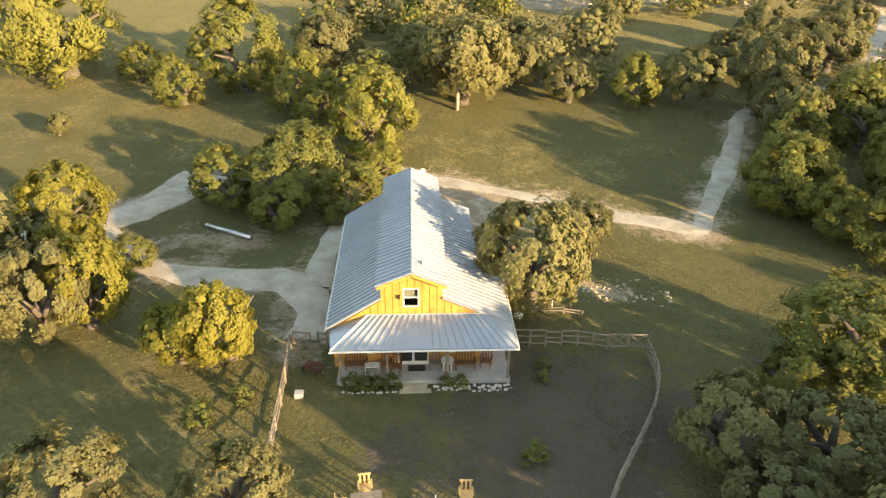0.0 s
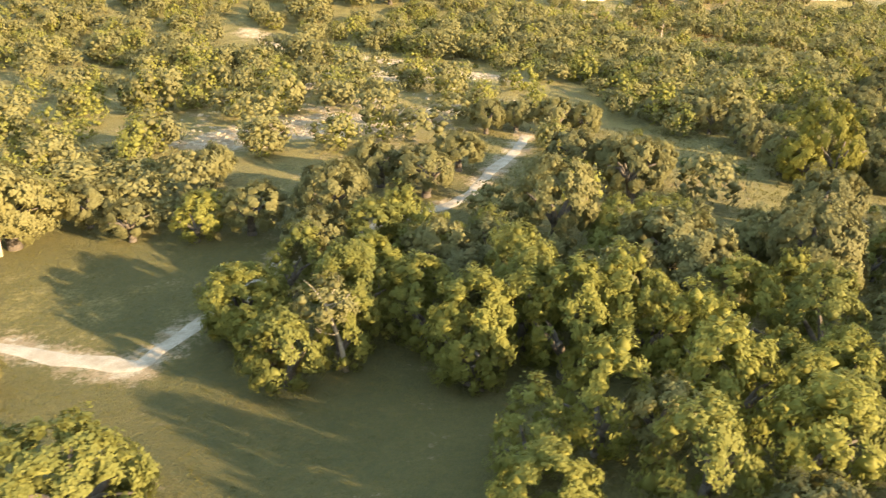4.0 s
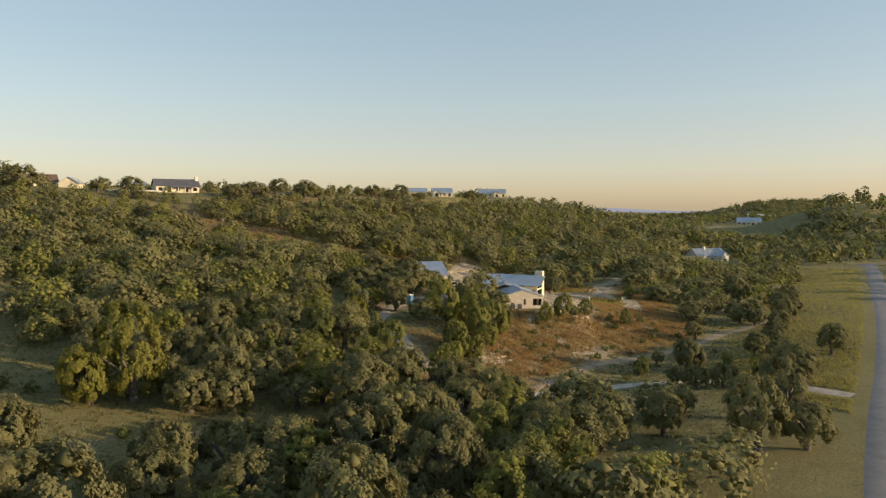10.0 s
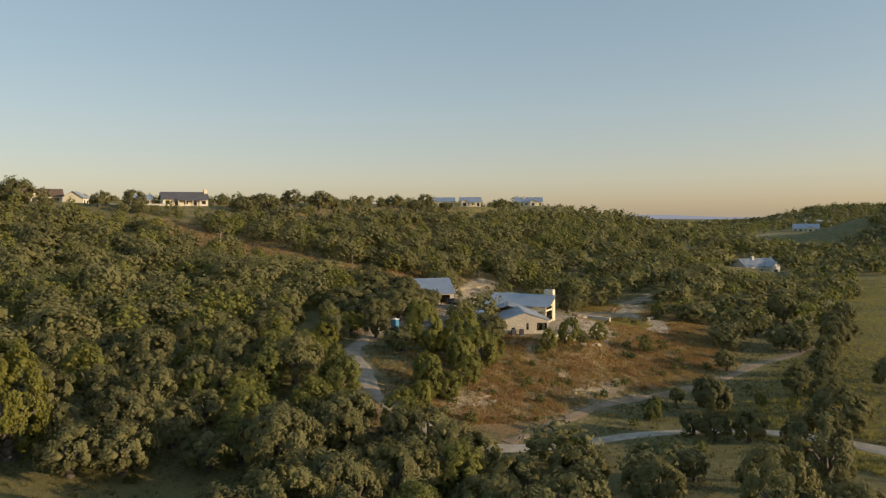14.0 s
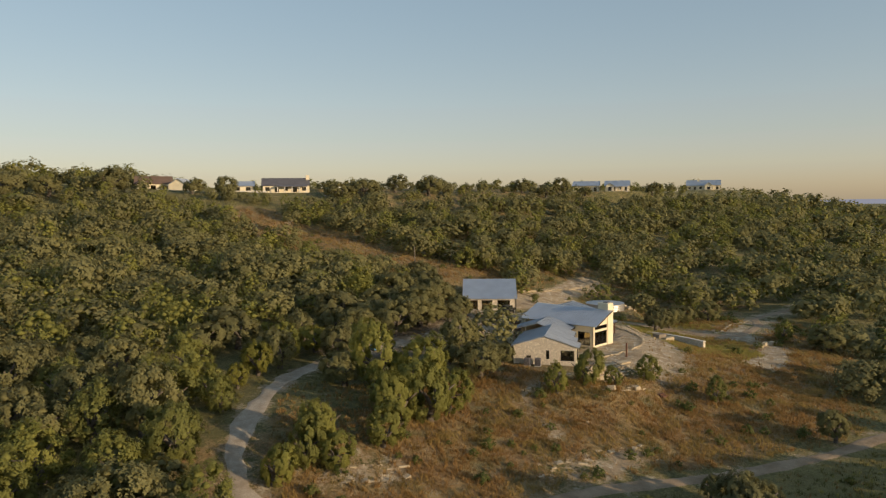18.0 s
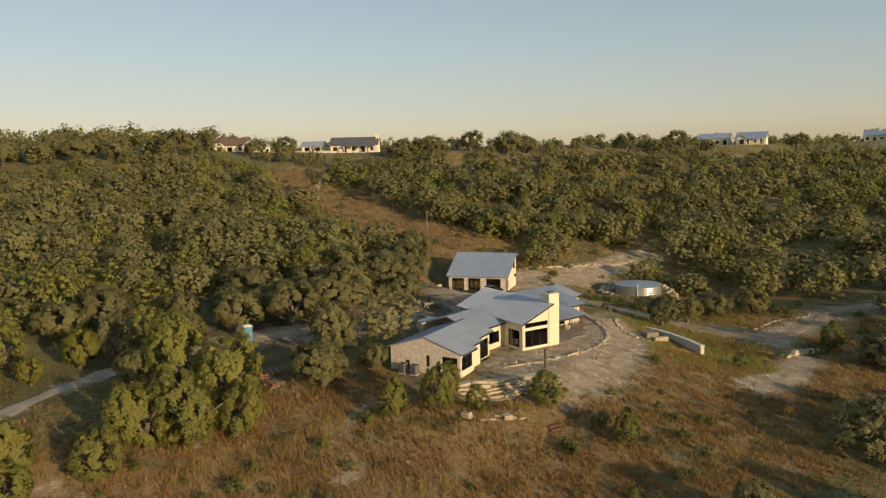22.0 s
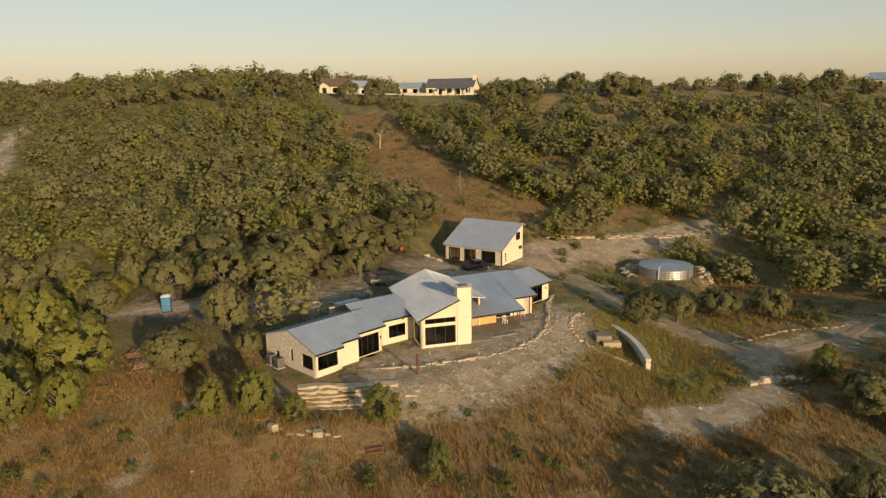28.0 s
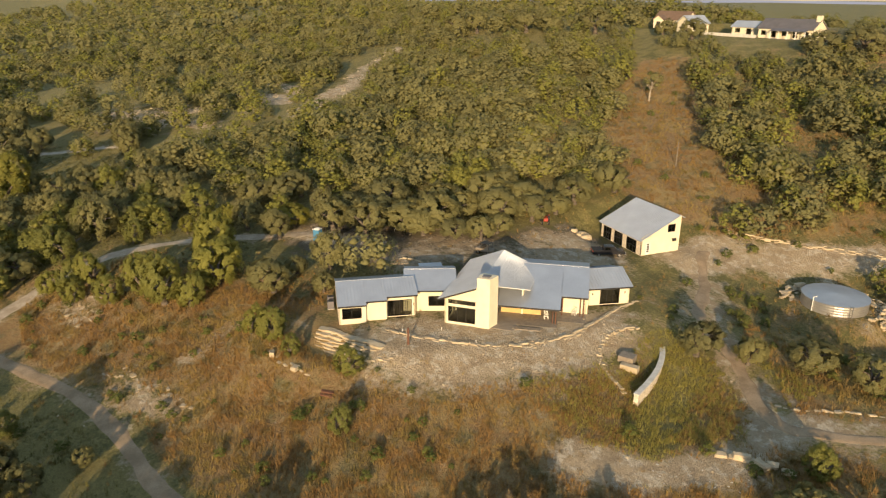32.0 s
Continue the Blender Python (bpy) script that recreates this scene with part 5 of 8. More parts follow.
    for s in (-1, 1):
        slab(bm, m, [(s * 2.0, -0.44, 5.7), (0, -0.44, 6.53), (0, -0.38, 6.53), (s * 2.0, -0.38, 5.7)], 0.16)
    part("barge_board", bm, CEDAR, h)
    # porch
    bm = bmesh.new()
    box(bm, m, -4.35, 5.65, -1.65, 0.0, -0.3, 0.16, 0.02)
    box(bm, m, 4.0, 5.65, 0.0, 4.8, -0.3, 0.158, 0.02)
    part("porch_floor", bm, CONCRETE, h, "pale concrete porch floor")
    for px in (-4.1, -1.42, 2.0, 5.5):
        bm = bmesh.new()
        box(bm, m, px - 0.07, px + 0.07, -1.6, -1.46, 0.16, 2.68, 0.01)
        part("porch_post", bm, GREY_WOOD, h)
    for py in (1.6, 4.6):
        bm = bmesh.new()
        box(bm, m, 5.43, 5.57, py - 0.07, py + 0.07, 0.16, 3.0, 0.01)
        part("porch_post", bm, TRIM_WHITE, h)
    bm = bmesh.new()
    box(bm, m, -0.55, 0.85, -2.05, -1.65, -0.3, 0.02, 0.02)
    box(bm, m, -0.75, 1.05, -2.45, -2.05, -0.35, -0.08, 0.02)
    part("steps", bm, LIMESTONE, h, "two limestone porch steps")
    # the double glass door and porch windows
    bm = bmesh.new()
    box(bm, m, -0.9, 0.95, -0.06, 0.0, 0.16, 2.3)
    d = part("door", bm, TRIM_WHITE, h, "white glazed double door")
    for k in (0, 1):
        bm = bmesh.new()
        box(bm, m, -0.78 + k * 0.9, -0.02 + k * 0.9, -0.075, -0.06, 0.4, 2.15)
        part("pane", bm, BLACK_FRAME, d)
    for wx in (-3.4, 2.2):
        bm = bmesh.new()
        box(bm, m, wx, wx + 1.2, -0.05, 0.0, 0.95, 2.15)
        w = part("window", bm, TRIM_WHITE, h)
        bm = bmesh.new()
        box(bm, m, wx + 0.08, wx + 1.12, -0.062, -0.05, 1.03, 2.07)
        part("pane", bm, BLACK_FRAME, w)
    bm = bmesh.new()
    tube(bm, m @ Vector((-0.72, -0.1, 4.75)), m @ Vector((-0.72, -0.1, 5.0)), 0.05, 0.09, 8)
    part("wall_lamp", bm, BLACK_FRAME, h)
    bm = bmesh.new()
    bmesh.ops.create_uvsphere(bm, u_segments=10, v_segments=6, radius=0.22, matrix=m @ Matrix.Translation((0.9, 15.3, 6.3)) @ Matrix.Diagonal((1, 0.35, 1, 1)))
    part("satellite_dish", bm, TRIM_WHITE, h, "white satellite dish")
    bm = bmesh.new()
    tube(bm, m @ Vector((0.62, 1.1, 6.2)), m @ Vector((0.62, 1.1, 6.62)), 0.06, n=8)
    part("roof_vent", bm, CHROME, h)
    return m


BARN = barn_house()


# ---- the new house on the knoll ----
def gable_wing(h, m, length, y_front, depth, ridge_y, z_ridge, slope, front_holes=(), left_end=False, right_end=False, back_drop=None, end_holes=(), wall_mat=None, bars=3, roof_mat=None, over=0.45, left_over=0.3):
    """One bay of the long house: front and back walls, optional end walls, two roof slopes. Local x runs along the bay, y to the back."""
    wall_mat = wall_mat or STUCCO
    z_e = z_ridge - slope * (ridge_y - y_front)
    bm = bmesh.new()
    mf = m @ Matrix.Translation((0, y_front, 0))
    wall(bm, mf, length, z_e - 0.1, 0.22, front_holes)
    part("front_wall", bm, wall_mat, h)
    for hole in front_holes:
        window(h, mf, hole, bars if hole[1] - hole[0] > 1.3 else 1)
    z_b = z_ridge - slope * (depth - ridge_y)
    bm = bmesh.new()
    box(bm, m, 0, length, depth - 0.22, depth, 0, z_b - 0.1)
    part("back_wall", bm, wall_mat, h)
    for on, x in ((left_end, 0.0), (right_end, length)):
        if on:
            me = m @ Matrix.Translation((x, 0, 0)) @ pose(0, 0, 0, 0, 0, 90)
            bm = bmesh.new()
            y0, y1 = (-0.22, -0.002) if x == 0 else (0.002, 0.22)
            wall(bm, me @ Matrix.Translation((y_front, y0, 0)), depth - y_front, min(z_e, z_b) - 0.12, 0.218, [(a - y_front, b - y_front, c, d) for a, b, c, d in end_holes])
            fan(bm, me, [(y_front, min(z_e, z_b) - 0.12), (depth, min(z_e, z_b) - 0.12), (depth, z_b - 0.08), (ridge_y, z_ridge - 0.08), (y_front, z_e - 0.08)], y0, y1)
            part("end_wall", bm, STONE_WALL if x == 0 else wall_mat, h, "end wall of pale rough stone" if x == 0 else "")
            for hole in end_holes:
                window(h, me @ Matrix.Translation((0, -0.2, 0)) if x == 0 else me, hole, 1)
    x0, x1 = -left_over if left_end else -0.02, length + (0.3 if right_end else 0.02)
    metal_roof(h, m, [(x0, y_front - over, z_e - slope * over), (x1, y_front - over, z_e - slope * over), (x1, ridge_y, z_ridge), (x0, ridge_y, z_ridge)], roof_mat or GALV, 0.45)
    metal_roof(h, m, [(x0, depth + 0.4, z_b - slope * 0.4), (x1, depth + 0.4, z_b - slope * 0.4), (x1, ridge_y, z_ridge), (x0, ridge_y, z_ridge)], roof_mat or GALV, 0.45)
    bm = bmesh.new()
    box(bm, m, x0, x1, y_front - over - 0.03, y_front - over, z_e - slope * over - 0.2, z_e - slope * over + 0.02)
    part("fascia", bm, BLACK_FRAME, h, "dark eave fascia")
    bm = bmesh.new()
    tube(bm, m @ Vector((x0, ridge_y, z_ridge + 0.03)), m @ Vector((x1, ridge_y, z_ridge + 0.03)), 0.05, n=6)
    part("ridge_cap", bm, CHROME, h)
    bm = bmesh.new()
    box(bm, m, 0.0, length, y_front + 0.22, depth - 0.22, -0.25, 0.06)
    part("floor", bm, ROOM, h)


def knoll_house():
    base = 3.3
    h = thing("knoll_house", pose(212, 152, base), "long cream stucco house with grey standing-seam metal roofs", "house")
    lw = pose(207.35, 135.15, base, 0, 0, 69)
    gable_wing(h, lw, 3.7, 0.0, 9.6, 4.8, 4.45, 0.31, [(0.45, 3.1, 0.75, 2.35)], left_end=True, end_holes=[(0.35, 2.4, 0.75, 2.35), (4.1, 4.6, 0.9, 2.3), (6.9, 7.6, 0.1, 1.4)], bars=2, left_over=0.1)
    gable_wing(h, lw @ Matrix.Translation((3.7, 0, 0)), 2.9, 0.65, 9.6, 4.8, 4.45, 0.31)
    gable_wing(h, lw @ Matrix.Translation((6.6, 0, 0)), 4.1, 1.3, 9.6, 4.8, 4.45, 0.31, [(0.2, 3.6, 0.1, 2.5)], bars=4, right_end=True)
    mw = pose(209.35, 146.0, base, 0, 0, 60) @ Matrix.Translation((-1.7, 0, 0))
    gable_wing(h, mw, 7.5, 0.6, 9.5, 5.0, 4.72, 0.3, [(3.5, 5.9, 0.75, 2.3)], left_end=False, bars=2)
    # great room under its own tall gable
    g = pose(214.15, 147.8, base, 0, 0, 40)
    sl = (9.35 - 7.15) / 5.3
    bm = bmesh.new()
    holes = [(0.5, 4.35, 0.35, 2.6), (0.5, 4.35, 3.0, 3.62)]
    wall(bm, g, 4.62, 3.85, 0.25, holes)
    fan(bm, g, [(0, 3.85), (4.62, 3.85), (4.62, 5.95), (0.0, 4.02)], 0.0, 0.25)
    part("front_wall", bm, STUCCO, h)
    window(h, g, holes[0], 3)
    window(h, g, holes[1], 3)
    gl = g @ Matrix.Translation((0.0, 8.0, 0)) @ pose(0, 0, 0, 0, 0, -90)
    bm = bmesh.new()
    wall(bm, gl, 8.0, 3.95, 0.25, [(5.0, 7.4, 0.35, 2.6)])
    part("side_wall", bm, STUCCO, h)
    window(h, gl, (5.0, 7.4, 0.35, 2.6), 2)
    bm = bmesh.new()
    box(bm, g, 0.25, 9.6, 0.3, 14.4, -0.2, 0.05)
    part("floor", bm, ROOM, h)
    bm = bmesh.new()
    box(bm, g, 0, 9.6, 14.2, 14.4, 0, 4.0)
    fan(bm, g, [(0, 4.0), (9.6, 4.0), (4.6, 5.95)], 14.2, 14.4)
    box(bm, g, 9.4, 9.6, 6.0, 14.2, 0, 3.9)
    part("back_wall", bm, STUCCO, h)
    metal_roof(h, g, [(-0.7, -0.95, 3.8), (-0.7, 14.9, 3.8), (4.6, 14.9, 6.02), (4.6, -0.95, 6.02)], GALV, 0.45, seam=0.07)
    metal_roof(h, g, [(10.5, 6.3, 3.7), (10.3, 14.9, 3.75), (4.6, 14.9, 6.02), (4.6, 0.6, 6.02)], GALV, 0.45)
    bm = bmesh.new()
    slab(bm, g, [(-0.72, -1.0, 3.82), (4.6, -1.0, 6.04), (4.6, -0.93, 6.04), (-0.72, -0.93, 3.82)], 0.22)
    part("fascia", bm, BLACK_FRAME, h)
    bm = bmesh.new()
    slab(bm, g, [(4.6, 0.55, 6.03), (10.55, 6.25, 3.71), (10.55, 6.31, 3.71), (4.6, 0.61, 6.03)], 0.1)
    part("fascia", bm, TRIM_WHITE, h, "white edge of the upper roof")
    bm = bmesh.new()
    prism(bm, g, [(4.55, -0.12), (6.3, -0.12), (7.0, 1.7), (4.9, 2.1), (4.55, 1.2)], -0.2, 7.15)
    chim = part("chimney", bm, STUCCO, h, "tall blank cream chimney tower")
    bm = bmesh.new()
    prism(bm, g, [(5.1, 0.35), (6.0, 0.35), (6.2, 1.1), (5.1, 1.2)], 7.15, 7.32)
    part("chimney_cap", bm, SLATE_ROOF, chim)
    # porch wing
    p = pose(223.5, 159.3, base, 0, 0, 47)
    bm = bmesh.new()
    box(bm, p, -7.2, 0.4, 0.25, 6.0, -0.35, 0.03, 0.02)
    box(bm, p, 0.4, 4.2, 2.4, 7.5, -0.35, 0.026, 0.02)
    part("porch_floor", bm, GREY_WOOD, h, "grey plank porch floor")
    bm = bmesh.new()
    wall(bm, p @ Matrix.Translation((-7.6, 4.0, 0)), 5.6, 2.8, 0.2, [])
    box(bm, p, -2.2, -2.0, 4.2, 5.6, 0, 2.8)
    part("porch_wall", bm, OSB, h, "unfinished yellow sheathing under the porch")
    bm = bmesh.new()
    wall(bm, p @ Matrix.Translation((-2.0, 5.6, 0)), 6.4, 3.15, 0.2, [(0.6, 3.0, 0.1, 2.4)])
    part("porch_wall", bm, STUCCO, h)
    window(h, p @ Matrix.Translation((-2.0, 5.6, 0)), (0.6, 3.0, 0.1, 2.4), 2)
    sp = 0.235
    rz, ry = 4.75, 11.8
    metal_roof(h, p, [(-8.2, 1.2, rz - sp * (ry - 1.2)), (0.7, 1.2, rz - sp * (ry - 1.2)), (0.7, ry, rz), (-8.2, ry, rz)], GALV, 0.45)
    metal_roof(h, p, [(0.7, 4.3, rz - sp * (ry - 4.3)), (4.4, 4.3, rz - sp * (ry - 4.3)), (4.4, ry, rz), (0.7, ry, rz)], GALV, 0.45)
    metal_roof(h, p, [(-8.2, 17.0, rz - sp * 5.2), (4.4, 17.0, rz - sp * 5.2), (4.4, ry, rz), (-8.2, ry, rz)], GALV, 0.45)
    bm = bmesh.new()
    tube(bm, p @ Vector((-8.2, ry, rz + 0.03)), p @ Vector((4.4, ry, rz + 0.03)), 0.05, n=6)
    part("ridge_cap", bm, CHROME, h)
    bm = bmesh.new()
    box(bm, p, -8.2, 0.7, 1.15, 1.2, 2.02, 2.26)
    box(bm, p, 0.7, 4.4, 4.25, 4.3, 2.75, 2.98)
    part("fascia", bm, BLACK_FRAME, h)
    bm = bmesh.new()
    box(bm, p, -7.6, 4.2, 16.4, 16.6, 0, 3.4)
    box(bm, p, 4.0, 4.2, 5.6, 16.4, 0, 3.2)
    part("back_wall", bm, STUCCO, h)
    for px, py, pz in ((-0.25, 1.45, 2.2), (0.15, 1.45, 2.2), (3.4, 4.55, 2.9), (3.85, 4.55, 2.9), (0.9, 4.55, 2.9)):
        bm = bmesh.new()
        tube(bm, p @ Vector((px, py, -0.3)), p @ Vector((px, py, pz)), 0.075, n=8)
        part("porch_post", bm, RUST, h, "slim dark steel post")
    # east bay
    r = pose(220.2, 168.5, base, 0, 0, 67)
    gable_wing(h, r, 6.2, 0.0, 8.6, 3.9, 4.15, 0.33, [(1.75, 4.7, 0.1, 2.4)], right_end=True, left_end=True, bars=3)
    # flat entry block behind the west wing
    e = pose(202.0, 151.2, base, 0, 0, 66)
    bm = bmesh.new()
    box(bm, e, 0, 3.4, 0, 3.2, 0, 2.75, 0.03)
    ent = part("entry_block", bm, STUCCO, h, "flat-roofed entry block")
    bm = bmesh.new()
    box(bm, e, -0.1, 3.5, -0.1, 3.3, 2.75, 2.85)
    part("roof", bm, GALV, ent)
    for lm, lx in ((lw @ Matrix.Translation((6.6, 1.3, 0)), 3.85), (r, 0.6), (r, 5.5)):
        bm = bmesh.new()
        box(bm, lm, lx - 0.06, lx + 0.06, -0.12, 0.0, 1.6, 1.9)
        part("wall_lamp", bm, BLACK_FRAME, h)
    for sm, sx0, sx1, sy in ((lw @ Matrix.Translation((6.6, 1.3, 0)), 1.3, 2.7, -0.6), (r, 1.4, 4.2, -0.6)):
        bm = bmesh.new()
        box(bm, sm, sx0, sx1, sy, 0.0, -0.3, 0.0, 0.02)
        part("step", bm, LIMESTONE, h)


knoll_house()


def garage():
    m = pose(198.35, 191.9, 3.6, 0, 0, -9.5)
    h = thing("garage", m, "cream stucco workshop garage with a long grey metal roof", "garage")
    holes = [(0.7, 3.1, 0.05, 2.35), (4.0, 6.4, 0.05, 2.35), (7.6, 10.4, 0.05, 2.35)]
    bm = bmesh.new()
    wall(bm, m, 11.7, 2.8, 0.22, holes)
    part("front_wall", bm, STONE_WALL, h, "front wall of pale stone")
    for hole in holes:
        window(h, m, hole, 3, rail=True, name="garage_door")
    right = m @ Matrix.Translation((11.7, 0, 0)) @ pose(0, 0, 0, 0, 0, 90)
    eh = [(1.0, 1.9, 0.05, 2.15), (5.3, 6.9, 3.6, 5.0)]
    bm = bmesh.new()
    wall(bm, right, 8.0, 2.75, 0.2, eh[:1])
    fan(bm, right, [(0, 2.75), (8.0, 2.75), (8.0, 3.6), (0, 3.1)], 0.0, 0.2)
    fan(bm, right, [(0, 3.1), (5.3, 3.43), (5.3, 5.3), (0, 2.95)], 0.0, 0.2)
    fan(bm, right, [(6.9, 3.53), (8.0, 3.6), (8.0, 6.3), (7.6, 6.4), (6.9, 6.05)], 0.0, 0.2)
    fan(bm, right, [(5.3, 3.43), (6.9, 3.53), (6.9, 3.6), (5.3, 3.6)], 0.0, 0.2)
    fan(bm, right, [(5.3, 5.0), (6.9, 5.0), (6.9, 6.05), (5.3, 5.3)], 0.0, 0.2)
    part("end_wall", bm, STUCCO, h)
    window(h, right, eh[1], 2)
    bm = bmesh.new()
    box(bm, right, 1.0, 1.9, 0.02, 0.08, 0.05, 2.15)
    d = part("door", bm, TRIM_WHITE, h, "white side door with a row of panes")
    for k in range(4):
        bm = bmesh.new()
        box(bm, right, 1.2, 1.7, 0.0, 0.02, 0.45 + k * 0.42, 0.75 + k * 0.42)
        part("pane", bm, BLACK_FRAME, d)
    bm = bmesh.new()
    box(bm, m, 0, 0.2, 0.22, 8.0, 0, 2.8)
    fan(bm, m @ pose(0, 0, 0, 0, 0, 90), [(0, 2.8), (8.0, 2.8), (8.0, 6.2), (7.6, 6.4), (0, 2.95)], -0.2, 0.0)
    box(bm, m, 0.2, 11.5, 7.8, 8.0, 0, 6.1)
    part("back_wall", bm, STUCCO, h)
    metal_roof(h, m, [(-0.35, -0.45, 2.72), (12.05, -0.45, 2.72), (12.05, 7.5, 6.45), (-0.35, 7.5, 6.45)], GALV, 0.45)
    metal_roof(h, m, [(-0.35, 8.4, 6.0), (12.05, 8.4, 6.0), (12.05, 7.5, 6.45), (-0.35, 7.5, 6.45)], GALV, 0.45)
    bm = bmesh.new()
    box(bm, m, 0.2, 11.5, 0.22, 7.8, -0.3, 0.04)
    part("floor", bm, CONCRETE, h)
    bm = bmesh.new()
    box(bm, m, 0.2, 11.5, 2.4, 2.5, 0.04, 3.0)
    part("inner_wall", bm, OSB, h, "unfinished wooden inner wall")
    bm = bmesh.new()
    tube(bm, m @ Vector((11.78, -0.1, 0.0)), m @ Vector((11.78, -0.1, 2.7)), 0.05, n=6)
    part("downpipe", bm, BLACK_FRAME, h)
    bm = bmesh.new()
    box(bm, right, 6.4, 7.1, -0.35, 0.0, 1.9, 2.4, 0.02)
    part("air_conditioner", bm, BLACK_FRAME, h)


garage()


def water_tank():
    m = pose(236.0, 204.6, 0.85)
    h = thing("water_tank", m, "round galvanised steel water tank on a stone-ringed pad", "water tank")
    bm = bmesh.new()
    n, r = 48, 4.65
    rows = [(z * 0.2, r + (0.035 if z % 2 else 0.0)) for z in range(10)]
    rings = [[bm.verts.new(m @ Vector((q * math.cos(k * 2 * math.pi / n), q * math.sin(k * 2 * math.pi / n), z))) for k in range(n)] for z, q in rows]
    for a, b in zip(rings, rings[1:]):
        for k in range(n):
            bm.faces.new((a[k], a[(k + 1) % n], b[(k + 1) % n], b[k]))
    part("shell", bm, STEEL_TANK, h, "corrugated steel shell")
    bm = bmesh.new()
    ring = [bm.verts.new(m @ Vector(((r + 0.12) * math.cos(k * 2 * math.pi / n), (r + 0.12) * math.sin(k * 2 * math.pi / n), 1.8))) for k in range(n)]
    top = bm.verts.new(m @ Vector((0, 0, 2.2)))
    for k in range(n):
        bm.faces.new((ring[k], ring[(k + 1) % n], top))
    bm.faces.new(ring[::-1])
    part("roof", bm, GALV_LIGHT, h, "low conical pale metal roof")
    bm = bmesh.new()
    a0 = -1.7
    c = Vector((math.cos(a0) * 4.85, math.sin(a0) * 4.85, 0))
    tube(bm, m @ c, m @ (c + Vector((0, 0, 2.3))), 0.07, n=8)
    tube(bm, m @ (c + Vector((0, 0, 2.3))), m @ (c * 0.85 + Vector((0, 0, 2.3))), 0.07, n=8)
    part("pipe", bm, TRIM_WHITE, h, "white inlet pipe")
    bm = bmesh.new()
    a0 = -0.55
    for s in (-0.2, 0.2):
        c = Vector((math.cos(a0) * 4.77 - math.sin(a0) * s, math.sin(a0) * 4.77 + math.cos(a0) * s, 0))
        tube(bm, m @ c, m @ (c + Vector((0, 0, 2.0))), 0.03, n=6)
    for k in range(6):
        c0, c1 = [Vector((math.cos(a0) * 4.77 - math.sin(a0) * s, math.sin(a0) * 4.77 + math.cos(a0) * s, 0.25 + 0.3 * k)) for s in (-0.2, 0.2)]
        tube(bm, m @ c0, m @ c1, 0.02, n=5)
    part("ladder", bm, CHROME, h)


water_tank()

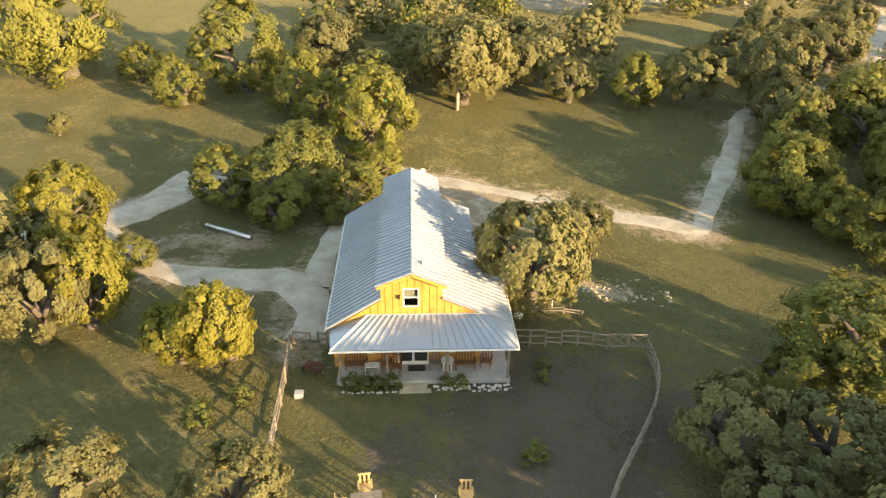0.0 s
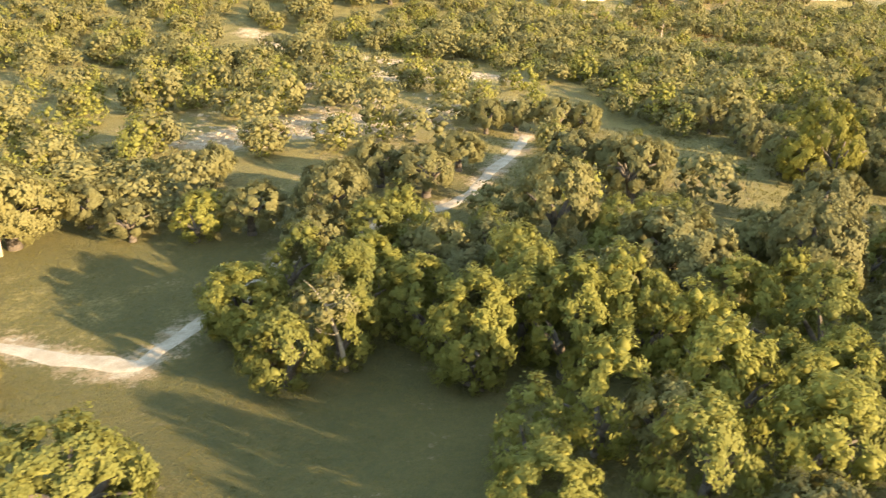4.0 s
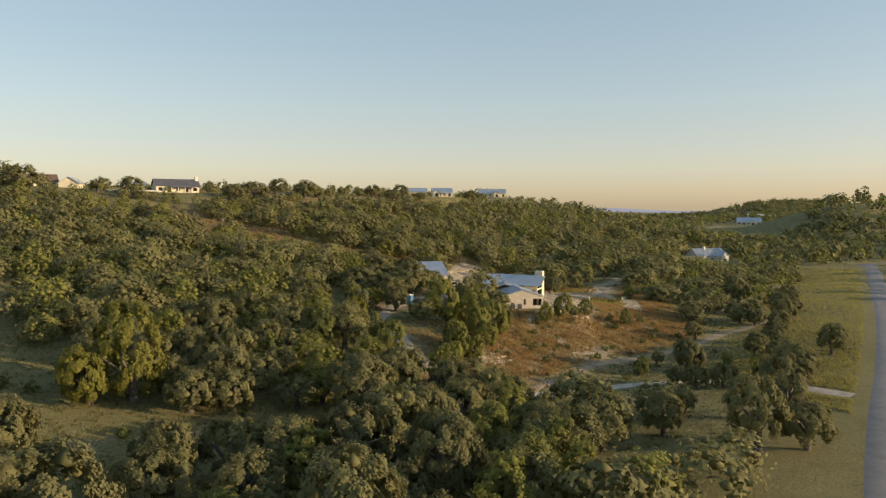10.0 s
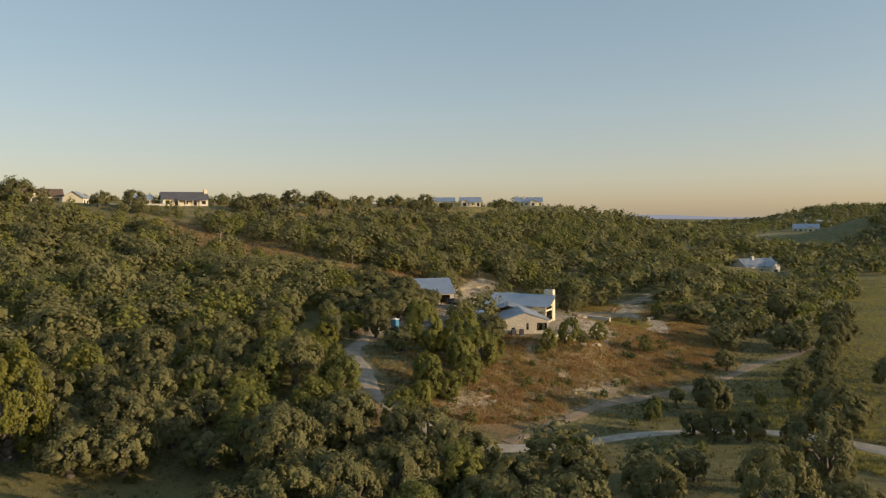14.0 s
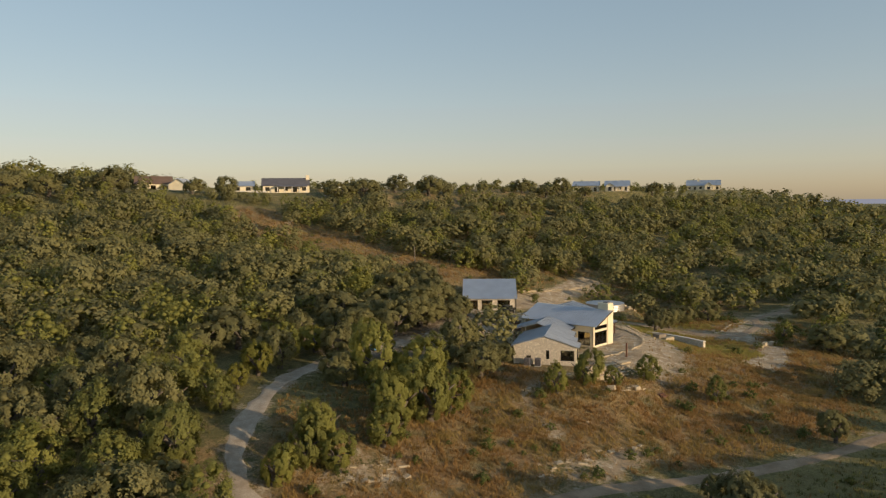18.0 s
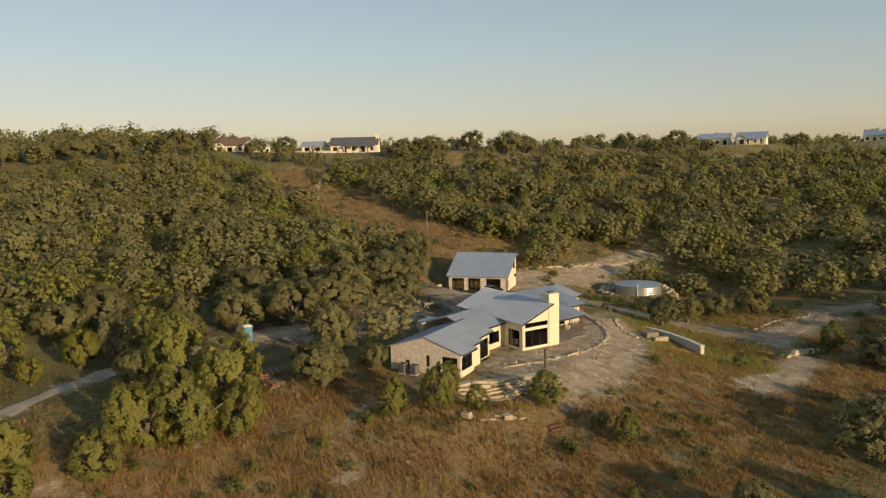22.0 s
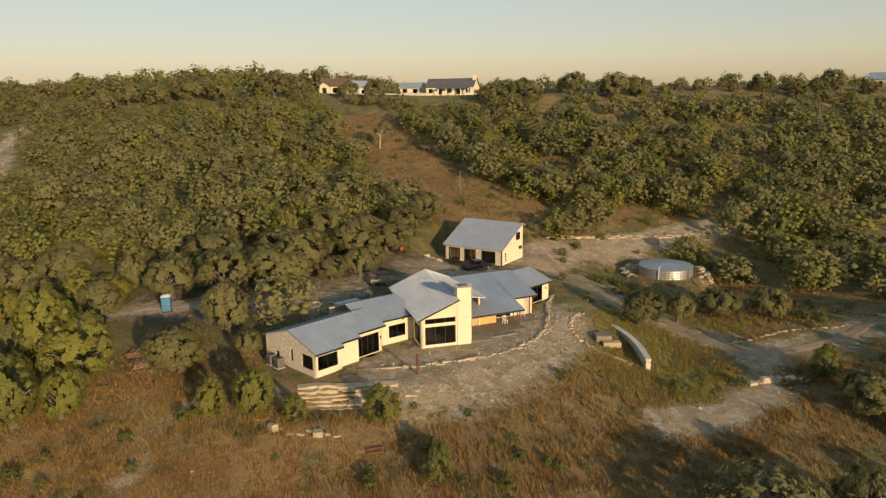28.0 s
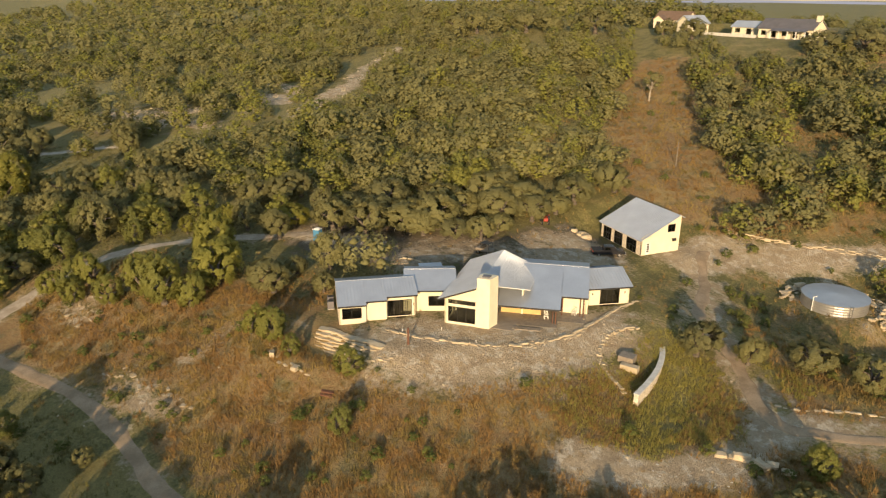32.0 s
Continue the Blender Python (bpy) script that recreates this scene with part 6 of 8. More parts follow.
# ---- houses along the ridge and beyond ----
def country_house(name, m, length, depth, eave, pitch, walls, roofing, label, bays=4, chimney=None, porch=False, wing=None):
    """A one-storey house with a gable roof along x; its front faces -y."""
    h = thing(name, m, label, "house", "houses on the hills")
    ridge = eave + pitch * depth / 2
    gap = length / bays
    holes = [(gap * k + gap * 0.28, gap * k + gap * 0.72, 0.3 if k % 2 else 0.9, 2.3) for k in range(bays)]
    bm = bmesh.new()
    wall(bm, m, length, eave, 0.2, holes)
    part("front_wall", bm, walls, h)
    bm = bmesh.new()
    box(bm, m, 0, length, depth - 0.2, depth, 0, eave)
    part("back_wall", bm, walls, h)
    for x in (0.0, length - 0.2):
        bm = bmesh.new()
        fan(bm, m @ Matrix.Translation((x + 0.2, 0, 0)) @ pose(0, 0, 0, 0, 0, 90), [(0.2, 0), (depth - 0.2, 0), (depth - 0.2, eave), (depth / 2, ridge - 0.1), (0.2, eave)], 0.0, 0.2)
        part("end_wall", bm, walls, h)
    for hole in holes:
        window(h, m, hole, 1)
    for s in (0, 1):
        y = -0.5 if s == 0 else depth + 0.5
        metal_roof(h, m, [(-0.5, y, eave - 0.5 * pitch), (length + 0.5, y, eave - 0.5 * pitch), (length + 0.5, depth / 2, ridge), (-0.5, depth / 2, ridge)], roofing, 0.6, 0.1)
    if chimney is not None:
        bm = bmesh.new()
        box(bm, m, chimney, chimney + 1.3, depth / 2 - 1.2, depth / 2 + 0.4, 0, ridge + 1.1)
        part("chimney", bm, walls, h)
    if porch:
        bm = bmesh.new()
        slab(bm, m, [(length * 0.3, -3.0, eave - 0.7), (length - 0.6, -3.0, eave - 0.7), (length - 0.6, -0.5, eave - 0.1), (length * 0.3, -0.5, eave - 0.1)], 0.12)
        part("porch_roof", bm, roofing, h)
        for k in range(5):
            x = length * 0.3 + 0.3 + k * (length * 0.7 - 1.2) / 4
            bm = bmesh.new()
            box(bm, m, x - 0.12, x + 0.12, -2.9, -2.66, -0.4, eave - 0.75)
            part("porch_post", bm, TRIM_WHITE, h)
        bm = bmesh.new()
        box(bm, m, length * 0.3, length - 0.6, -3.1, 0.0, -0.6, 0.02)
        part("porch_floor", bm, CONCRETE, h)
    if wing:
        w0, w1, fwd = wing
        wm = m @ Matrix.Translation((w0, -fwd, 0))
        top = eave + pitch * (w1 - w0) / 2
        bm = bmesh.new()
        fan(bm, wm, [(0, 0), (w1 - w0, 0), (w1 - w0, eave), ((w1 - w0) / 2, top), (0, eave)], 0.0, 0.2)
        box(bm, wm, 0, 0.2, 0.2, fwd, 0, eave)
        box(bm, wm, w1 - w0 - 0.2, w1 - w0, 0.2, fwd, 0, eave)
        wing_part = part("front_wing", bm, walls, h, "gabled front wing")
        bm = bmesh.new()
        box(bm, wm, (w1 - w0) * 0.3, (w1 - w0) * 0.7, -0.03, 0.0, 0.3, 2.3)
        part("window", bm, BLACK_FRAME, wing_part)
        for s in (0, 1):
            x = -0.4 if s == 0 else w1 - w0 + 0.4
            bm = bmesh.new()
            slab(bm, wm, [(x, -0.5, eave - 0.4 * pitch), (x, fwd + depth / 2, eave - 0.4 * pitch), ((w1 - w0) / 2, fwd + depth / 2, top), ((w1 - w0) / 2, -0.5, top)], 0.12)
            part("roof", bm, roofing, wing_part)
    return h


country_house("ridge_house", pose(137.5, 316.0, 32.6, 0, 0, 6), 17.5, 9.0, 3.2, 0.62, STUCCO, SLATE_ROOF, "cream ridge-top house with a long dark roof and chimney", 5, chimney=16.6, porch=True)
country_house("ridge_cottage", pose(125.5, 318.5, 32.8, 0, 0, 8), 8.0, 7.0, 2.9, 0.5, STUCCO, GALV, "small cream ridge-top outbuilding with a metal roof", 2)
country_house("ridge_cottage", pose(108.8, 317.5, 32.8, 0, 0, 80), 8.0, 7.4, 3.4, 0.66, STUCCO, GALV, "white gabled ridge-top cottage among trees", 2)
country_house("ridge_house", pose(88.5, 321.0, 33.8, 0, 0, 12), 13.0, 8.0, 3.2, 0.7, STUCCO, BROWN_ROOF, "cream ridge-top house under a brown gabled roof", 3, wing=(1.0, 5.2, 2.5))
country_house("ridge_house", pose(286.0, 398.0, 33.0, 0, 0, -22), 13.0, 9.0, 3.4, 0.5, STUCCO, GALV, "ridge-top house with a wide pale metal roof", 4)
country_house("ridge_house", pose(300.5, 390.0, 33.0, 0, 0, -22), 12.0, 9.0, 3.2, 0.55, STUCCO, GALV, "cream ridge-top house with a porch", 4, porch=True, wing=(0.5, 4.5, 2.0))
country_house("ridge_house", pose(404.0, 516.0, 35.0, 0, 0, -26), 22.0, 10.0, 3.6, 0.7, STUCCO, GALV, "distant cream ridge-top house with steep gables", 6, chimney=7.0, wing=(12.0, 17.0, 2.5))
country_house("valley_house", pose(424.0, 296.0, -4.5, 0, 0, -2), 22.0, 10.0, 4.2, 0.75, WHITE_STONE, GALV_LIGHT, "white stone valley house with pale metal gables", 5, chimney=8.0, wing=(13.0, 18.5, 5.0))
country_house("far_house", pose(797.0, 596.0, float(ground(806, 585)), 0, 0, -50), 26.0, 14.0, 3.6, 0.7, STUCCO, GALV, "far house with a broad pale blue metal roof", 5, wing=(14.0, 21.0, 4.0))
country_house("far_house", pose(955.0, 716.0, float(ground(970, 697)), 0, 0, -50), 38.0, 10.0, 3.6, 0.4, TRIM_WHITE, TRIM_WHITE, "far low white house on the hill", 6)
bm = bmesh.new()
for k in range(12):
    a, b = 108.0 + k * 2.6, 110.6 + k * 2.6
    box(bm, Matrix.Identity(4), a, b, 312.4, 312.8, float(ground(109, 312.6)) - 1.5, 33.6)
tagged(link("retaining_wall", bm, WHITE_STONE), "low pale stone retaining wall below the ridge houses", "wall")


def distance():
    """The plain and low hills on the skyline, kilometres away, as a glowing haze-coloured strip."""
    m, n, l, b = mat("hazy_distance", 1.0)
    # pale blue emission stands in for haze over the hills
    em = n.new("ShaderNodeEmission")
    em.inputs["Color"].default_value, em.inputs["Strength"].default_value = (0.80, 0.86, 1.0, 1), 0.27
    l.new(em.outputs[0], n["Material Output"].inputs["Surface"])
    v, f = [], []
    k = 160
    for i in range(k + 1):
        a = math.radians(-20 + 220 * i / k)
        top = 22 + 10 * math.sin(i * 0.11) + 6 * math.sin(i * 0.37 + 1) + 2 * math.sin(i * 0.9)
        for z in (-220.0, top):
            v.append((150 + 3900 * math.cos(a), 150 + 3900 * math.sin(a), z))
    for i in range(k):
        f.append((2 * i, 2 * i + 1, 2 * i + 3, 2 * i + 2))
    tagged(new("backdrop", quads_mesh("backdrop", v, f, m)), "backdrop strip of hills along the horizon in a glowing blue-grey haze colour", "backdrop", kind="structure")


distance()

# ---- shrubs, grass and loose stones ----
def shrub(x, y, r, k, leaf=None, label="low rounded green shrub in the dry grass", name="shrub"):
    key = ("s", k)
    if key not in MODELS:
        rg = np.random.default_rng(300 + k)
        v, q = crown_arrays(rg, 1.0, "j", 12, 4, 12, 0.12)
        v[:, 2] *= 0.75
        MODELS[key] = quads_mesh("shrub", v, q, SHRUB_LEAF, ())
    ob = new(name, MODELS[key])
    ob.matrix_world = Matrix.LocRotScale((x, y, float(ground(x, y)) - 0.1 * r), Euler((0, 0, x * 7.1)), (r, r, r))
    tagged(ob, label, "shrub", "shrubs in the grass")


rnd = random.Random(21)
for pts, spread, count in ((KNOLL_SLOPE, 11, 22), (TRACK_TANK, 14, 30), (HILL_STRIP, 7, 14), (LANE_EAST, 9, 20), (BARE_STRIP, 10, 16), (VALLEY_OPEN, 7, 14), (GLADE, 6, 12), (LANE, 10, 12), ([(243.0, 184.0), (252.0, 188.5), (262.0, 192.0)], 6, 30), ([(226.0, 186.0), (232.0, 192.0), (226.0, 200.0)], 4, 14)):
    for k in range(count):
        i = rnd.randrange(len(pts) - 1)
        f = rnd.random()
        x = pts[i][0] * (1 - f) + pts[i + 1][0] * f + rnd.uniform(-spread, spread)
        y = pts[i][1] * (1 - f) + pts[i + 1][1] * f + rnd.uniform(-spread, spread)
        house = bump(np.array(x), np.array(y), 212, 152, 24, 13, 70) > 0.37 or math.hypot(x - 236, y - 204.6) < 6.5
        if not house and math.hypot(x - 209, y - 186) > 9 and min(float(near_line(np.array(x), np.array(y), w)) for w in (LANE, LANE_EAST, TRACK_TANK, TRACK_BEND)) > 2.4:
            shrub(x, y, rnd.uniform(0.4, 1.05), rnd.randrange(4))
for x, y, r in ((-5.2, 33.05, 0.7), (-4.3, 33.05, 0.62), (-3.5, 33.15, 0.55), (-2.7, 33.15, 0.6), (0.3, 33.2, 0.5), (1.2, 33.25, 0.55), (-12.6, 29.5, 0.9), (4.6, 27.2, 0.8), (6.1, 34.0, 0.5), (6.2, 35.2, 0.5), (-10.8, 31.6, 0.7)):
    shrub(x, y, r, int(x * 3) % 4, label="small leafy green garden plant by the porch", name="garden_plant")
rnd = random.Random(77)
for k in range(46):
    f = rnd.random()
    x, y = 176 + 66 * f + rnd.uniform(-4, 4), 104 + 22 * f + rnd.uniform(-9, 12)
    if float(near_line(np.array(x), np.array(y), LANE_EAST)) > 2.2 and float(near_line(np.array(x), np.array(y), TRACK_BEND)) > 2.2:
        shrub(x, y, rnd.uniform(0.3, 0.75), rnd.randrange(4), label="scrubby olive brush in the dry grass", name="brush")
for x, y, r in ((96.5, 108.5, 1.0), (98.0, 106.0, 1.2), (99.5, 104.5, 1.0), (95.0, 111.0, 0.9), (100.5, 107.0, 1.0), (97.0, 103.0, 0.8)):
    shrub(x, y, r, int(x) % 4, label="bright green weeds in the meadow clearing", name="weeds")


def tufts(name, count, where, height, material, label, seed):
    """Bunches of grass blades, too many to count."""
    rg = np.random.default_rng(seed)
    x, y = where(rg, count)
    z = ground(x, y)
    n, blades = len(x), 9
    a = rg.uniform(0, 6.28, (n, blades))
    out = rg.uniform(0.03, 0.3, (n, blades))
    h = height * rg.uniform(0.55, 1.3, (n, 1)) * rg.uniform(0.75, 1.2, (n, blades))
    lean = rg.uniform(0.2, 0.6, (n, blades)) * h
    w = 0.02 + 0.04 * rg.uniform(size=(n, blades))
    ca, sa = np.cos(a), np.sin(a)
    bx, by = x[:, None] + ca * out, y[:, None] + sa * out
    p0 = np.stack([bx - sa * w, by + ca * w, np.broadcast_to(z[:, None] - 0.05, bx.shape)], -1)
    p1 = np.stack([bx + sa * w, by - ca * w, np.broadcast_to(z[:, None] - 0.05, bx.shape)], -1)
    p2 = np.stack([bx + ca * lean, by + sa * lean, z[:, None] + h], -1)
    v = np.stack([p0, p1, p2], 2).reshape(-1, 3)
    tone = np.repeat(rg.uniform(size=n), blades * 3)
    me = quads_mesh(name, v, np.arange(len(v)).reshape(-1, 3), material, (("tone", tone),))
    tagged(new(name, me), label, "grass", kind="stuff")


def by_cover(box_, pick):
    def where(rg, count):
        x, y = rg.uniform(box_[0], box_[1], count), rg.uniform(box_[2], box_[3], count)
        s, r, b = cover(x, y)
        patch = 0.55 + 0.45 * np.sin(x * 0.9 + 2 * np.sin(y * 0.31)) * np.sin(y * 0.8 + 1.7 * np.sin(x * 0.27))
        keep = rg.uniform(size=count) < pick(s, r, b) * np.clip(patch * 1.5, 0.06, 1)
        for way, w in ((LANE, 2.2), (LANE_EAST, 2.0), (TRACK_BEND, 2.0), (TRACK_TANK, 2.4), (DRIVE_NORTH, 2.0), (DRIVE_WEST, 2.6), (DRIVE_YARD, 2.2), (HIGHWAY, 5.0)):
            keep &= near_line(x, y, way) > w
        keep &= bump(x, y, 213, 153, 25, 11, 70) < 0.37
        return x[keep], y[keep]
    return where


tufts("dry_grass", 88000, by_cover((165, 272, 98, 188), lambda s, r, b: np.clip(r * 0.9 - b * 0.7, 0.02, 1)), 0.42, DRY_GRASS, "tall red-brown bunch grass over the knoll's slope", 1)
tufts("dry_grass", 22000, by_cover((130, 262, 185, 280), lambda s, r, b: np.clip(r - b * 0.5, 0.0, 1)), 0.6, DRY_GRASS, "dry brown bunch grass on the hill strips", 2)
tufts("lawn_grass", 26000, by_cover((-40, 60, 24, 100), lambda s, r, b: np.clip(0.7 - b, 0.0, 1)), 0.09, GREEN_GRASS, "short mown grass tufts on the lawn", 3)
tufts("slope_grass", 7000, by_cover((230, 250, 148, 180), lambda s, r, b: np.clip(0.75 - b, 0.0, 1)), 0.4, VERGE_GRASS, "yellow-green grass beside the curved wall", 8)
def verge(rg, count):
    """Places along the county road."""
    x = 205 + 235 * rg.uniform(size=count) ** 1.5
    y = 54 + (x - 205) * 0.655 + rg.uniform(-36, 40, count)
    d = near_line(x, y, HIGHWAY)
    keep = (d > 5.0) & (d < 24.0 + 10.0 * rg.uniform(size=count)) & (near_line(x, y, LANE) > 2.4) & (near_line(x, y, LANE_EAST) > 2.4)
    return x[keep], y[keep]


tufts("verge_grass", 30000, verge, 0.36, VERGE_GRASS, "tall yellow-green grass along the road verge", 12)
tufts("meadow_grass", 22000, by_cover((60, 260, 60, 135), lambda s, r, b: np.clip(0.8 - b - r, 0.0, 1)), 0.34, GREEN_GRASS, "rough green meadow grass in the valley", 4)


def loose_stones(name, count, box_, pick, size, seed, label):
    rg = np.random.default_rng(seed)
    x, y = rg.uniform(box_[0], box_[1], count), rg.uniform(box_[2], box_[3], count)
    s, r, b = cover(x, y)
    front = np.interp(y, [134.5, 146, 147.8, 151.5, 159.3, 168.5, 176], [207.9, 211.8, 214.8, 219.2, 224.4, 221.5, 223.5])
    keep = (rg.uniform(size=count) < pick(s, r, b)) & ((bump(x, y, 213, 153, 25, 11, 70) < 0.37) | ((x > front + 0.5) & (y > 134.5) & (y < 176)))
    x, y = x[keep], y[keep]
    z = ground(x, y)
    u = np.array([(-1, -1, -0.4), (1, -1, -0.4), (1, 1, -0.4), (-1, 1, -0.4), (-0.7, -0.7, 0.5), (0.7, -0.6, 0.55), (0.65, 0.7, 0.45), (-0.7, 0.65, 0.5)])
    f = np.array([(0, 1, 5, 4), (1, 2, 6, 5), (2, 3, 7, 6), (3, 0, 4, 7), (4, 5, 6, 7)])
    n = len(x)
    k = size * rg.uniform(0.35, 1.0, (n, 1, 1)) ** 2 * rg.uniform(0.6, 1.4, (n, 1, 3))
    v = u[None] * rg.uniform(0.7, 1.2, (n, 8, 3)) * k
    a = rg.uniform(0, 6.28, n)
    v = np.stack([v[..., 0] * np.cos(a)[:, None] - v[..., 1] * np.sin(a)[:, None], v[..., 0] * np.sin(a)[:, None] + v[..., 1] * np.cos(a)[:, None], v[..., 2]], -1)
    v = v + np.stack([x, y, z], -1)[:, None]
    q = (f[None] + 8 * np.arange(n)[:, None, None]).reshape(-1, 4)
    tagged(new(name, quads_mesh(name, v.reshape(-1, 3), q, LIMESTONE)), label, "stones", kind="stuff")


loose_stones("loose_stones", 5000, (165, 265, 98, 240), lambda s, r, b: np.clip(b * 0.45 - 0.12, 0.012, 0.4), 0.25, 5, "loose pale limestone rocks strewn over the knoll")
loose_stones("loose_stones", 7000, (-10, 110, 125, 245), lambda s, r, b: np.clip(b * 0.9 - 0.1, 0.0, 0.8), 0.5, 6, "pale limestone outcrop rocks on the bare hillside")
loose_stones("loose_stones", 1500, (206, 230, 134, 176), lambda s, r, b: np.clip(b * 0.9 - 0.3, 0.0, 0.6), 0.17, 9, "flat pale limestone pieces strewn over the terrace")
loose_stones("loose_stones", 420, (7, 17, 43.5, 48), lambda s, r, b: np.clip(b + 0.12, 0.0, 0.8), 0.16, 10, "pale stones lying in the trodden grass beside the oak")

# ---- stones and walls ----
def stone_mesh(seed, sx, sy, sz, material, name="stone"):
    """A rough block with knocked-off corners."""
    rnd = random.Random(seed)
    bm = bmesh.new()
    box(bm, Matrix.Identity(4), -sx, sx, -sy, sy, 0, sz)
    bmesh.ops.bevel(bm, geom=bm.edges[:], offset=min(sx, sy, sz) * 0.28, segments=1, affect="EDGES")
    for v in bm.verts:
        v.co += Vector([rnd.uniform(-1, 1) * min(sx, sy, sz) * 0.22 for _ in range(3)])
    me = bpy.data.meshes.new(name)
    bm.normal_update()
    bm.to_mesh(me)
    bm.free()
    me.materials.append(material)
    return me


SLABS = [stone_mesh(k, 0.28 + 0.12 * (k % 3), 0.14 + 0.06 * (k % 2), 0.15 + 0.06 * (k % 3), LIMESTONE) for k in range(8)]
COBBLES = [stone_mesh(20 + k, 0.085 + 0.02 * (k % 3), 0.075, 0.12 + 0.02 * (k % 2), WHITE_STONE) for k in range(5)]
BOULDERS = [stone_mesh(40 + k, 0.5 + 0.15 * (k % 3), 0.4 + 0.1 * (k % 2), 0.4 + 0.15 * (k % 3), LIMESTONE) for k in range(5)]


def stone_row(name, pts, meshes, step, label, rows=1, lift=0.0, seed=1, jitter=0.12, parent=None, category="stone wall", batter=0.12):
    """Stones laid end to end along a line, in one or more courses."""
    rnd = random.Random(seed)
    line = smooth_line(pts, step)
    t = parent or thing(name, pose(pts[0][0], pts[0][1], float(ground(*pts[0]))), label, category)
    for row in range(rows):
        for i, p in enumerate(line[:-1]):
            d = line[i + 1] - p
            side = Vector((d.y, -d.x, 0)).normalized()
            c = p + d * rnd.uniform(0.3, 0.7) + side * (rnd.uniform(-jitter, jitter) - row * batter)
            ob = new("stone", rnd.choice(meshes))
            k = rnd.uniform(0.62, 1.25)
            ob.matrix_world = Matrix.LocRotScale((c.x, c.y, float(ground(c.x, c.y)) - 0.08 + lift + row * 0.19), Euler((rnd.uniform(-0.11, 0.11), rnd.uniform(-0.11, 0.11), math.atan2(d.y, d.x) + rnd.uniform(-0.28, 0.28))), (k, rnd.uniform(0.75, 1.3), rnd.uniform(0.6, 1.15)))
            mw = ob.matrix_world.copy()
            ob.parent = t
            ob.matrix_parent_inverse = t.matrix_world.inverted()
            ob.matrix_world = mw
    return t


stone_row("terrace_edging", [(212.2, 139.5), (214.8, 141.0), (217.6, 143.3), (220.5, 145.7), (223.1, 148.4), (225.0, 151.5), (226.0, 155.0), (226.4, 160.0), (225.6, 164.7), (224.6, 168.0), (223.8, 171.0), (223.0, 176.0)], SLABS, 0.62, "curved double row of pale limestone terrace edging", 2, seed=3, jitter=0.14, lift=-0.12, batter=0.35)
stone_row("terrace_wall", [(211.8, 133.0), (214.5, 134.0), (217.6, 135.8), (220.0, 138.2), (222.4, 141.0), (225.5, 144.5), (228.4, 148.1), (230.5, 152.5)], SLABS + COBBLES, 0.62, "broken line of rough limestone rocks below the terrace", 1, seed=4, jitter=0.6, lift=-0.12)
stone_row("fire_ring", [(228.6, 170.0), (227.9, 166.5), (228.8, 163.2), (231.2, 160.4), (234.2, 159.4), (237.4, 158.9)], SLABS, 0.62, "ring of pale limestone blocks round the fire pit", 2, seed=5, jitter=0.25, lift=-0.06)
stone_row("tank_ring", [(231.0, 200.4), (229.6, 203.0), (229.7, 206.2), (231.4, 209.4), (234.2, 211.0), (237.4, 211.1), (240.4, 209.6), (242.4, 207.0), (243.0, 204.0)], SLABS + BOULDERS[:2], 0.42, "curved bank of limestone rocks round the water tank", 3, seed=6, jitter=0.8, batter=0.3)
stone_row("track_edging", [(247.5, 171.5), (251.0, 173.5), (254.5, 177.5), (258.0, 181.0), (262.0, 184.0), (263.5, 187.5)], SLABS, 1.0, "row of limestone blocks along the track", 1, seed=7)
stone_row("ledge_row", [(212.6, 208.5), (219.0, 213.6), (225.6, 219.1), (231.0, 223.2), (236.5, 227.0), (241.0, 230.0)], SLABS, 0.8, "low pale limestone ledge along the bare strip", 2, seed=8, jitter=0.35, batter=0.3)
stone_row("rock_border", [(-5.6, 32.55), (-3.2, 32.65), (-2.3, 32.7)], COBBLES, 0.25, "white rock border of the porch flower bed", 1, seed=9, jitter=0.1, category="rock border")
stone_row("rock_border", [(-0.4, 32.75), (1.6, 32.9), (3.6, 33.0), (4.1, 33.3)], COBBLES, 0.25, "white rock border of the porch flower bed", 2, seed=10, jitter=0.13, category="rock border")
stone_row("yard_stones", [(194.6, 151.0), (195.6, 152.5), (197.2, 153.4), (199.1, 154.1), (200.3, 155.3)], SLABS, 0.8, "kerb of pale stones in the yard behind the house", 1, seed=11)
stone_row("rock_pile", [(196.8, 186.0), (198.0, 187.2), (198.6, 188.6), (197.4, 189.4), (196.4, 188.2)], BOULDERS, 0.8, "heap of pale limestone rocks beside the garage", 2, seed=12, category="rock pile")
stone_row("slope_rocks", [(250.5, 159.0), (252.5, 161.0), (255.0, 161.5), (257.0, 163.0)], BOULDERS, 0.9, "strewn limestone rocks beside the low track", 1, seed=13, jitter=0.8, category="rocks")


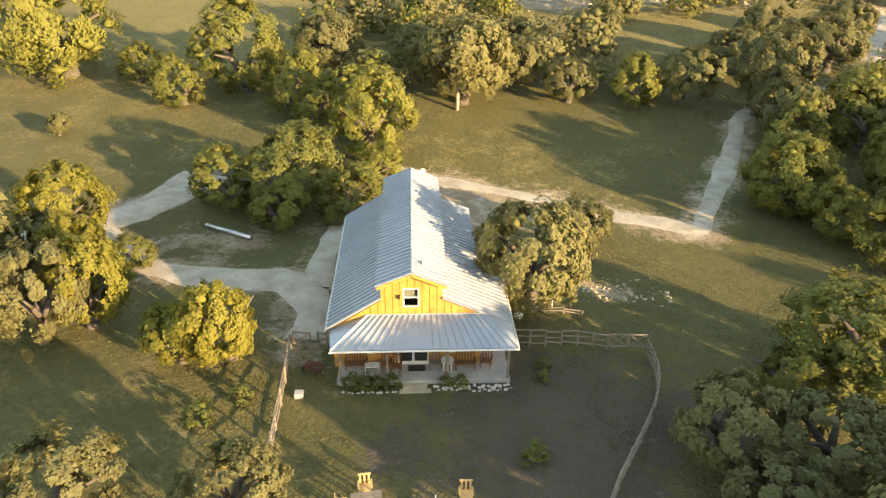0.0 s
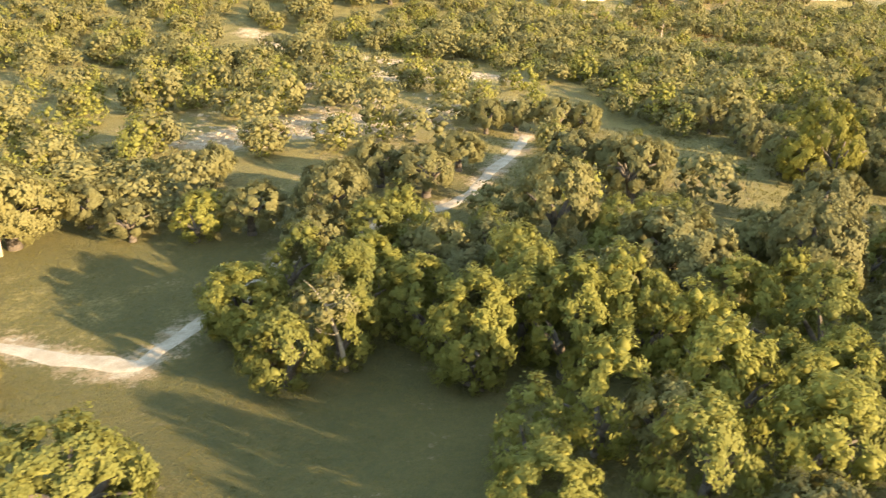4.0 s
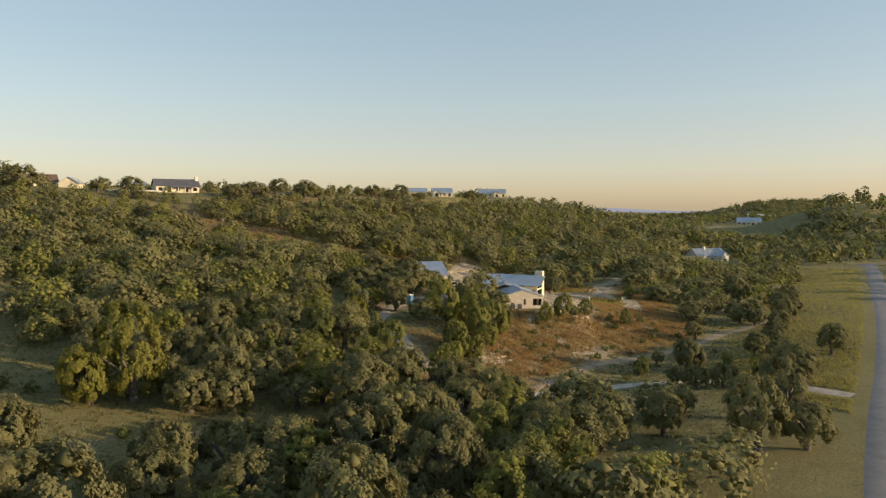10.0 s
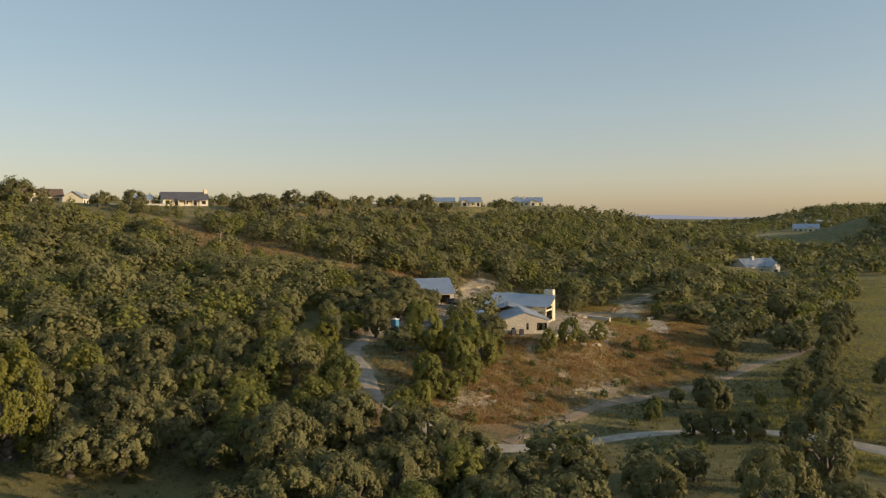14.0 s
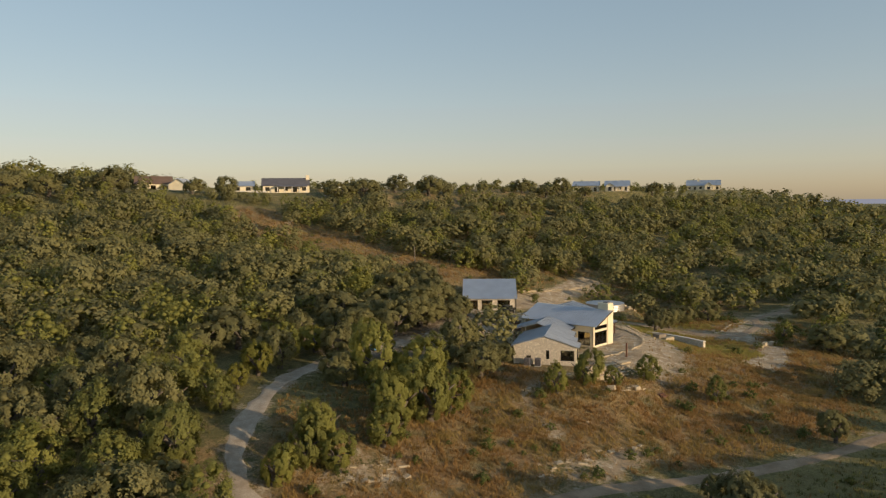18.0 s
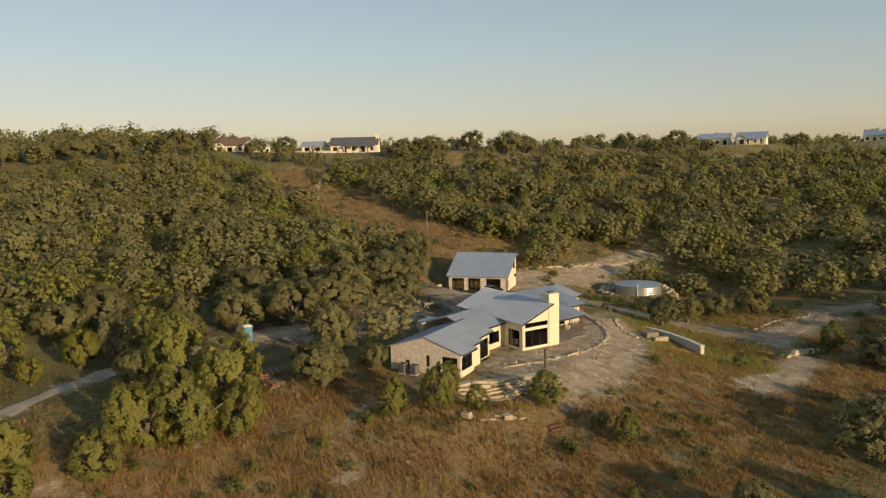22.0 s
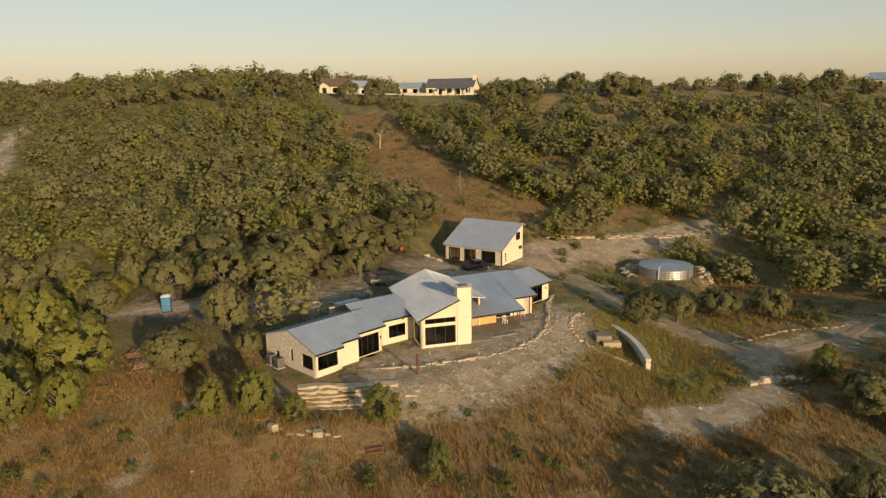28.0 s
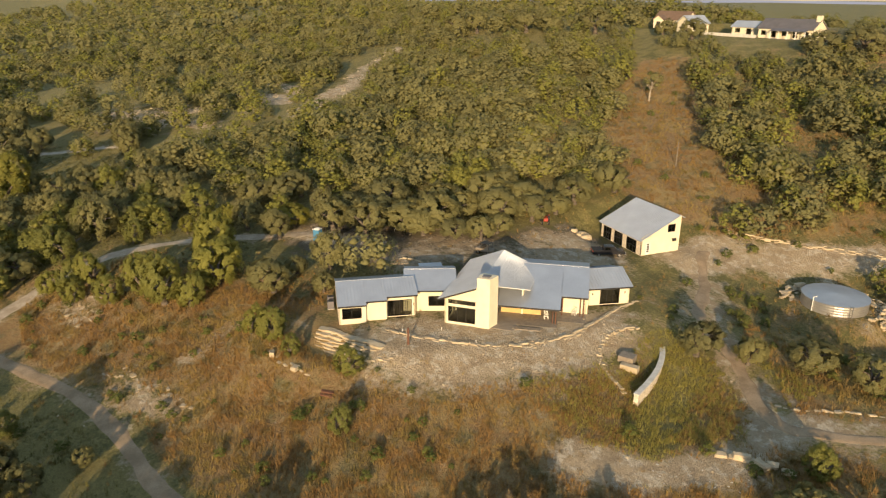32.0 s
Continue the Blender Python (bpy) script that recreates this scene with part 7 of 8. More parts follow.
def curved_wall():
    line = smooth_line([(232.1, 171.0), (234.0, 169.0), (235.7, 166.7), (237.0, 164.4), (238.2, 161.8), (239.4, 158.6)], 0.6)
    t = thing("curved_wall", pose(236, 166, float(ground(236, 166))), "curved pale limestone retaining wall with a smooth cap", "wall")
    for name, half, z0, z1, stuff in (("wall", 0.28, -1.6, 1.45, STONE_WALL), ("cap", 0.36, 1.45, 1.6, WHITE_STONE)):
        bm = bmesh.new()
        rings = []
        for i, p in enumerate(line):
            a, b = line[max(0, i - 1)], line[min(len(line) - 1, i + 1)]
            d = (b - a).normalized()
            s = Vector((d.y, -d.x, 0)) * half
            rings.append([bm.verts.new((q.x, q.y, z)) for q, z in ((p - s, z0), (p + s, z0), (p + s, z1), (p - s, z1))])
        for a, b in zip(rings, rings[1:]):
            for k in range(4):
                bm.faces.new((a[k], b[k], b[(k + 1) % 4], a[(k + 1) % 4]))
        bm.faces.new(rings[0])
        bm.faces.new(rings[-1][::-1])
        bmesh.ops.recalc_face_normals(bm, faces=bm.faces[:])
        part(name, bm, stuff, t)


curved_wall()


def stone_steps():
    t = thing("ledge_steps", pose(210, 132.5, float(ground(210, 132.5))), "tiers of long golden limestone ledge slabs below the house corner", "stone steps")
    rnd = random.Random(8)
    for k in range(7):
        u = -2.6 + 0.3 * abs(k - 3) + rnd.uniform(-0.4, 0.4)
        while u < 8.2 - 0.35 * k:
            half = rnd.uniform(0.4, 1.25)
            u += half
            o = -0.25 + k * 0.46 + rnd.uniform(-0.16, 0.16)
            c = Vector((208.6 + 0.89 * u + 0.45 * o, 133.2 + 0.45 * u - 0.89 * o, 0))
            top = 3.38 - k * 0.31 + rnd.uniform(-0.07, 0.05)
            top = min(top, float(ground(c.x, c.y)) + 0.55)
            bm = bmesh.new()
            box(bm, pose(c.x, c.y, top, rnd.uniform(-3, 3), rnd.uniform(-2, 2), 27 + rnd.uniform(-7, 7)), -half, half, -0.42, 0.5, -0.5, 0.0)
            bmesh.ops.subdivide_edges(bm, edges=[e for e in bm.edges if e.calc_length() > 0.75], cuts=2 if half > 0.8 else 1, use_grid_fill=True)
            for v in bm.verts:
                v.co += Vector((rnd.uniform(-0.12, 0.12), rnd.uniform(-0.12, 0.12), rnd.uniform(-0.05, 0.04)))
            part("slab", bm, LIMESTONE, t)
            u += half - rnd.uniform(0.0, 0.12)


stone_steps()


def fire_pit():
    t = thing("fire_pit", pose(232.9, 163.8, float(ground(232.9, 163.8))), "square grey stone fire pit block with a pale slab beside it", "fire pit")
    z = float(ground(232.9, 163.8))
    m = pose(232.9, 163.8, z, 0, 0, 25)
    bm = bmesh.new()
    box(bm, m, -1.1, 0.9, -0.8, 0.9, -0.4, 0.95, 0.05)
    part("block", bm, GREY_WOOD, t, "grey-brown block")
    bm = bmesh.new()
    box(bm, m, -0.4, 1.9, -1.9, -0.95, -0.4, 0.4, 0.04)
    part("slab", bm, LIMESTONE, t, "pale limestone slab")


fire_pit()


# ---- fences and gates ----
def rail_fence(name, pts, label, step=2.3, height=1.15, rails=3):
    t = thing(name, pose(pts[0][0], pts[0][1], float(ground(*pts[0]))), label, "fence")
    rnd = random.Random(len(pts) * 7 + int(pts[0][0]))
    line = smooth_line(pts, step)
    for i, p in enumerate(line):
        z = float(ground(p.x, p.y))
        bm = bmesh.new()
        tube(bm, (p.x, p.y, z - 0.4), (p.x + rnd.uniform(-0.06, 0.06), p.y + rnd.uniform(-0.06, 0.06), z + height + rnd.uniform(-0.08, 0.1)), 0.075, 0.065, 7)
        part("post", bm, GREY_WOOD, t)
        if i:
            q = line[i - 1]
            zq = float(ground(q.x, q.y))
            for k in range(rails):
                h = 0.25 + k * (height - 0.3) / max(1, rails - 1)
                bm = bmesh.new()
                tube(bm, (q.x, q.y, zq + h + rnd.uniform(-0.08, 0.08)), (p.x, p.y, z + h + rnd.uniform(-0.08, 0.08)), 0.05, 0.042, 6)
                part("rail", bm, GREY_WOOD, t)
    return t


rail_fence("rail_fence", [(-9.2, 36.6), (-8.9, 33.3), (-8.6, 29.4), (-8.3, 26.2), (-8.0, 22.0)], "weathered cedar rail fence along the front yard")
rail_fence("rail_fence", [(13.0, 37.4), (13.0, 35.0), (12.2, 32.0), (10.5, 28.6), (8.6, 25.3), (7.0, 22.0)], "curving weathered cedar rail fence round the front yard", 1.9)
rail_fence("rail_fence", [(4.6, 37.3), (6.6, 37.3), (8.6, 37.4), (10.5, 37.45)], "weathered cedar rails from the porch to the gate", 2.0)
rail_fence("rail_fence", [(4.4, 41.0), (7.0, 41.0), (9.5, 41.0)], "low line of old cedar logs beside the house", 2.5, 0.5, 2)
rail_fence("rail_fence", [(-7.5, 36.9), (-6.4, 36.8)], "short run of cedar rails beside the porch", 1.1)


def cross_gate(x, y, turn, label, leaves=2):
    z = float(ground(x, y))
    m = pose(x, y, z + 0.1, 0, 0, turn)
    t = thing("yard_gate", m, label, "gate")
    for k in range(leaves):
        a, b = k * 1.22, k * 1.22 + 1.18
        bm = bmesh.new()
        box(bm, m, a, b, -0.03, 0.03, 0.12, 0.2)
        box(bm, m, a, b, -0.03, 0.03, 1.0, 1.08)
        box(bm, m, a, a + 0.08, -0.03, 0.03, 0.2, 1.0)
        box(bm, m, b - 0.08, b, -0.03, 0.03, 0.2, 1.0)
        leaf = part("gate_leaf", bm, GREY_WOOD, t)
        for za, zb in ((0.2, 1.0), (1.0, 0.2)):
            bm = bmesh.new()
            tube(bm, m @ Vector((a + 0.08, 0.035 if za < zb else -0.035, za)), m @ Vector((b - 0.08, 0.035 if za < zb else -0.035, zb)), 0.035, n=6)
            part("cross_brace", bm, GREY_WOOD, leaf)


cross_gate(10.6, 37.5, 0, "pale double yard gate with crossed braces")
cross_gate(-9.1, 36.9, -8, "pale single yard gate with crossed braces", 1)


# ---- porch furniture ----
def seat_set(name, m, label, category, stuff, w, back=True, arms=True):
    """A chair or bench: seat, back slats, legs, arms. It faces -y."""
    t = thing(name, m, label, category, "porch furniture")
    bm = bmesh.new()
    box(bm, m, -w / 2, w / 2, -0.25, 0.25, 0.4, 0.46, 0.01)
    part("seat", bm, stuff, t)
    for sx in (-1, 1):
        for sy in (-1, 1):
            bm = bmesh.new()
            box(bm, m, sx * (w / 2 - 0.05) - 0.03, sx * (w / 2 - 0.05) + 0.03, sy * 0.2 - 0.03, sy * 0.2 + 0.03, 0, 0.4)
            part("leg", bm, stuff, t)
        if arms:
            bm = bmesh.new()
            box(bm, m, sx * (w / 2) - 0.04, sx * (w / 2) + 0.04, -0.27, 0.25, 0.64, 0.68)
            part("armrest", bm, stuff, t)
    if back:
        n = max(3, int(w / 0.16))
        for k in range(n):
            x = -w / 2 + (k + 0.5) * w / n
            bm = bmesh.new()
            box(bm, m, x - 0.045, x + 0.045, 0.22, 0.26, 0.46, 1.02)
            part("back_slat", bm, stuff, t)
        bm = bmesh.new()
        box(bm, m, -w / 2, w / 2, 0.215, 0.265, 1.02, 1.1)
        part("top_rail", bm, stuff, t)


def low_table(m, label, stuff, w, d, h=0.5, rnd_top=False):
    t = thing("porch_table", m, label, "table", "porch furniture")
    bm = bmesh.new()
    if rnd_top:
        tube(bm, m @ Vector((0, 0, h - 0.05)), m @ Vector((0, 0, h)), w / 2, n=20)
    else:
        box(bm, m, -w / 2, w / 2, -d / 2, d / 2, h - 0.05, h, 0.01)
    part("tabletop", bm, stuff, t)
    for sx in (-1, 1):
        for sy in (-1, 1):
            bm = bmesh.new()
            k = 0.6 if rnd_top else 0.88
            tube(bm, m @ Vector((sx * w / 2 * k, sy * d / 2 * k, 0)), m @ Vector((sx * w / 2 * k, sy * d / 2 * k, h - 0.05)), 0.03, n=6)
            part("leg", bm, stuff, t)


P = BARN @ Matrix.Translation((0, 0, 0.16))
seat_set("porch_bench", P @ pose(-3.3, -0.45, 0), "dark red-brown wooden porch bench by the wall", "bench", BROWN_WOOD, 1.3)
low_table(P @ pose(-2.35, -0.7, 0), "small white porch table", TRIM_WHITE, 0.85, 0.5, 0.5)
seat_set("porch_chair", P @ pose(-1.55, -0.5, 0, 0, 0, 8), "orange-brown wooden porch chair", "chair", BROWN_WOOD, 0.6)
seat_set("porch_chair", P @ pose(-0.95, -0.75, 0, 0, 0, -12), "orange-brown wooden porch chair beside the door", "chair", BROWN_WOOD, 0.6)
seat_set("porch_chair", P @ pose(1.35, -0.5, 0, 0, 0, -6), "dark wooden porch chair by the door", "chair", GREY_WOOD, 0.6)
low_table(P @ pose(2.05, -0.6, 0), "round pale porch table", TRIM_WHITE, 0.75, 0.75, 0.7, True)
seat_set("porch_bench", P @ pose(3.1, -0.55, 0), "brown wooden porch settee", "bench", BROWN_WOOD, 1.2)
seat_set("porch_chair", P @ pose(4.35, -0.4, 0, 0, 0, -20), "brown wicker porch armchair", "chair", BROWN_WOOD, 0.65)
bm = bmesh.new()
box(bm, P, -0.25, 0.75, -0.75, -0.2, 0.0, 0.02)
tagged(link("door_mat", bm, BLACK_FRAME), "black mat lying before the double door", "mat")


def wheelbarrow():
    m = pose(-7.3, 34.2, float(ground(-7.3, 34.2)), 0, 0, 70)
    t = thing("wheelbarrow", m, "rusty orange-brown wheelbarrow standing by the porch", "wheelbarrow")
    bm = bmesh.new()
    lo = [bm.verts.new(m @ Vector(c)) for c in ((-0.25, -0.4, 0.3), (0.25, -0.4, 0.3), (0.2, 0.35, 0.3), (-0.2, 0.35, 0.3))]
    hi = [bm.verts.new(m @ Vector(c)) for c in ((-0.38, -0.55, 0.62), (0.38, -0.55, 0.62), (0.33, 0.6, 0.66), (-0.33, 0.6, 0.66))]
    bm.faces.new(lo[::-1])
    for k in range(4):
        bm.faces.new((lo[k], lo[(k + 1) % 4], hi[(k + 1) % 4], hi[k]))
    part("tray", bm, RUST, t)
    bm = bmesh.new()
    tube(bm, m @ Vector((-0.05, 0.7, 0.2)), m @ Vector((0.05, 0.7, 0.2)), 0.2, n=14)
    part("wheel", bm, RUBBER, t)
    for s in (-1, 1):
        bm = bmesh.new()
        tube(bm, m @ Vector((s * 0.08, 0.7, 0.2)), m @ Vector((s * 0.3, -1.0, 0.55)), 0.025, n=6)
        part("handle", bm, GREY_WOOD, t)
        bm = bmesh.new()
        tube(bm, m @ Vector((s * 0.22, -0.35, 0.32)), m @ Vector((s * 0.22, -0.45, 0.0)), 0.02, n=6)
        part("leg", bm, CHROME, t)


wheelbarrow()


def yard_seats():
    for x, y, turn, label in ((-3.2, 23.6, 10, "weathered slatted garden table with side chairs"), (1.3, 23.3, 0, "pale garden table with side chairs")):
        z = float(ground(x, y))
        m = pose(x, y, z, 0, 0, turn)
        t = thing("garden_table", m, label, "table")
        for k in range(5):
            bm = bmesh.new()
            box(bm, m, -0.7, 0.7, -0.5 + k * 0.2, -0.32 + k * 0.2, 0.68, 0.72)
            part("slat", bm, TRIM_WHITE if x > 0 else GREY_WOOD, t)
        for sx in (-0.6, 0.6):
            for sy in (-0.4, 0.4):
                bm = bmesh.new()
                box(bm, m, sx - 0.04, sx + 0.04, sy - 0.04, sy + 0.04, 0, 0.68)
                part("leg", bm, GREY_WOOD, t)
        for a in (-1,):
            seat_set("garden_chair", m @ pose(a * 1.15, 0, 0, 0, 0, -90 * a), "pale slatted wooden garden chair", "chair", OSB if x < 0 else TRIM_WHITE, 0.6)
        seat_set("garden_chair", m @ pose(0.0, 1.0, 0, 0, 0, 0), "pale slatted wooden garden chair", "chair", OSB, 0.6)


yard_seats()
bm = bmesh.new()
tube(bm, (-19.5, 53.8, float(ground(-19.5, 53.8)) + 0.2), (-15.4, 51.95, float(ground(-15.4, 51.95)) + 0.2), 0.22, n=14)
tagged(link("culvert_pipe", bm, CHROME, smooth=True), "pale corrugated culvert pipe lying on the grass", "pipe")
bm = bmesh.new()
tube(bm, (7.6, 41.9, float(ground(7.6, 41.9)) - 0.2), (7.6, 41.9, float(ground(7.6, 41.9)) + 0.9), 0.07, n=8)
tagged(link("marker_post", bm, TRIM_WHITE), "short white plastic marker post in the grass", "post")
bm = bmesh.new()
tube(bm, (5.2, 40.6, float(ground(5.2, 40.6)) - 0.05), (5.2, 40.6, float(ground(5.2, 40.6)) + 0.85), 0.3, n=14)
tagged(link("rain_barrel", bm, TRIM_WHITE), "white plastic drum beside the log fence", "barrel")
bm = bmesh.new()
box(bm, pose(-7.9, 32.2, float(ground(-7.9, 32.2)), 0, 0, 5), -0.25, 0.25, -0.25, 0.25, -0.1, 0.3, 0.03)
tagged(link("meter_box", bm, CONCRETE), "small grey utility box in the grass", "utility box")


# ---- vehicles and yard gear ----
def wheel(parent, m, x, y, r=0.38, w=0.26):
    bm = bmesh.new()
    tube(bm, m @ Vector((x, y - w / 2, r)), m @ Vector((x, y + w / 2, r)), r, n=18)
    wh = part("wheel", bm, RUBBER, parent)
    bm = bmesh.new()
    tube(bm, m @ Vector((x, y - w / 2 - 0.01, r)), m @ Vector((x, y + w / 2 + 0.01, r)), r * 0.58, n=14)
    part("rim", bm, CHROME, wh)


def pickup():
    m = pose(207.0, 185.2, float(ground(207.0, 185.2)), 0, 0, 58)
    t = thing("pickup_truck", m, "black crew-cab pickup truck parked before the garage", "truck")
    bm = bmesh.new()
    sec = [(-2.75, 0.55), (2.7, 0.55), (2.78, 0.75), (2.72, 1.02), (1.45, 1.18), (0.95, 1.78), (-0.75, 1.82), (-0.95, 1.2), (-2.75, 1.2)]
    lower = [(-2.75, 0.5), (2.7, 0.5), (2.78, 0.75), (2.72, 1.02), (1.45, 1.18), (-2.75, 1.18)]
    fan(bm, m, lower, -0.98, 0.98)
    bmesh.ops.bevel(bm, geom=bm.edges[:], offset=0.06, segments=2, affect="EDGES")
    part("body", bm, TRUCK_PAINT, t)
    bm = bmesh.new()
    fan(bm, m, [(-0.95, 1.18), (1.45, 1.18), (0.85, 1.8), (-0.8, 1.84)], -0.82, 0.82)
    bmesh.ops.bevel(bm, geom=bm.edges[:], offset=0.08, segments=2, affect="EDGES")
    cab = part("cab", bm, TRUCK_PAINT, t)
    for s in (-1, 1):
        bm = bmesh.new()
        y = s * 0.822
        fan(bm, m, [(-0.75, 1.24), (0.25, 1.24), (0.22, 1.7), (-0.68, 1.72)], min(y, y + s * 0.01), max(y, y + s * 0.01))
        part("side_window", bm, GLASS, cab)
    bm = bmesh.new()
    slab(bm, m, [(1.42, -0.7, 1.23), (1.42, 0.7, 1.23), (0.92, 0.66, 1.76), (0.92, -0.66, 1.76)], 0.02)
    part("windscreen", bm, BLACK_FRAME, cab)
    bm = bmesh.new()
    box(bm, m, -2.65, -1.05, -0.82, 0.82, 1.185, 1.2)
    part("cargo_bed", bm, RUBBER, t, "dark open cargo bed")
    for x0, x1, y0, y1 in ((-2.75, -1.0, -0.97, -0.82), (-2.75, -1.0, 0.82, 0.97), (-2.8, -2.7, -0.82, 0.82)):
        bm = bmesh.new()
        box(bm, m, x0, x1, y0, y1, 1.185, 1.3, 0.015)
        part("bed_rail", bm, TRUCK_PAINT, t)
    for x in (-1.75, 1.75):
        for y in (-0.88, 0.88):
            wheel(t, m, x, y)
    for y in (-0.72, 0.72):
        bm = bmesh.new()
        box(bm, m, 2.74, 2.8, y - 0.18, y + 0.18, 0.78, 0.95)
        part("headlight", bm, TRIM_WHITE, t)
        bm = bmesh.new()
        box(bm, m, -2.8, -2.74, y - 0.12, y + 0.12, 0.8, 1.1)
        part("tail_light", bm, RED_PAINT, t)
    bm = bmesh.new()
    box(bm, m, 2.7, 2.86, -0.9, 0.9, 0.45, 0.65, 0.03)
    part("bumper", bm, CHROME, t)


pickup()


def tractor():
    m = pose(193.2, 182.6, float(ground(193.2, 182.6)), 0, 0, -35)
    t = thing("tractor", m, "small red farm tractor in the shade by the trees", "tractor")
    bm = bmesh.new()
    box(bm, m, 0.0, 1.7, -0.4, 0.4, 0.7, 1.35, 0.08)
    part("bonnet", bm, RED_PAINT, t)
    bm = bmesh.new()
    box(bm, m, -1.2, 0.0, -0.35, 0.35, 0.6, 0.9, 0.04)
    part("chassis", bm, RUBBER, t)
    bm = bmesh.new()
    box(bm, m, -1.0, -0.5, -0.28, 0.28, 0.9, 1.35, 0.05)
    part("seat", bm, RUBBER, t)
    for s in (-1, 1):
        bm = bmesh.new()
        tube(bm, m @ Vector((-1.1, s * 0.5, 0.9)), m @ Vector((-1.1, s * 0.5, 2.2)), 0.04, n=6)
        part("roll_bar", bm, BLACK_FRAME, t)
        wheel(t, m, -0.8, s * 0.72, 0.62, 0.34)
        wheel(t, m, 1.3, s * 0.6, 0.38, 0.24)
        bm = bmesh.new()
        box(bm, m, -1.3, -0.35, s * 0.72 - 0.18, s * 0.72 + 0.18, 1.27, 1.33, 0.02)
        part("mudguard", bm, RED_PAINT, t)


tractor()


def utility_cart():
    m = pose(199.4, 164.9, float(ground(199.4, 164.9)), 0, 0, 25)
    t = thing("utility_cart", m, "dark utility cart with a roof parked in the yard", "utility vehicle")
    bm = bmesh.new()
    box(bm, m, -1.5, 1.4, -0.7, 0.7, 0.4, 0.95, 0.08)
    part("body", bm, GREY_WOOD, t)
    bm = bmesh.new()
    box(bm, m, -0.6, 1.0, -0.7, 0.7, 1.85, 1.93, 0.03)
    part("canopy", bm, BLACK_FRAME, t)
    for x in (-0.55, 0.95):
        for y in (-0.65, 0.65):
            bm = bmesh.new()
            tube(bm, m @ Vector((x, y, 0.9)), m @ Vector((x, y, 1.86)), 0.03, n=6)
            part("pillar", bm, BLACK_FRAME, t)
    for x in (-0.95, 0.95):
        for y in (-0.65, 0.65):
            wheel(t, m, x, y, 0.32, 0.24)
    bm = bmesh.new()
    box(bm, m, -0.5, -0.1, -0.6, 0.6, 0.95, 1.45, 0.04)
    part("seat", bm, RUBBER, t)


utility_cart()


def portable_toilet():
    m = pose(177.2, 144.7, float(ground(177.2, 144.7)), 0, 0, 35)
    t = thing("portable_toilet", m, "blue plastic portable toilet with a pale roof", "portable toilet")
    bm = bmesh.new()
    box(bm, m, -0.58, 0.58, -0.58, 0.58, 0.08, 2.1, 0.03)
    part("cabin", bm, BLUE_PLASTIC, t)
    bm = bmesh.new()
    box(bm, m, -0.4, 0.4, -0.62, -0.58, 0.2, 1.95, 0.01)
    d = part("door", bm, BLUE_PLASTIC, t)
    bm = bmesh.new()
    box(bm, m, 0.28, 0.33, -0.66, -0.62, 1.0, 1.15)
    part("handle", bm, TRIM_WHITE, d)
    bm = bmesh.new()
    prism(bm, m, [(-0.64, -0.64), (0.64, -0.64), (0.64, 0.64), (-0.64, 0.64)], 2.1, 2.18)
    tube(bm, m @ Vector((0, 0, 2.18)), m @ Vector((0, 0, 2.34)), 0.6, 0.35, 12)
    part("roof", bm, TRIM_WHITE, t, "pale domed roof")
    bm = bmesh.new()
    box(bm, m, -0.64, 0.64, -0.64, 0.64, -0.12, 0.08)
    part("base", bm, BLACK_FRAME, t)


portable_toilet()


def lumber_stack(x, y, turn, label):
    m = pose(x, y, float(ground(x, y)), 0, 0, turn)
    t = thing("lumber_stack", m, label, "lumber")
    rnd = random.Random(int(x))
    for lay in range(4):
        for k in range(5):
            bm = bmesh.new()
            o, z = rnd.uniform(-0.35, 0.35), -0.1 + lay * 0.15
            if lay % 2:
                box(bm, m, -1.5 + k * 0.68, -1.32 + k * 0.68, -1.0 + o * 0.6, 1.0 + o * 0.6, z, z + 0.14)
            else:
                box(bm, m, -1.6 + o, 1.6 + o, -0.9 + k * 0.4, -0.68 + k * 0.4, z, z + 0.14)
            part("board", bm, rnd.choice((BROWN_WOOD, GREY_WOOD, BROWN_WOOD, GREY_WOOD)), t)


lumber_stack(184.2, 133.6, 35, "stack of weathered boards and pallets under the trees")
lumber_stack(186.4, 131.7, 60, "stack of red-brown boards beside the trees")
lumber_stack(204.6, 168.4, 40, "pile of building boards in the yard behind the house")


def cedar_stake():
    t = thing("cedar_stake", pose(217.2, 140.4, float(ground(217.2, 140.4))), "rusty brown upright post standing on the terrace", "post")
    z = float(ground(217.2, 140.4))
    bm = bmesh.new()
    tube(bm, (217.2, 140.4, z - 0.3), (217.2, 140.4, z + 2.3), 0.17, 0.14, 8)
    part("post", bm, RUST, t)


cedar_stake()
bm = bmesh.new()
tube(bm, (189.3, 221.2, float(ground(189.3, 221.2)) - 0.5), (189.3, 221.2, float(ground(189.3, 221.2)) + 5.2), 0.11, 0.09, 8)
tagged(link("utility_pole", bm, GREY_WOOD), "slim weathered pole on the grass strip", "pole")
for k, (x, y) in enumerate(((213.6, 141.5), (221.5, 148.0), (216.0, 146.2))):
    bm = bmesh.new()
    tube(bm, (x, y, float(ground(x, y)) - 0.1), (x, y, float(ground(x, y)) + 0.45), 0.045, n=6)
    tagged(link("pipe_stub", bm, TRIM_WHITE), "short white pipe stub on the bare terrace", "pipe", "pipe stubs on the terrace")
bm = bmesh.new()
for k in range(4):
    box(bm, pose(222.4, 156.4, float(ground(222.4, 156.4)), 0, 0, 47), -2.6, 1.2, -0.1 + k * 0.22, 0.08 + k * 0.22, 0.0, 0.12)
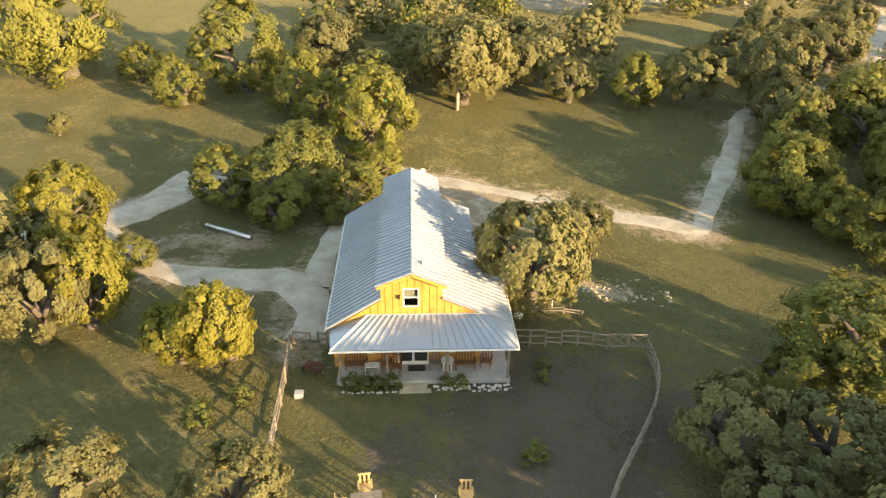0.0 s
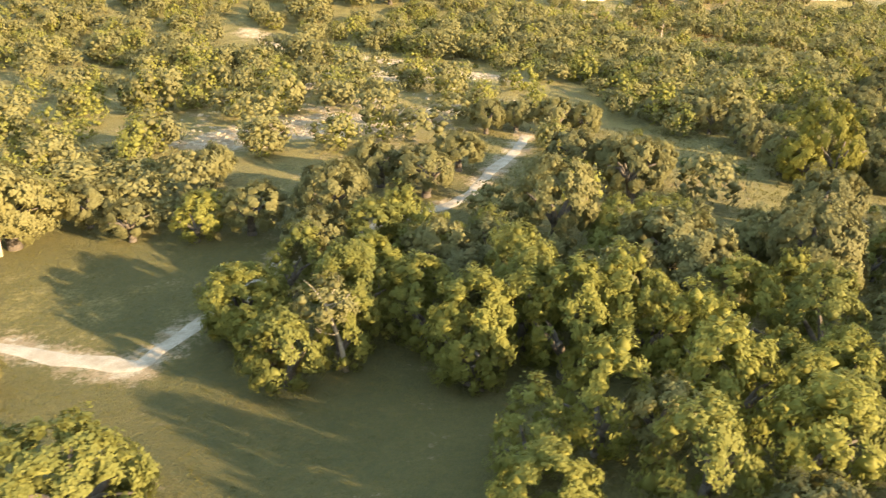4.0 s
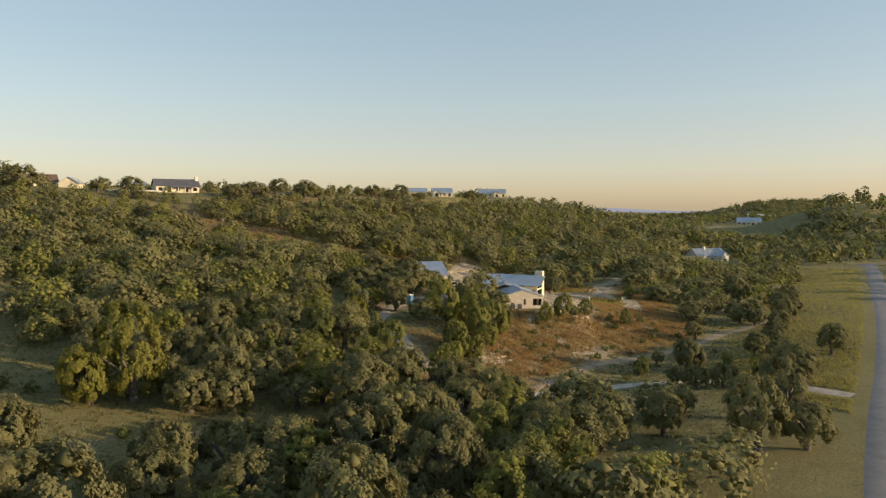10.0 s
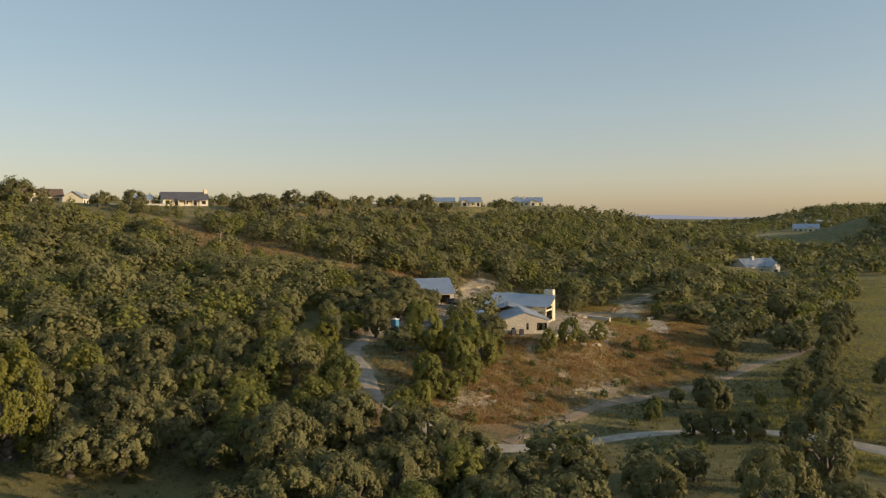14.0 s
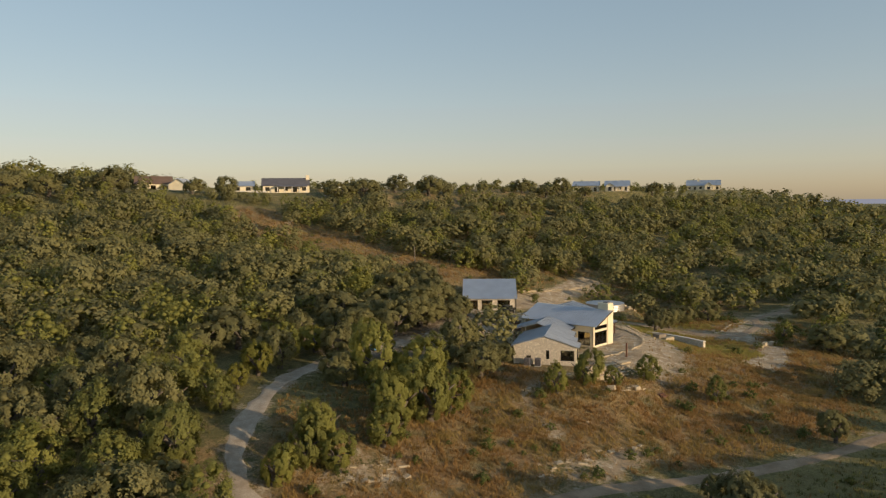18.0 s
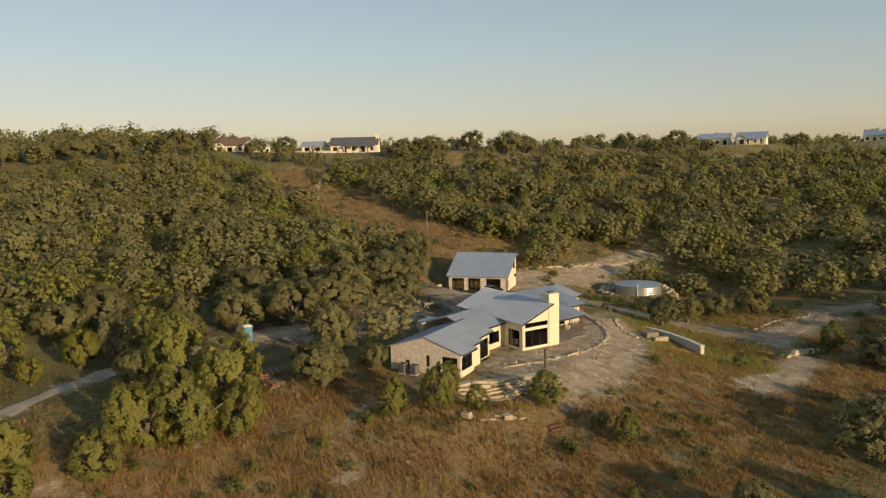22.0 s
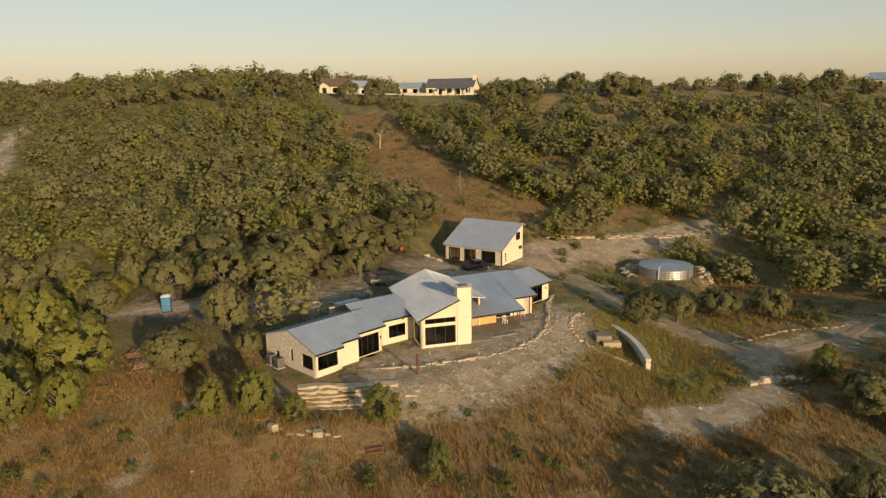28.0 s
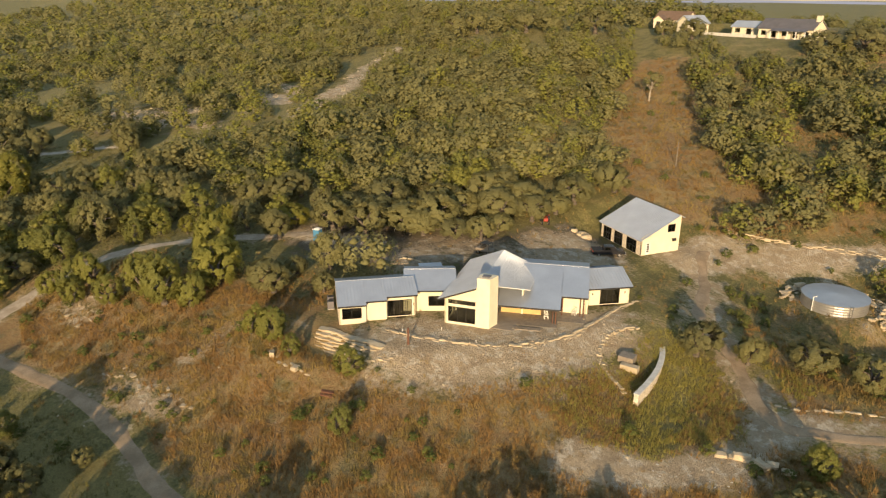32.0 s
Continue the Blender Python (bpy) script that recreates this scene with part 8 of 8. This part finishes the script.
tagged(link("plank_stack", bm, GREY_WOOD), "pale planks lying in front of the porch", "lumber")
bm = bmesh.new()
box(bm, pose(-6.3, 83.0, float(ground(-6.3, 83.0)), 0, 0, 10), -0.7, 0.7, -0.5, 0.5, 0.5, 1.0, 0.05)
for sx in (-0.6, 0.6):
    box(bm, pose(-6.3, 83.0, float(ground(-6.3, 83.0)), 0, 0, 10), sx - 0.05, sx + 0.05, -0.45, 0.45, -0.1, 0.5)
tagged(link("trailer_bin", bm, GREEN_PAINT), "dark green metal bin under the oaks", "bin")


def air_conditioner(x, y, turn):
    m = pose(x, y, 3.3, 0, 0, turn)
    t = thing("air_conditioner", m, "dark grey outdoor air-conditioning unit on a slab by the end wall", "air conditioner", "units beside the end wall")
    bm = bmesh.new()
    box(bm, m, -0.5, 0.5, -0.5, 0.5, -0.4, 0.08, 0.02)
    part("slab", bm, CONCRETE, t)
    bm = bmesh.new()
    box(bm, m, -0.45, 0.45, -0.45, 0.45, 0.08, 1.2, 0.04)
    part("casing", bm, SLATE_ROOF, t)
    for k in range(7):
        bm = bmesh.new()
        box(bm, m, -0.4, 0.4, -0.465, -0.45, 0.2 + k * 0.14, 0.25 + k * 0.14)
        part("louvre", bm, BLACK_FRAME, t)
    bm = bmesh.new()
    tube(bm, m @ Vector((0, 0, 1.2)), m @ Vector((0, 0, 1.23)), 0.38, n=16)
    part("fan_grille", bm, BLACK_FRAME, t)


air_conditioner(200.2, 137.0, -21)
air_conditioner(201.7, 136.4, -21)
bm = bmesh.new()
box(bm, pose(207.35, 135.15, 3.3, 0, 0, 69) @ pose(0, 0, 0, 0, 0, 90), 5.3, 5.7, -0.32, -0.22, 1.1, 1.7, 0.02)
tagged(link("meter_cabinet", bm, GALV), "grey electric meter cabinet on the stone end wall", "meter")


stone_row("slope_rocks", [(206.5, 126.0), (208.6, 125.3), (210.6, 125.3), (213.0, 126.2), (215.2, 127.3)], BOULDERS[:3] + SLABS, 0.75, "strewn pale limestone rocks in the grass below the ledge", 1, seed=14, jitter=0.7, category="rocks")
stone_row("slope_rocks", [(246.5, 149.4), (248.6, 150.6), (251.0, 152.6), (253.6, 155.8), (256.0, 159.0)], COBBLES, 0.4, "rubble of small pale limestone in the hollow", 1, seed=15, jitter=1.8, lift=-0.03, category="rocks")


for seed, line in ((16, [(172.0, 104.5), (176.0, 105.5), (180.0, 107.0)]), (17, [(194.0, 107.5), (198.0, 109.0), (202.0, 109.5)]), (18, [(203.0, 113.5), (206.5, 114.0), (209.0, 116.0)])):
    stone_row("slope_rocks", line, SLABS + BOULDERS[:1], 0.6, "scattered pale limestone rocks on the lower slope", 1, seed=seed, jitter=1.6, category="rocks", lift=-0.05)


def log_pile(x, y, turn, label):
    z = float(ground(x, y))
    m = pose(x, y, z, 0, 0, turn)
    t = thing("log_pile", m, label, "log pile")
    rnd = random.Random(int(x * 3))
    for k in range(6):
        bm = bmesh.new()
        o, row = rnd.uniform(-0.2, 0.2), k // 4
        yy = (k % 4) * 0.26 - 0.4 + row * 0.4
        tube(bm, m @ Vector((-0.8 + o, yy, 0.1 + row * 0.22)), m @ Vector((0.8 + o, yy + rnd.uniform(-0.08, 0.08), 0.1 + row * 0.22)), 0.13, 0.10, 8)
        part("log", bm, RUST, t)


log_pile(218.1, 128.6, 40, "small pile of red-brown logs on the grassy slope")


KP = pose(223.5, 159.3, 3.33, 0, 0, 47)
seat_set("porch_chair", KP @ pose(-1.2, 3.0, 0, 0, 0, 15), "white plastic porch chair on the plank floor", "chair", TRIM_WHITE, 0.6)
seat_set("porch_chair", KP @ pose(2.6, 4.9, 0, 0, 0, -30), "white plastic porch chair beside the posts", "chair", TRIM_WHITE, 0.6)


def park_bench():
    m = pose(183.2, 157.7, float(ground(183.2, 157.7)), 0, 0, 55)
    seat_set("garden_bench", m, "white wooden bench under the trees by the yard", "bench", TRIM_WHITE, 1.8, True, False)


park_bench()
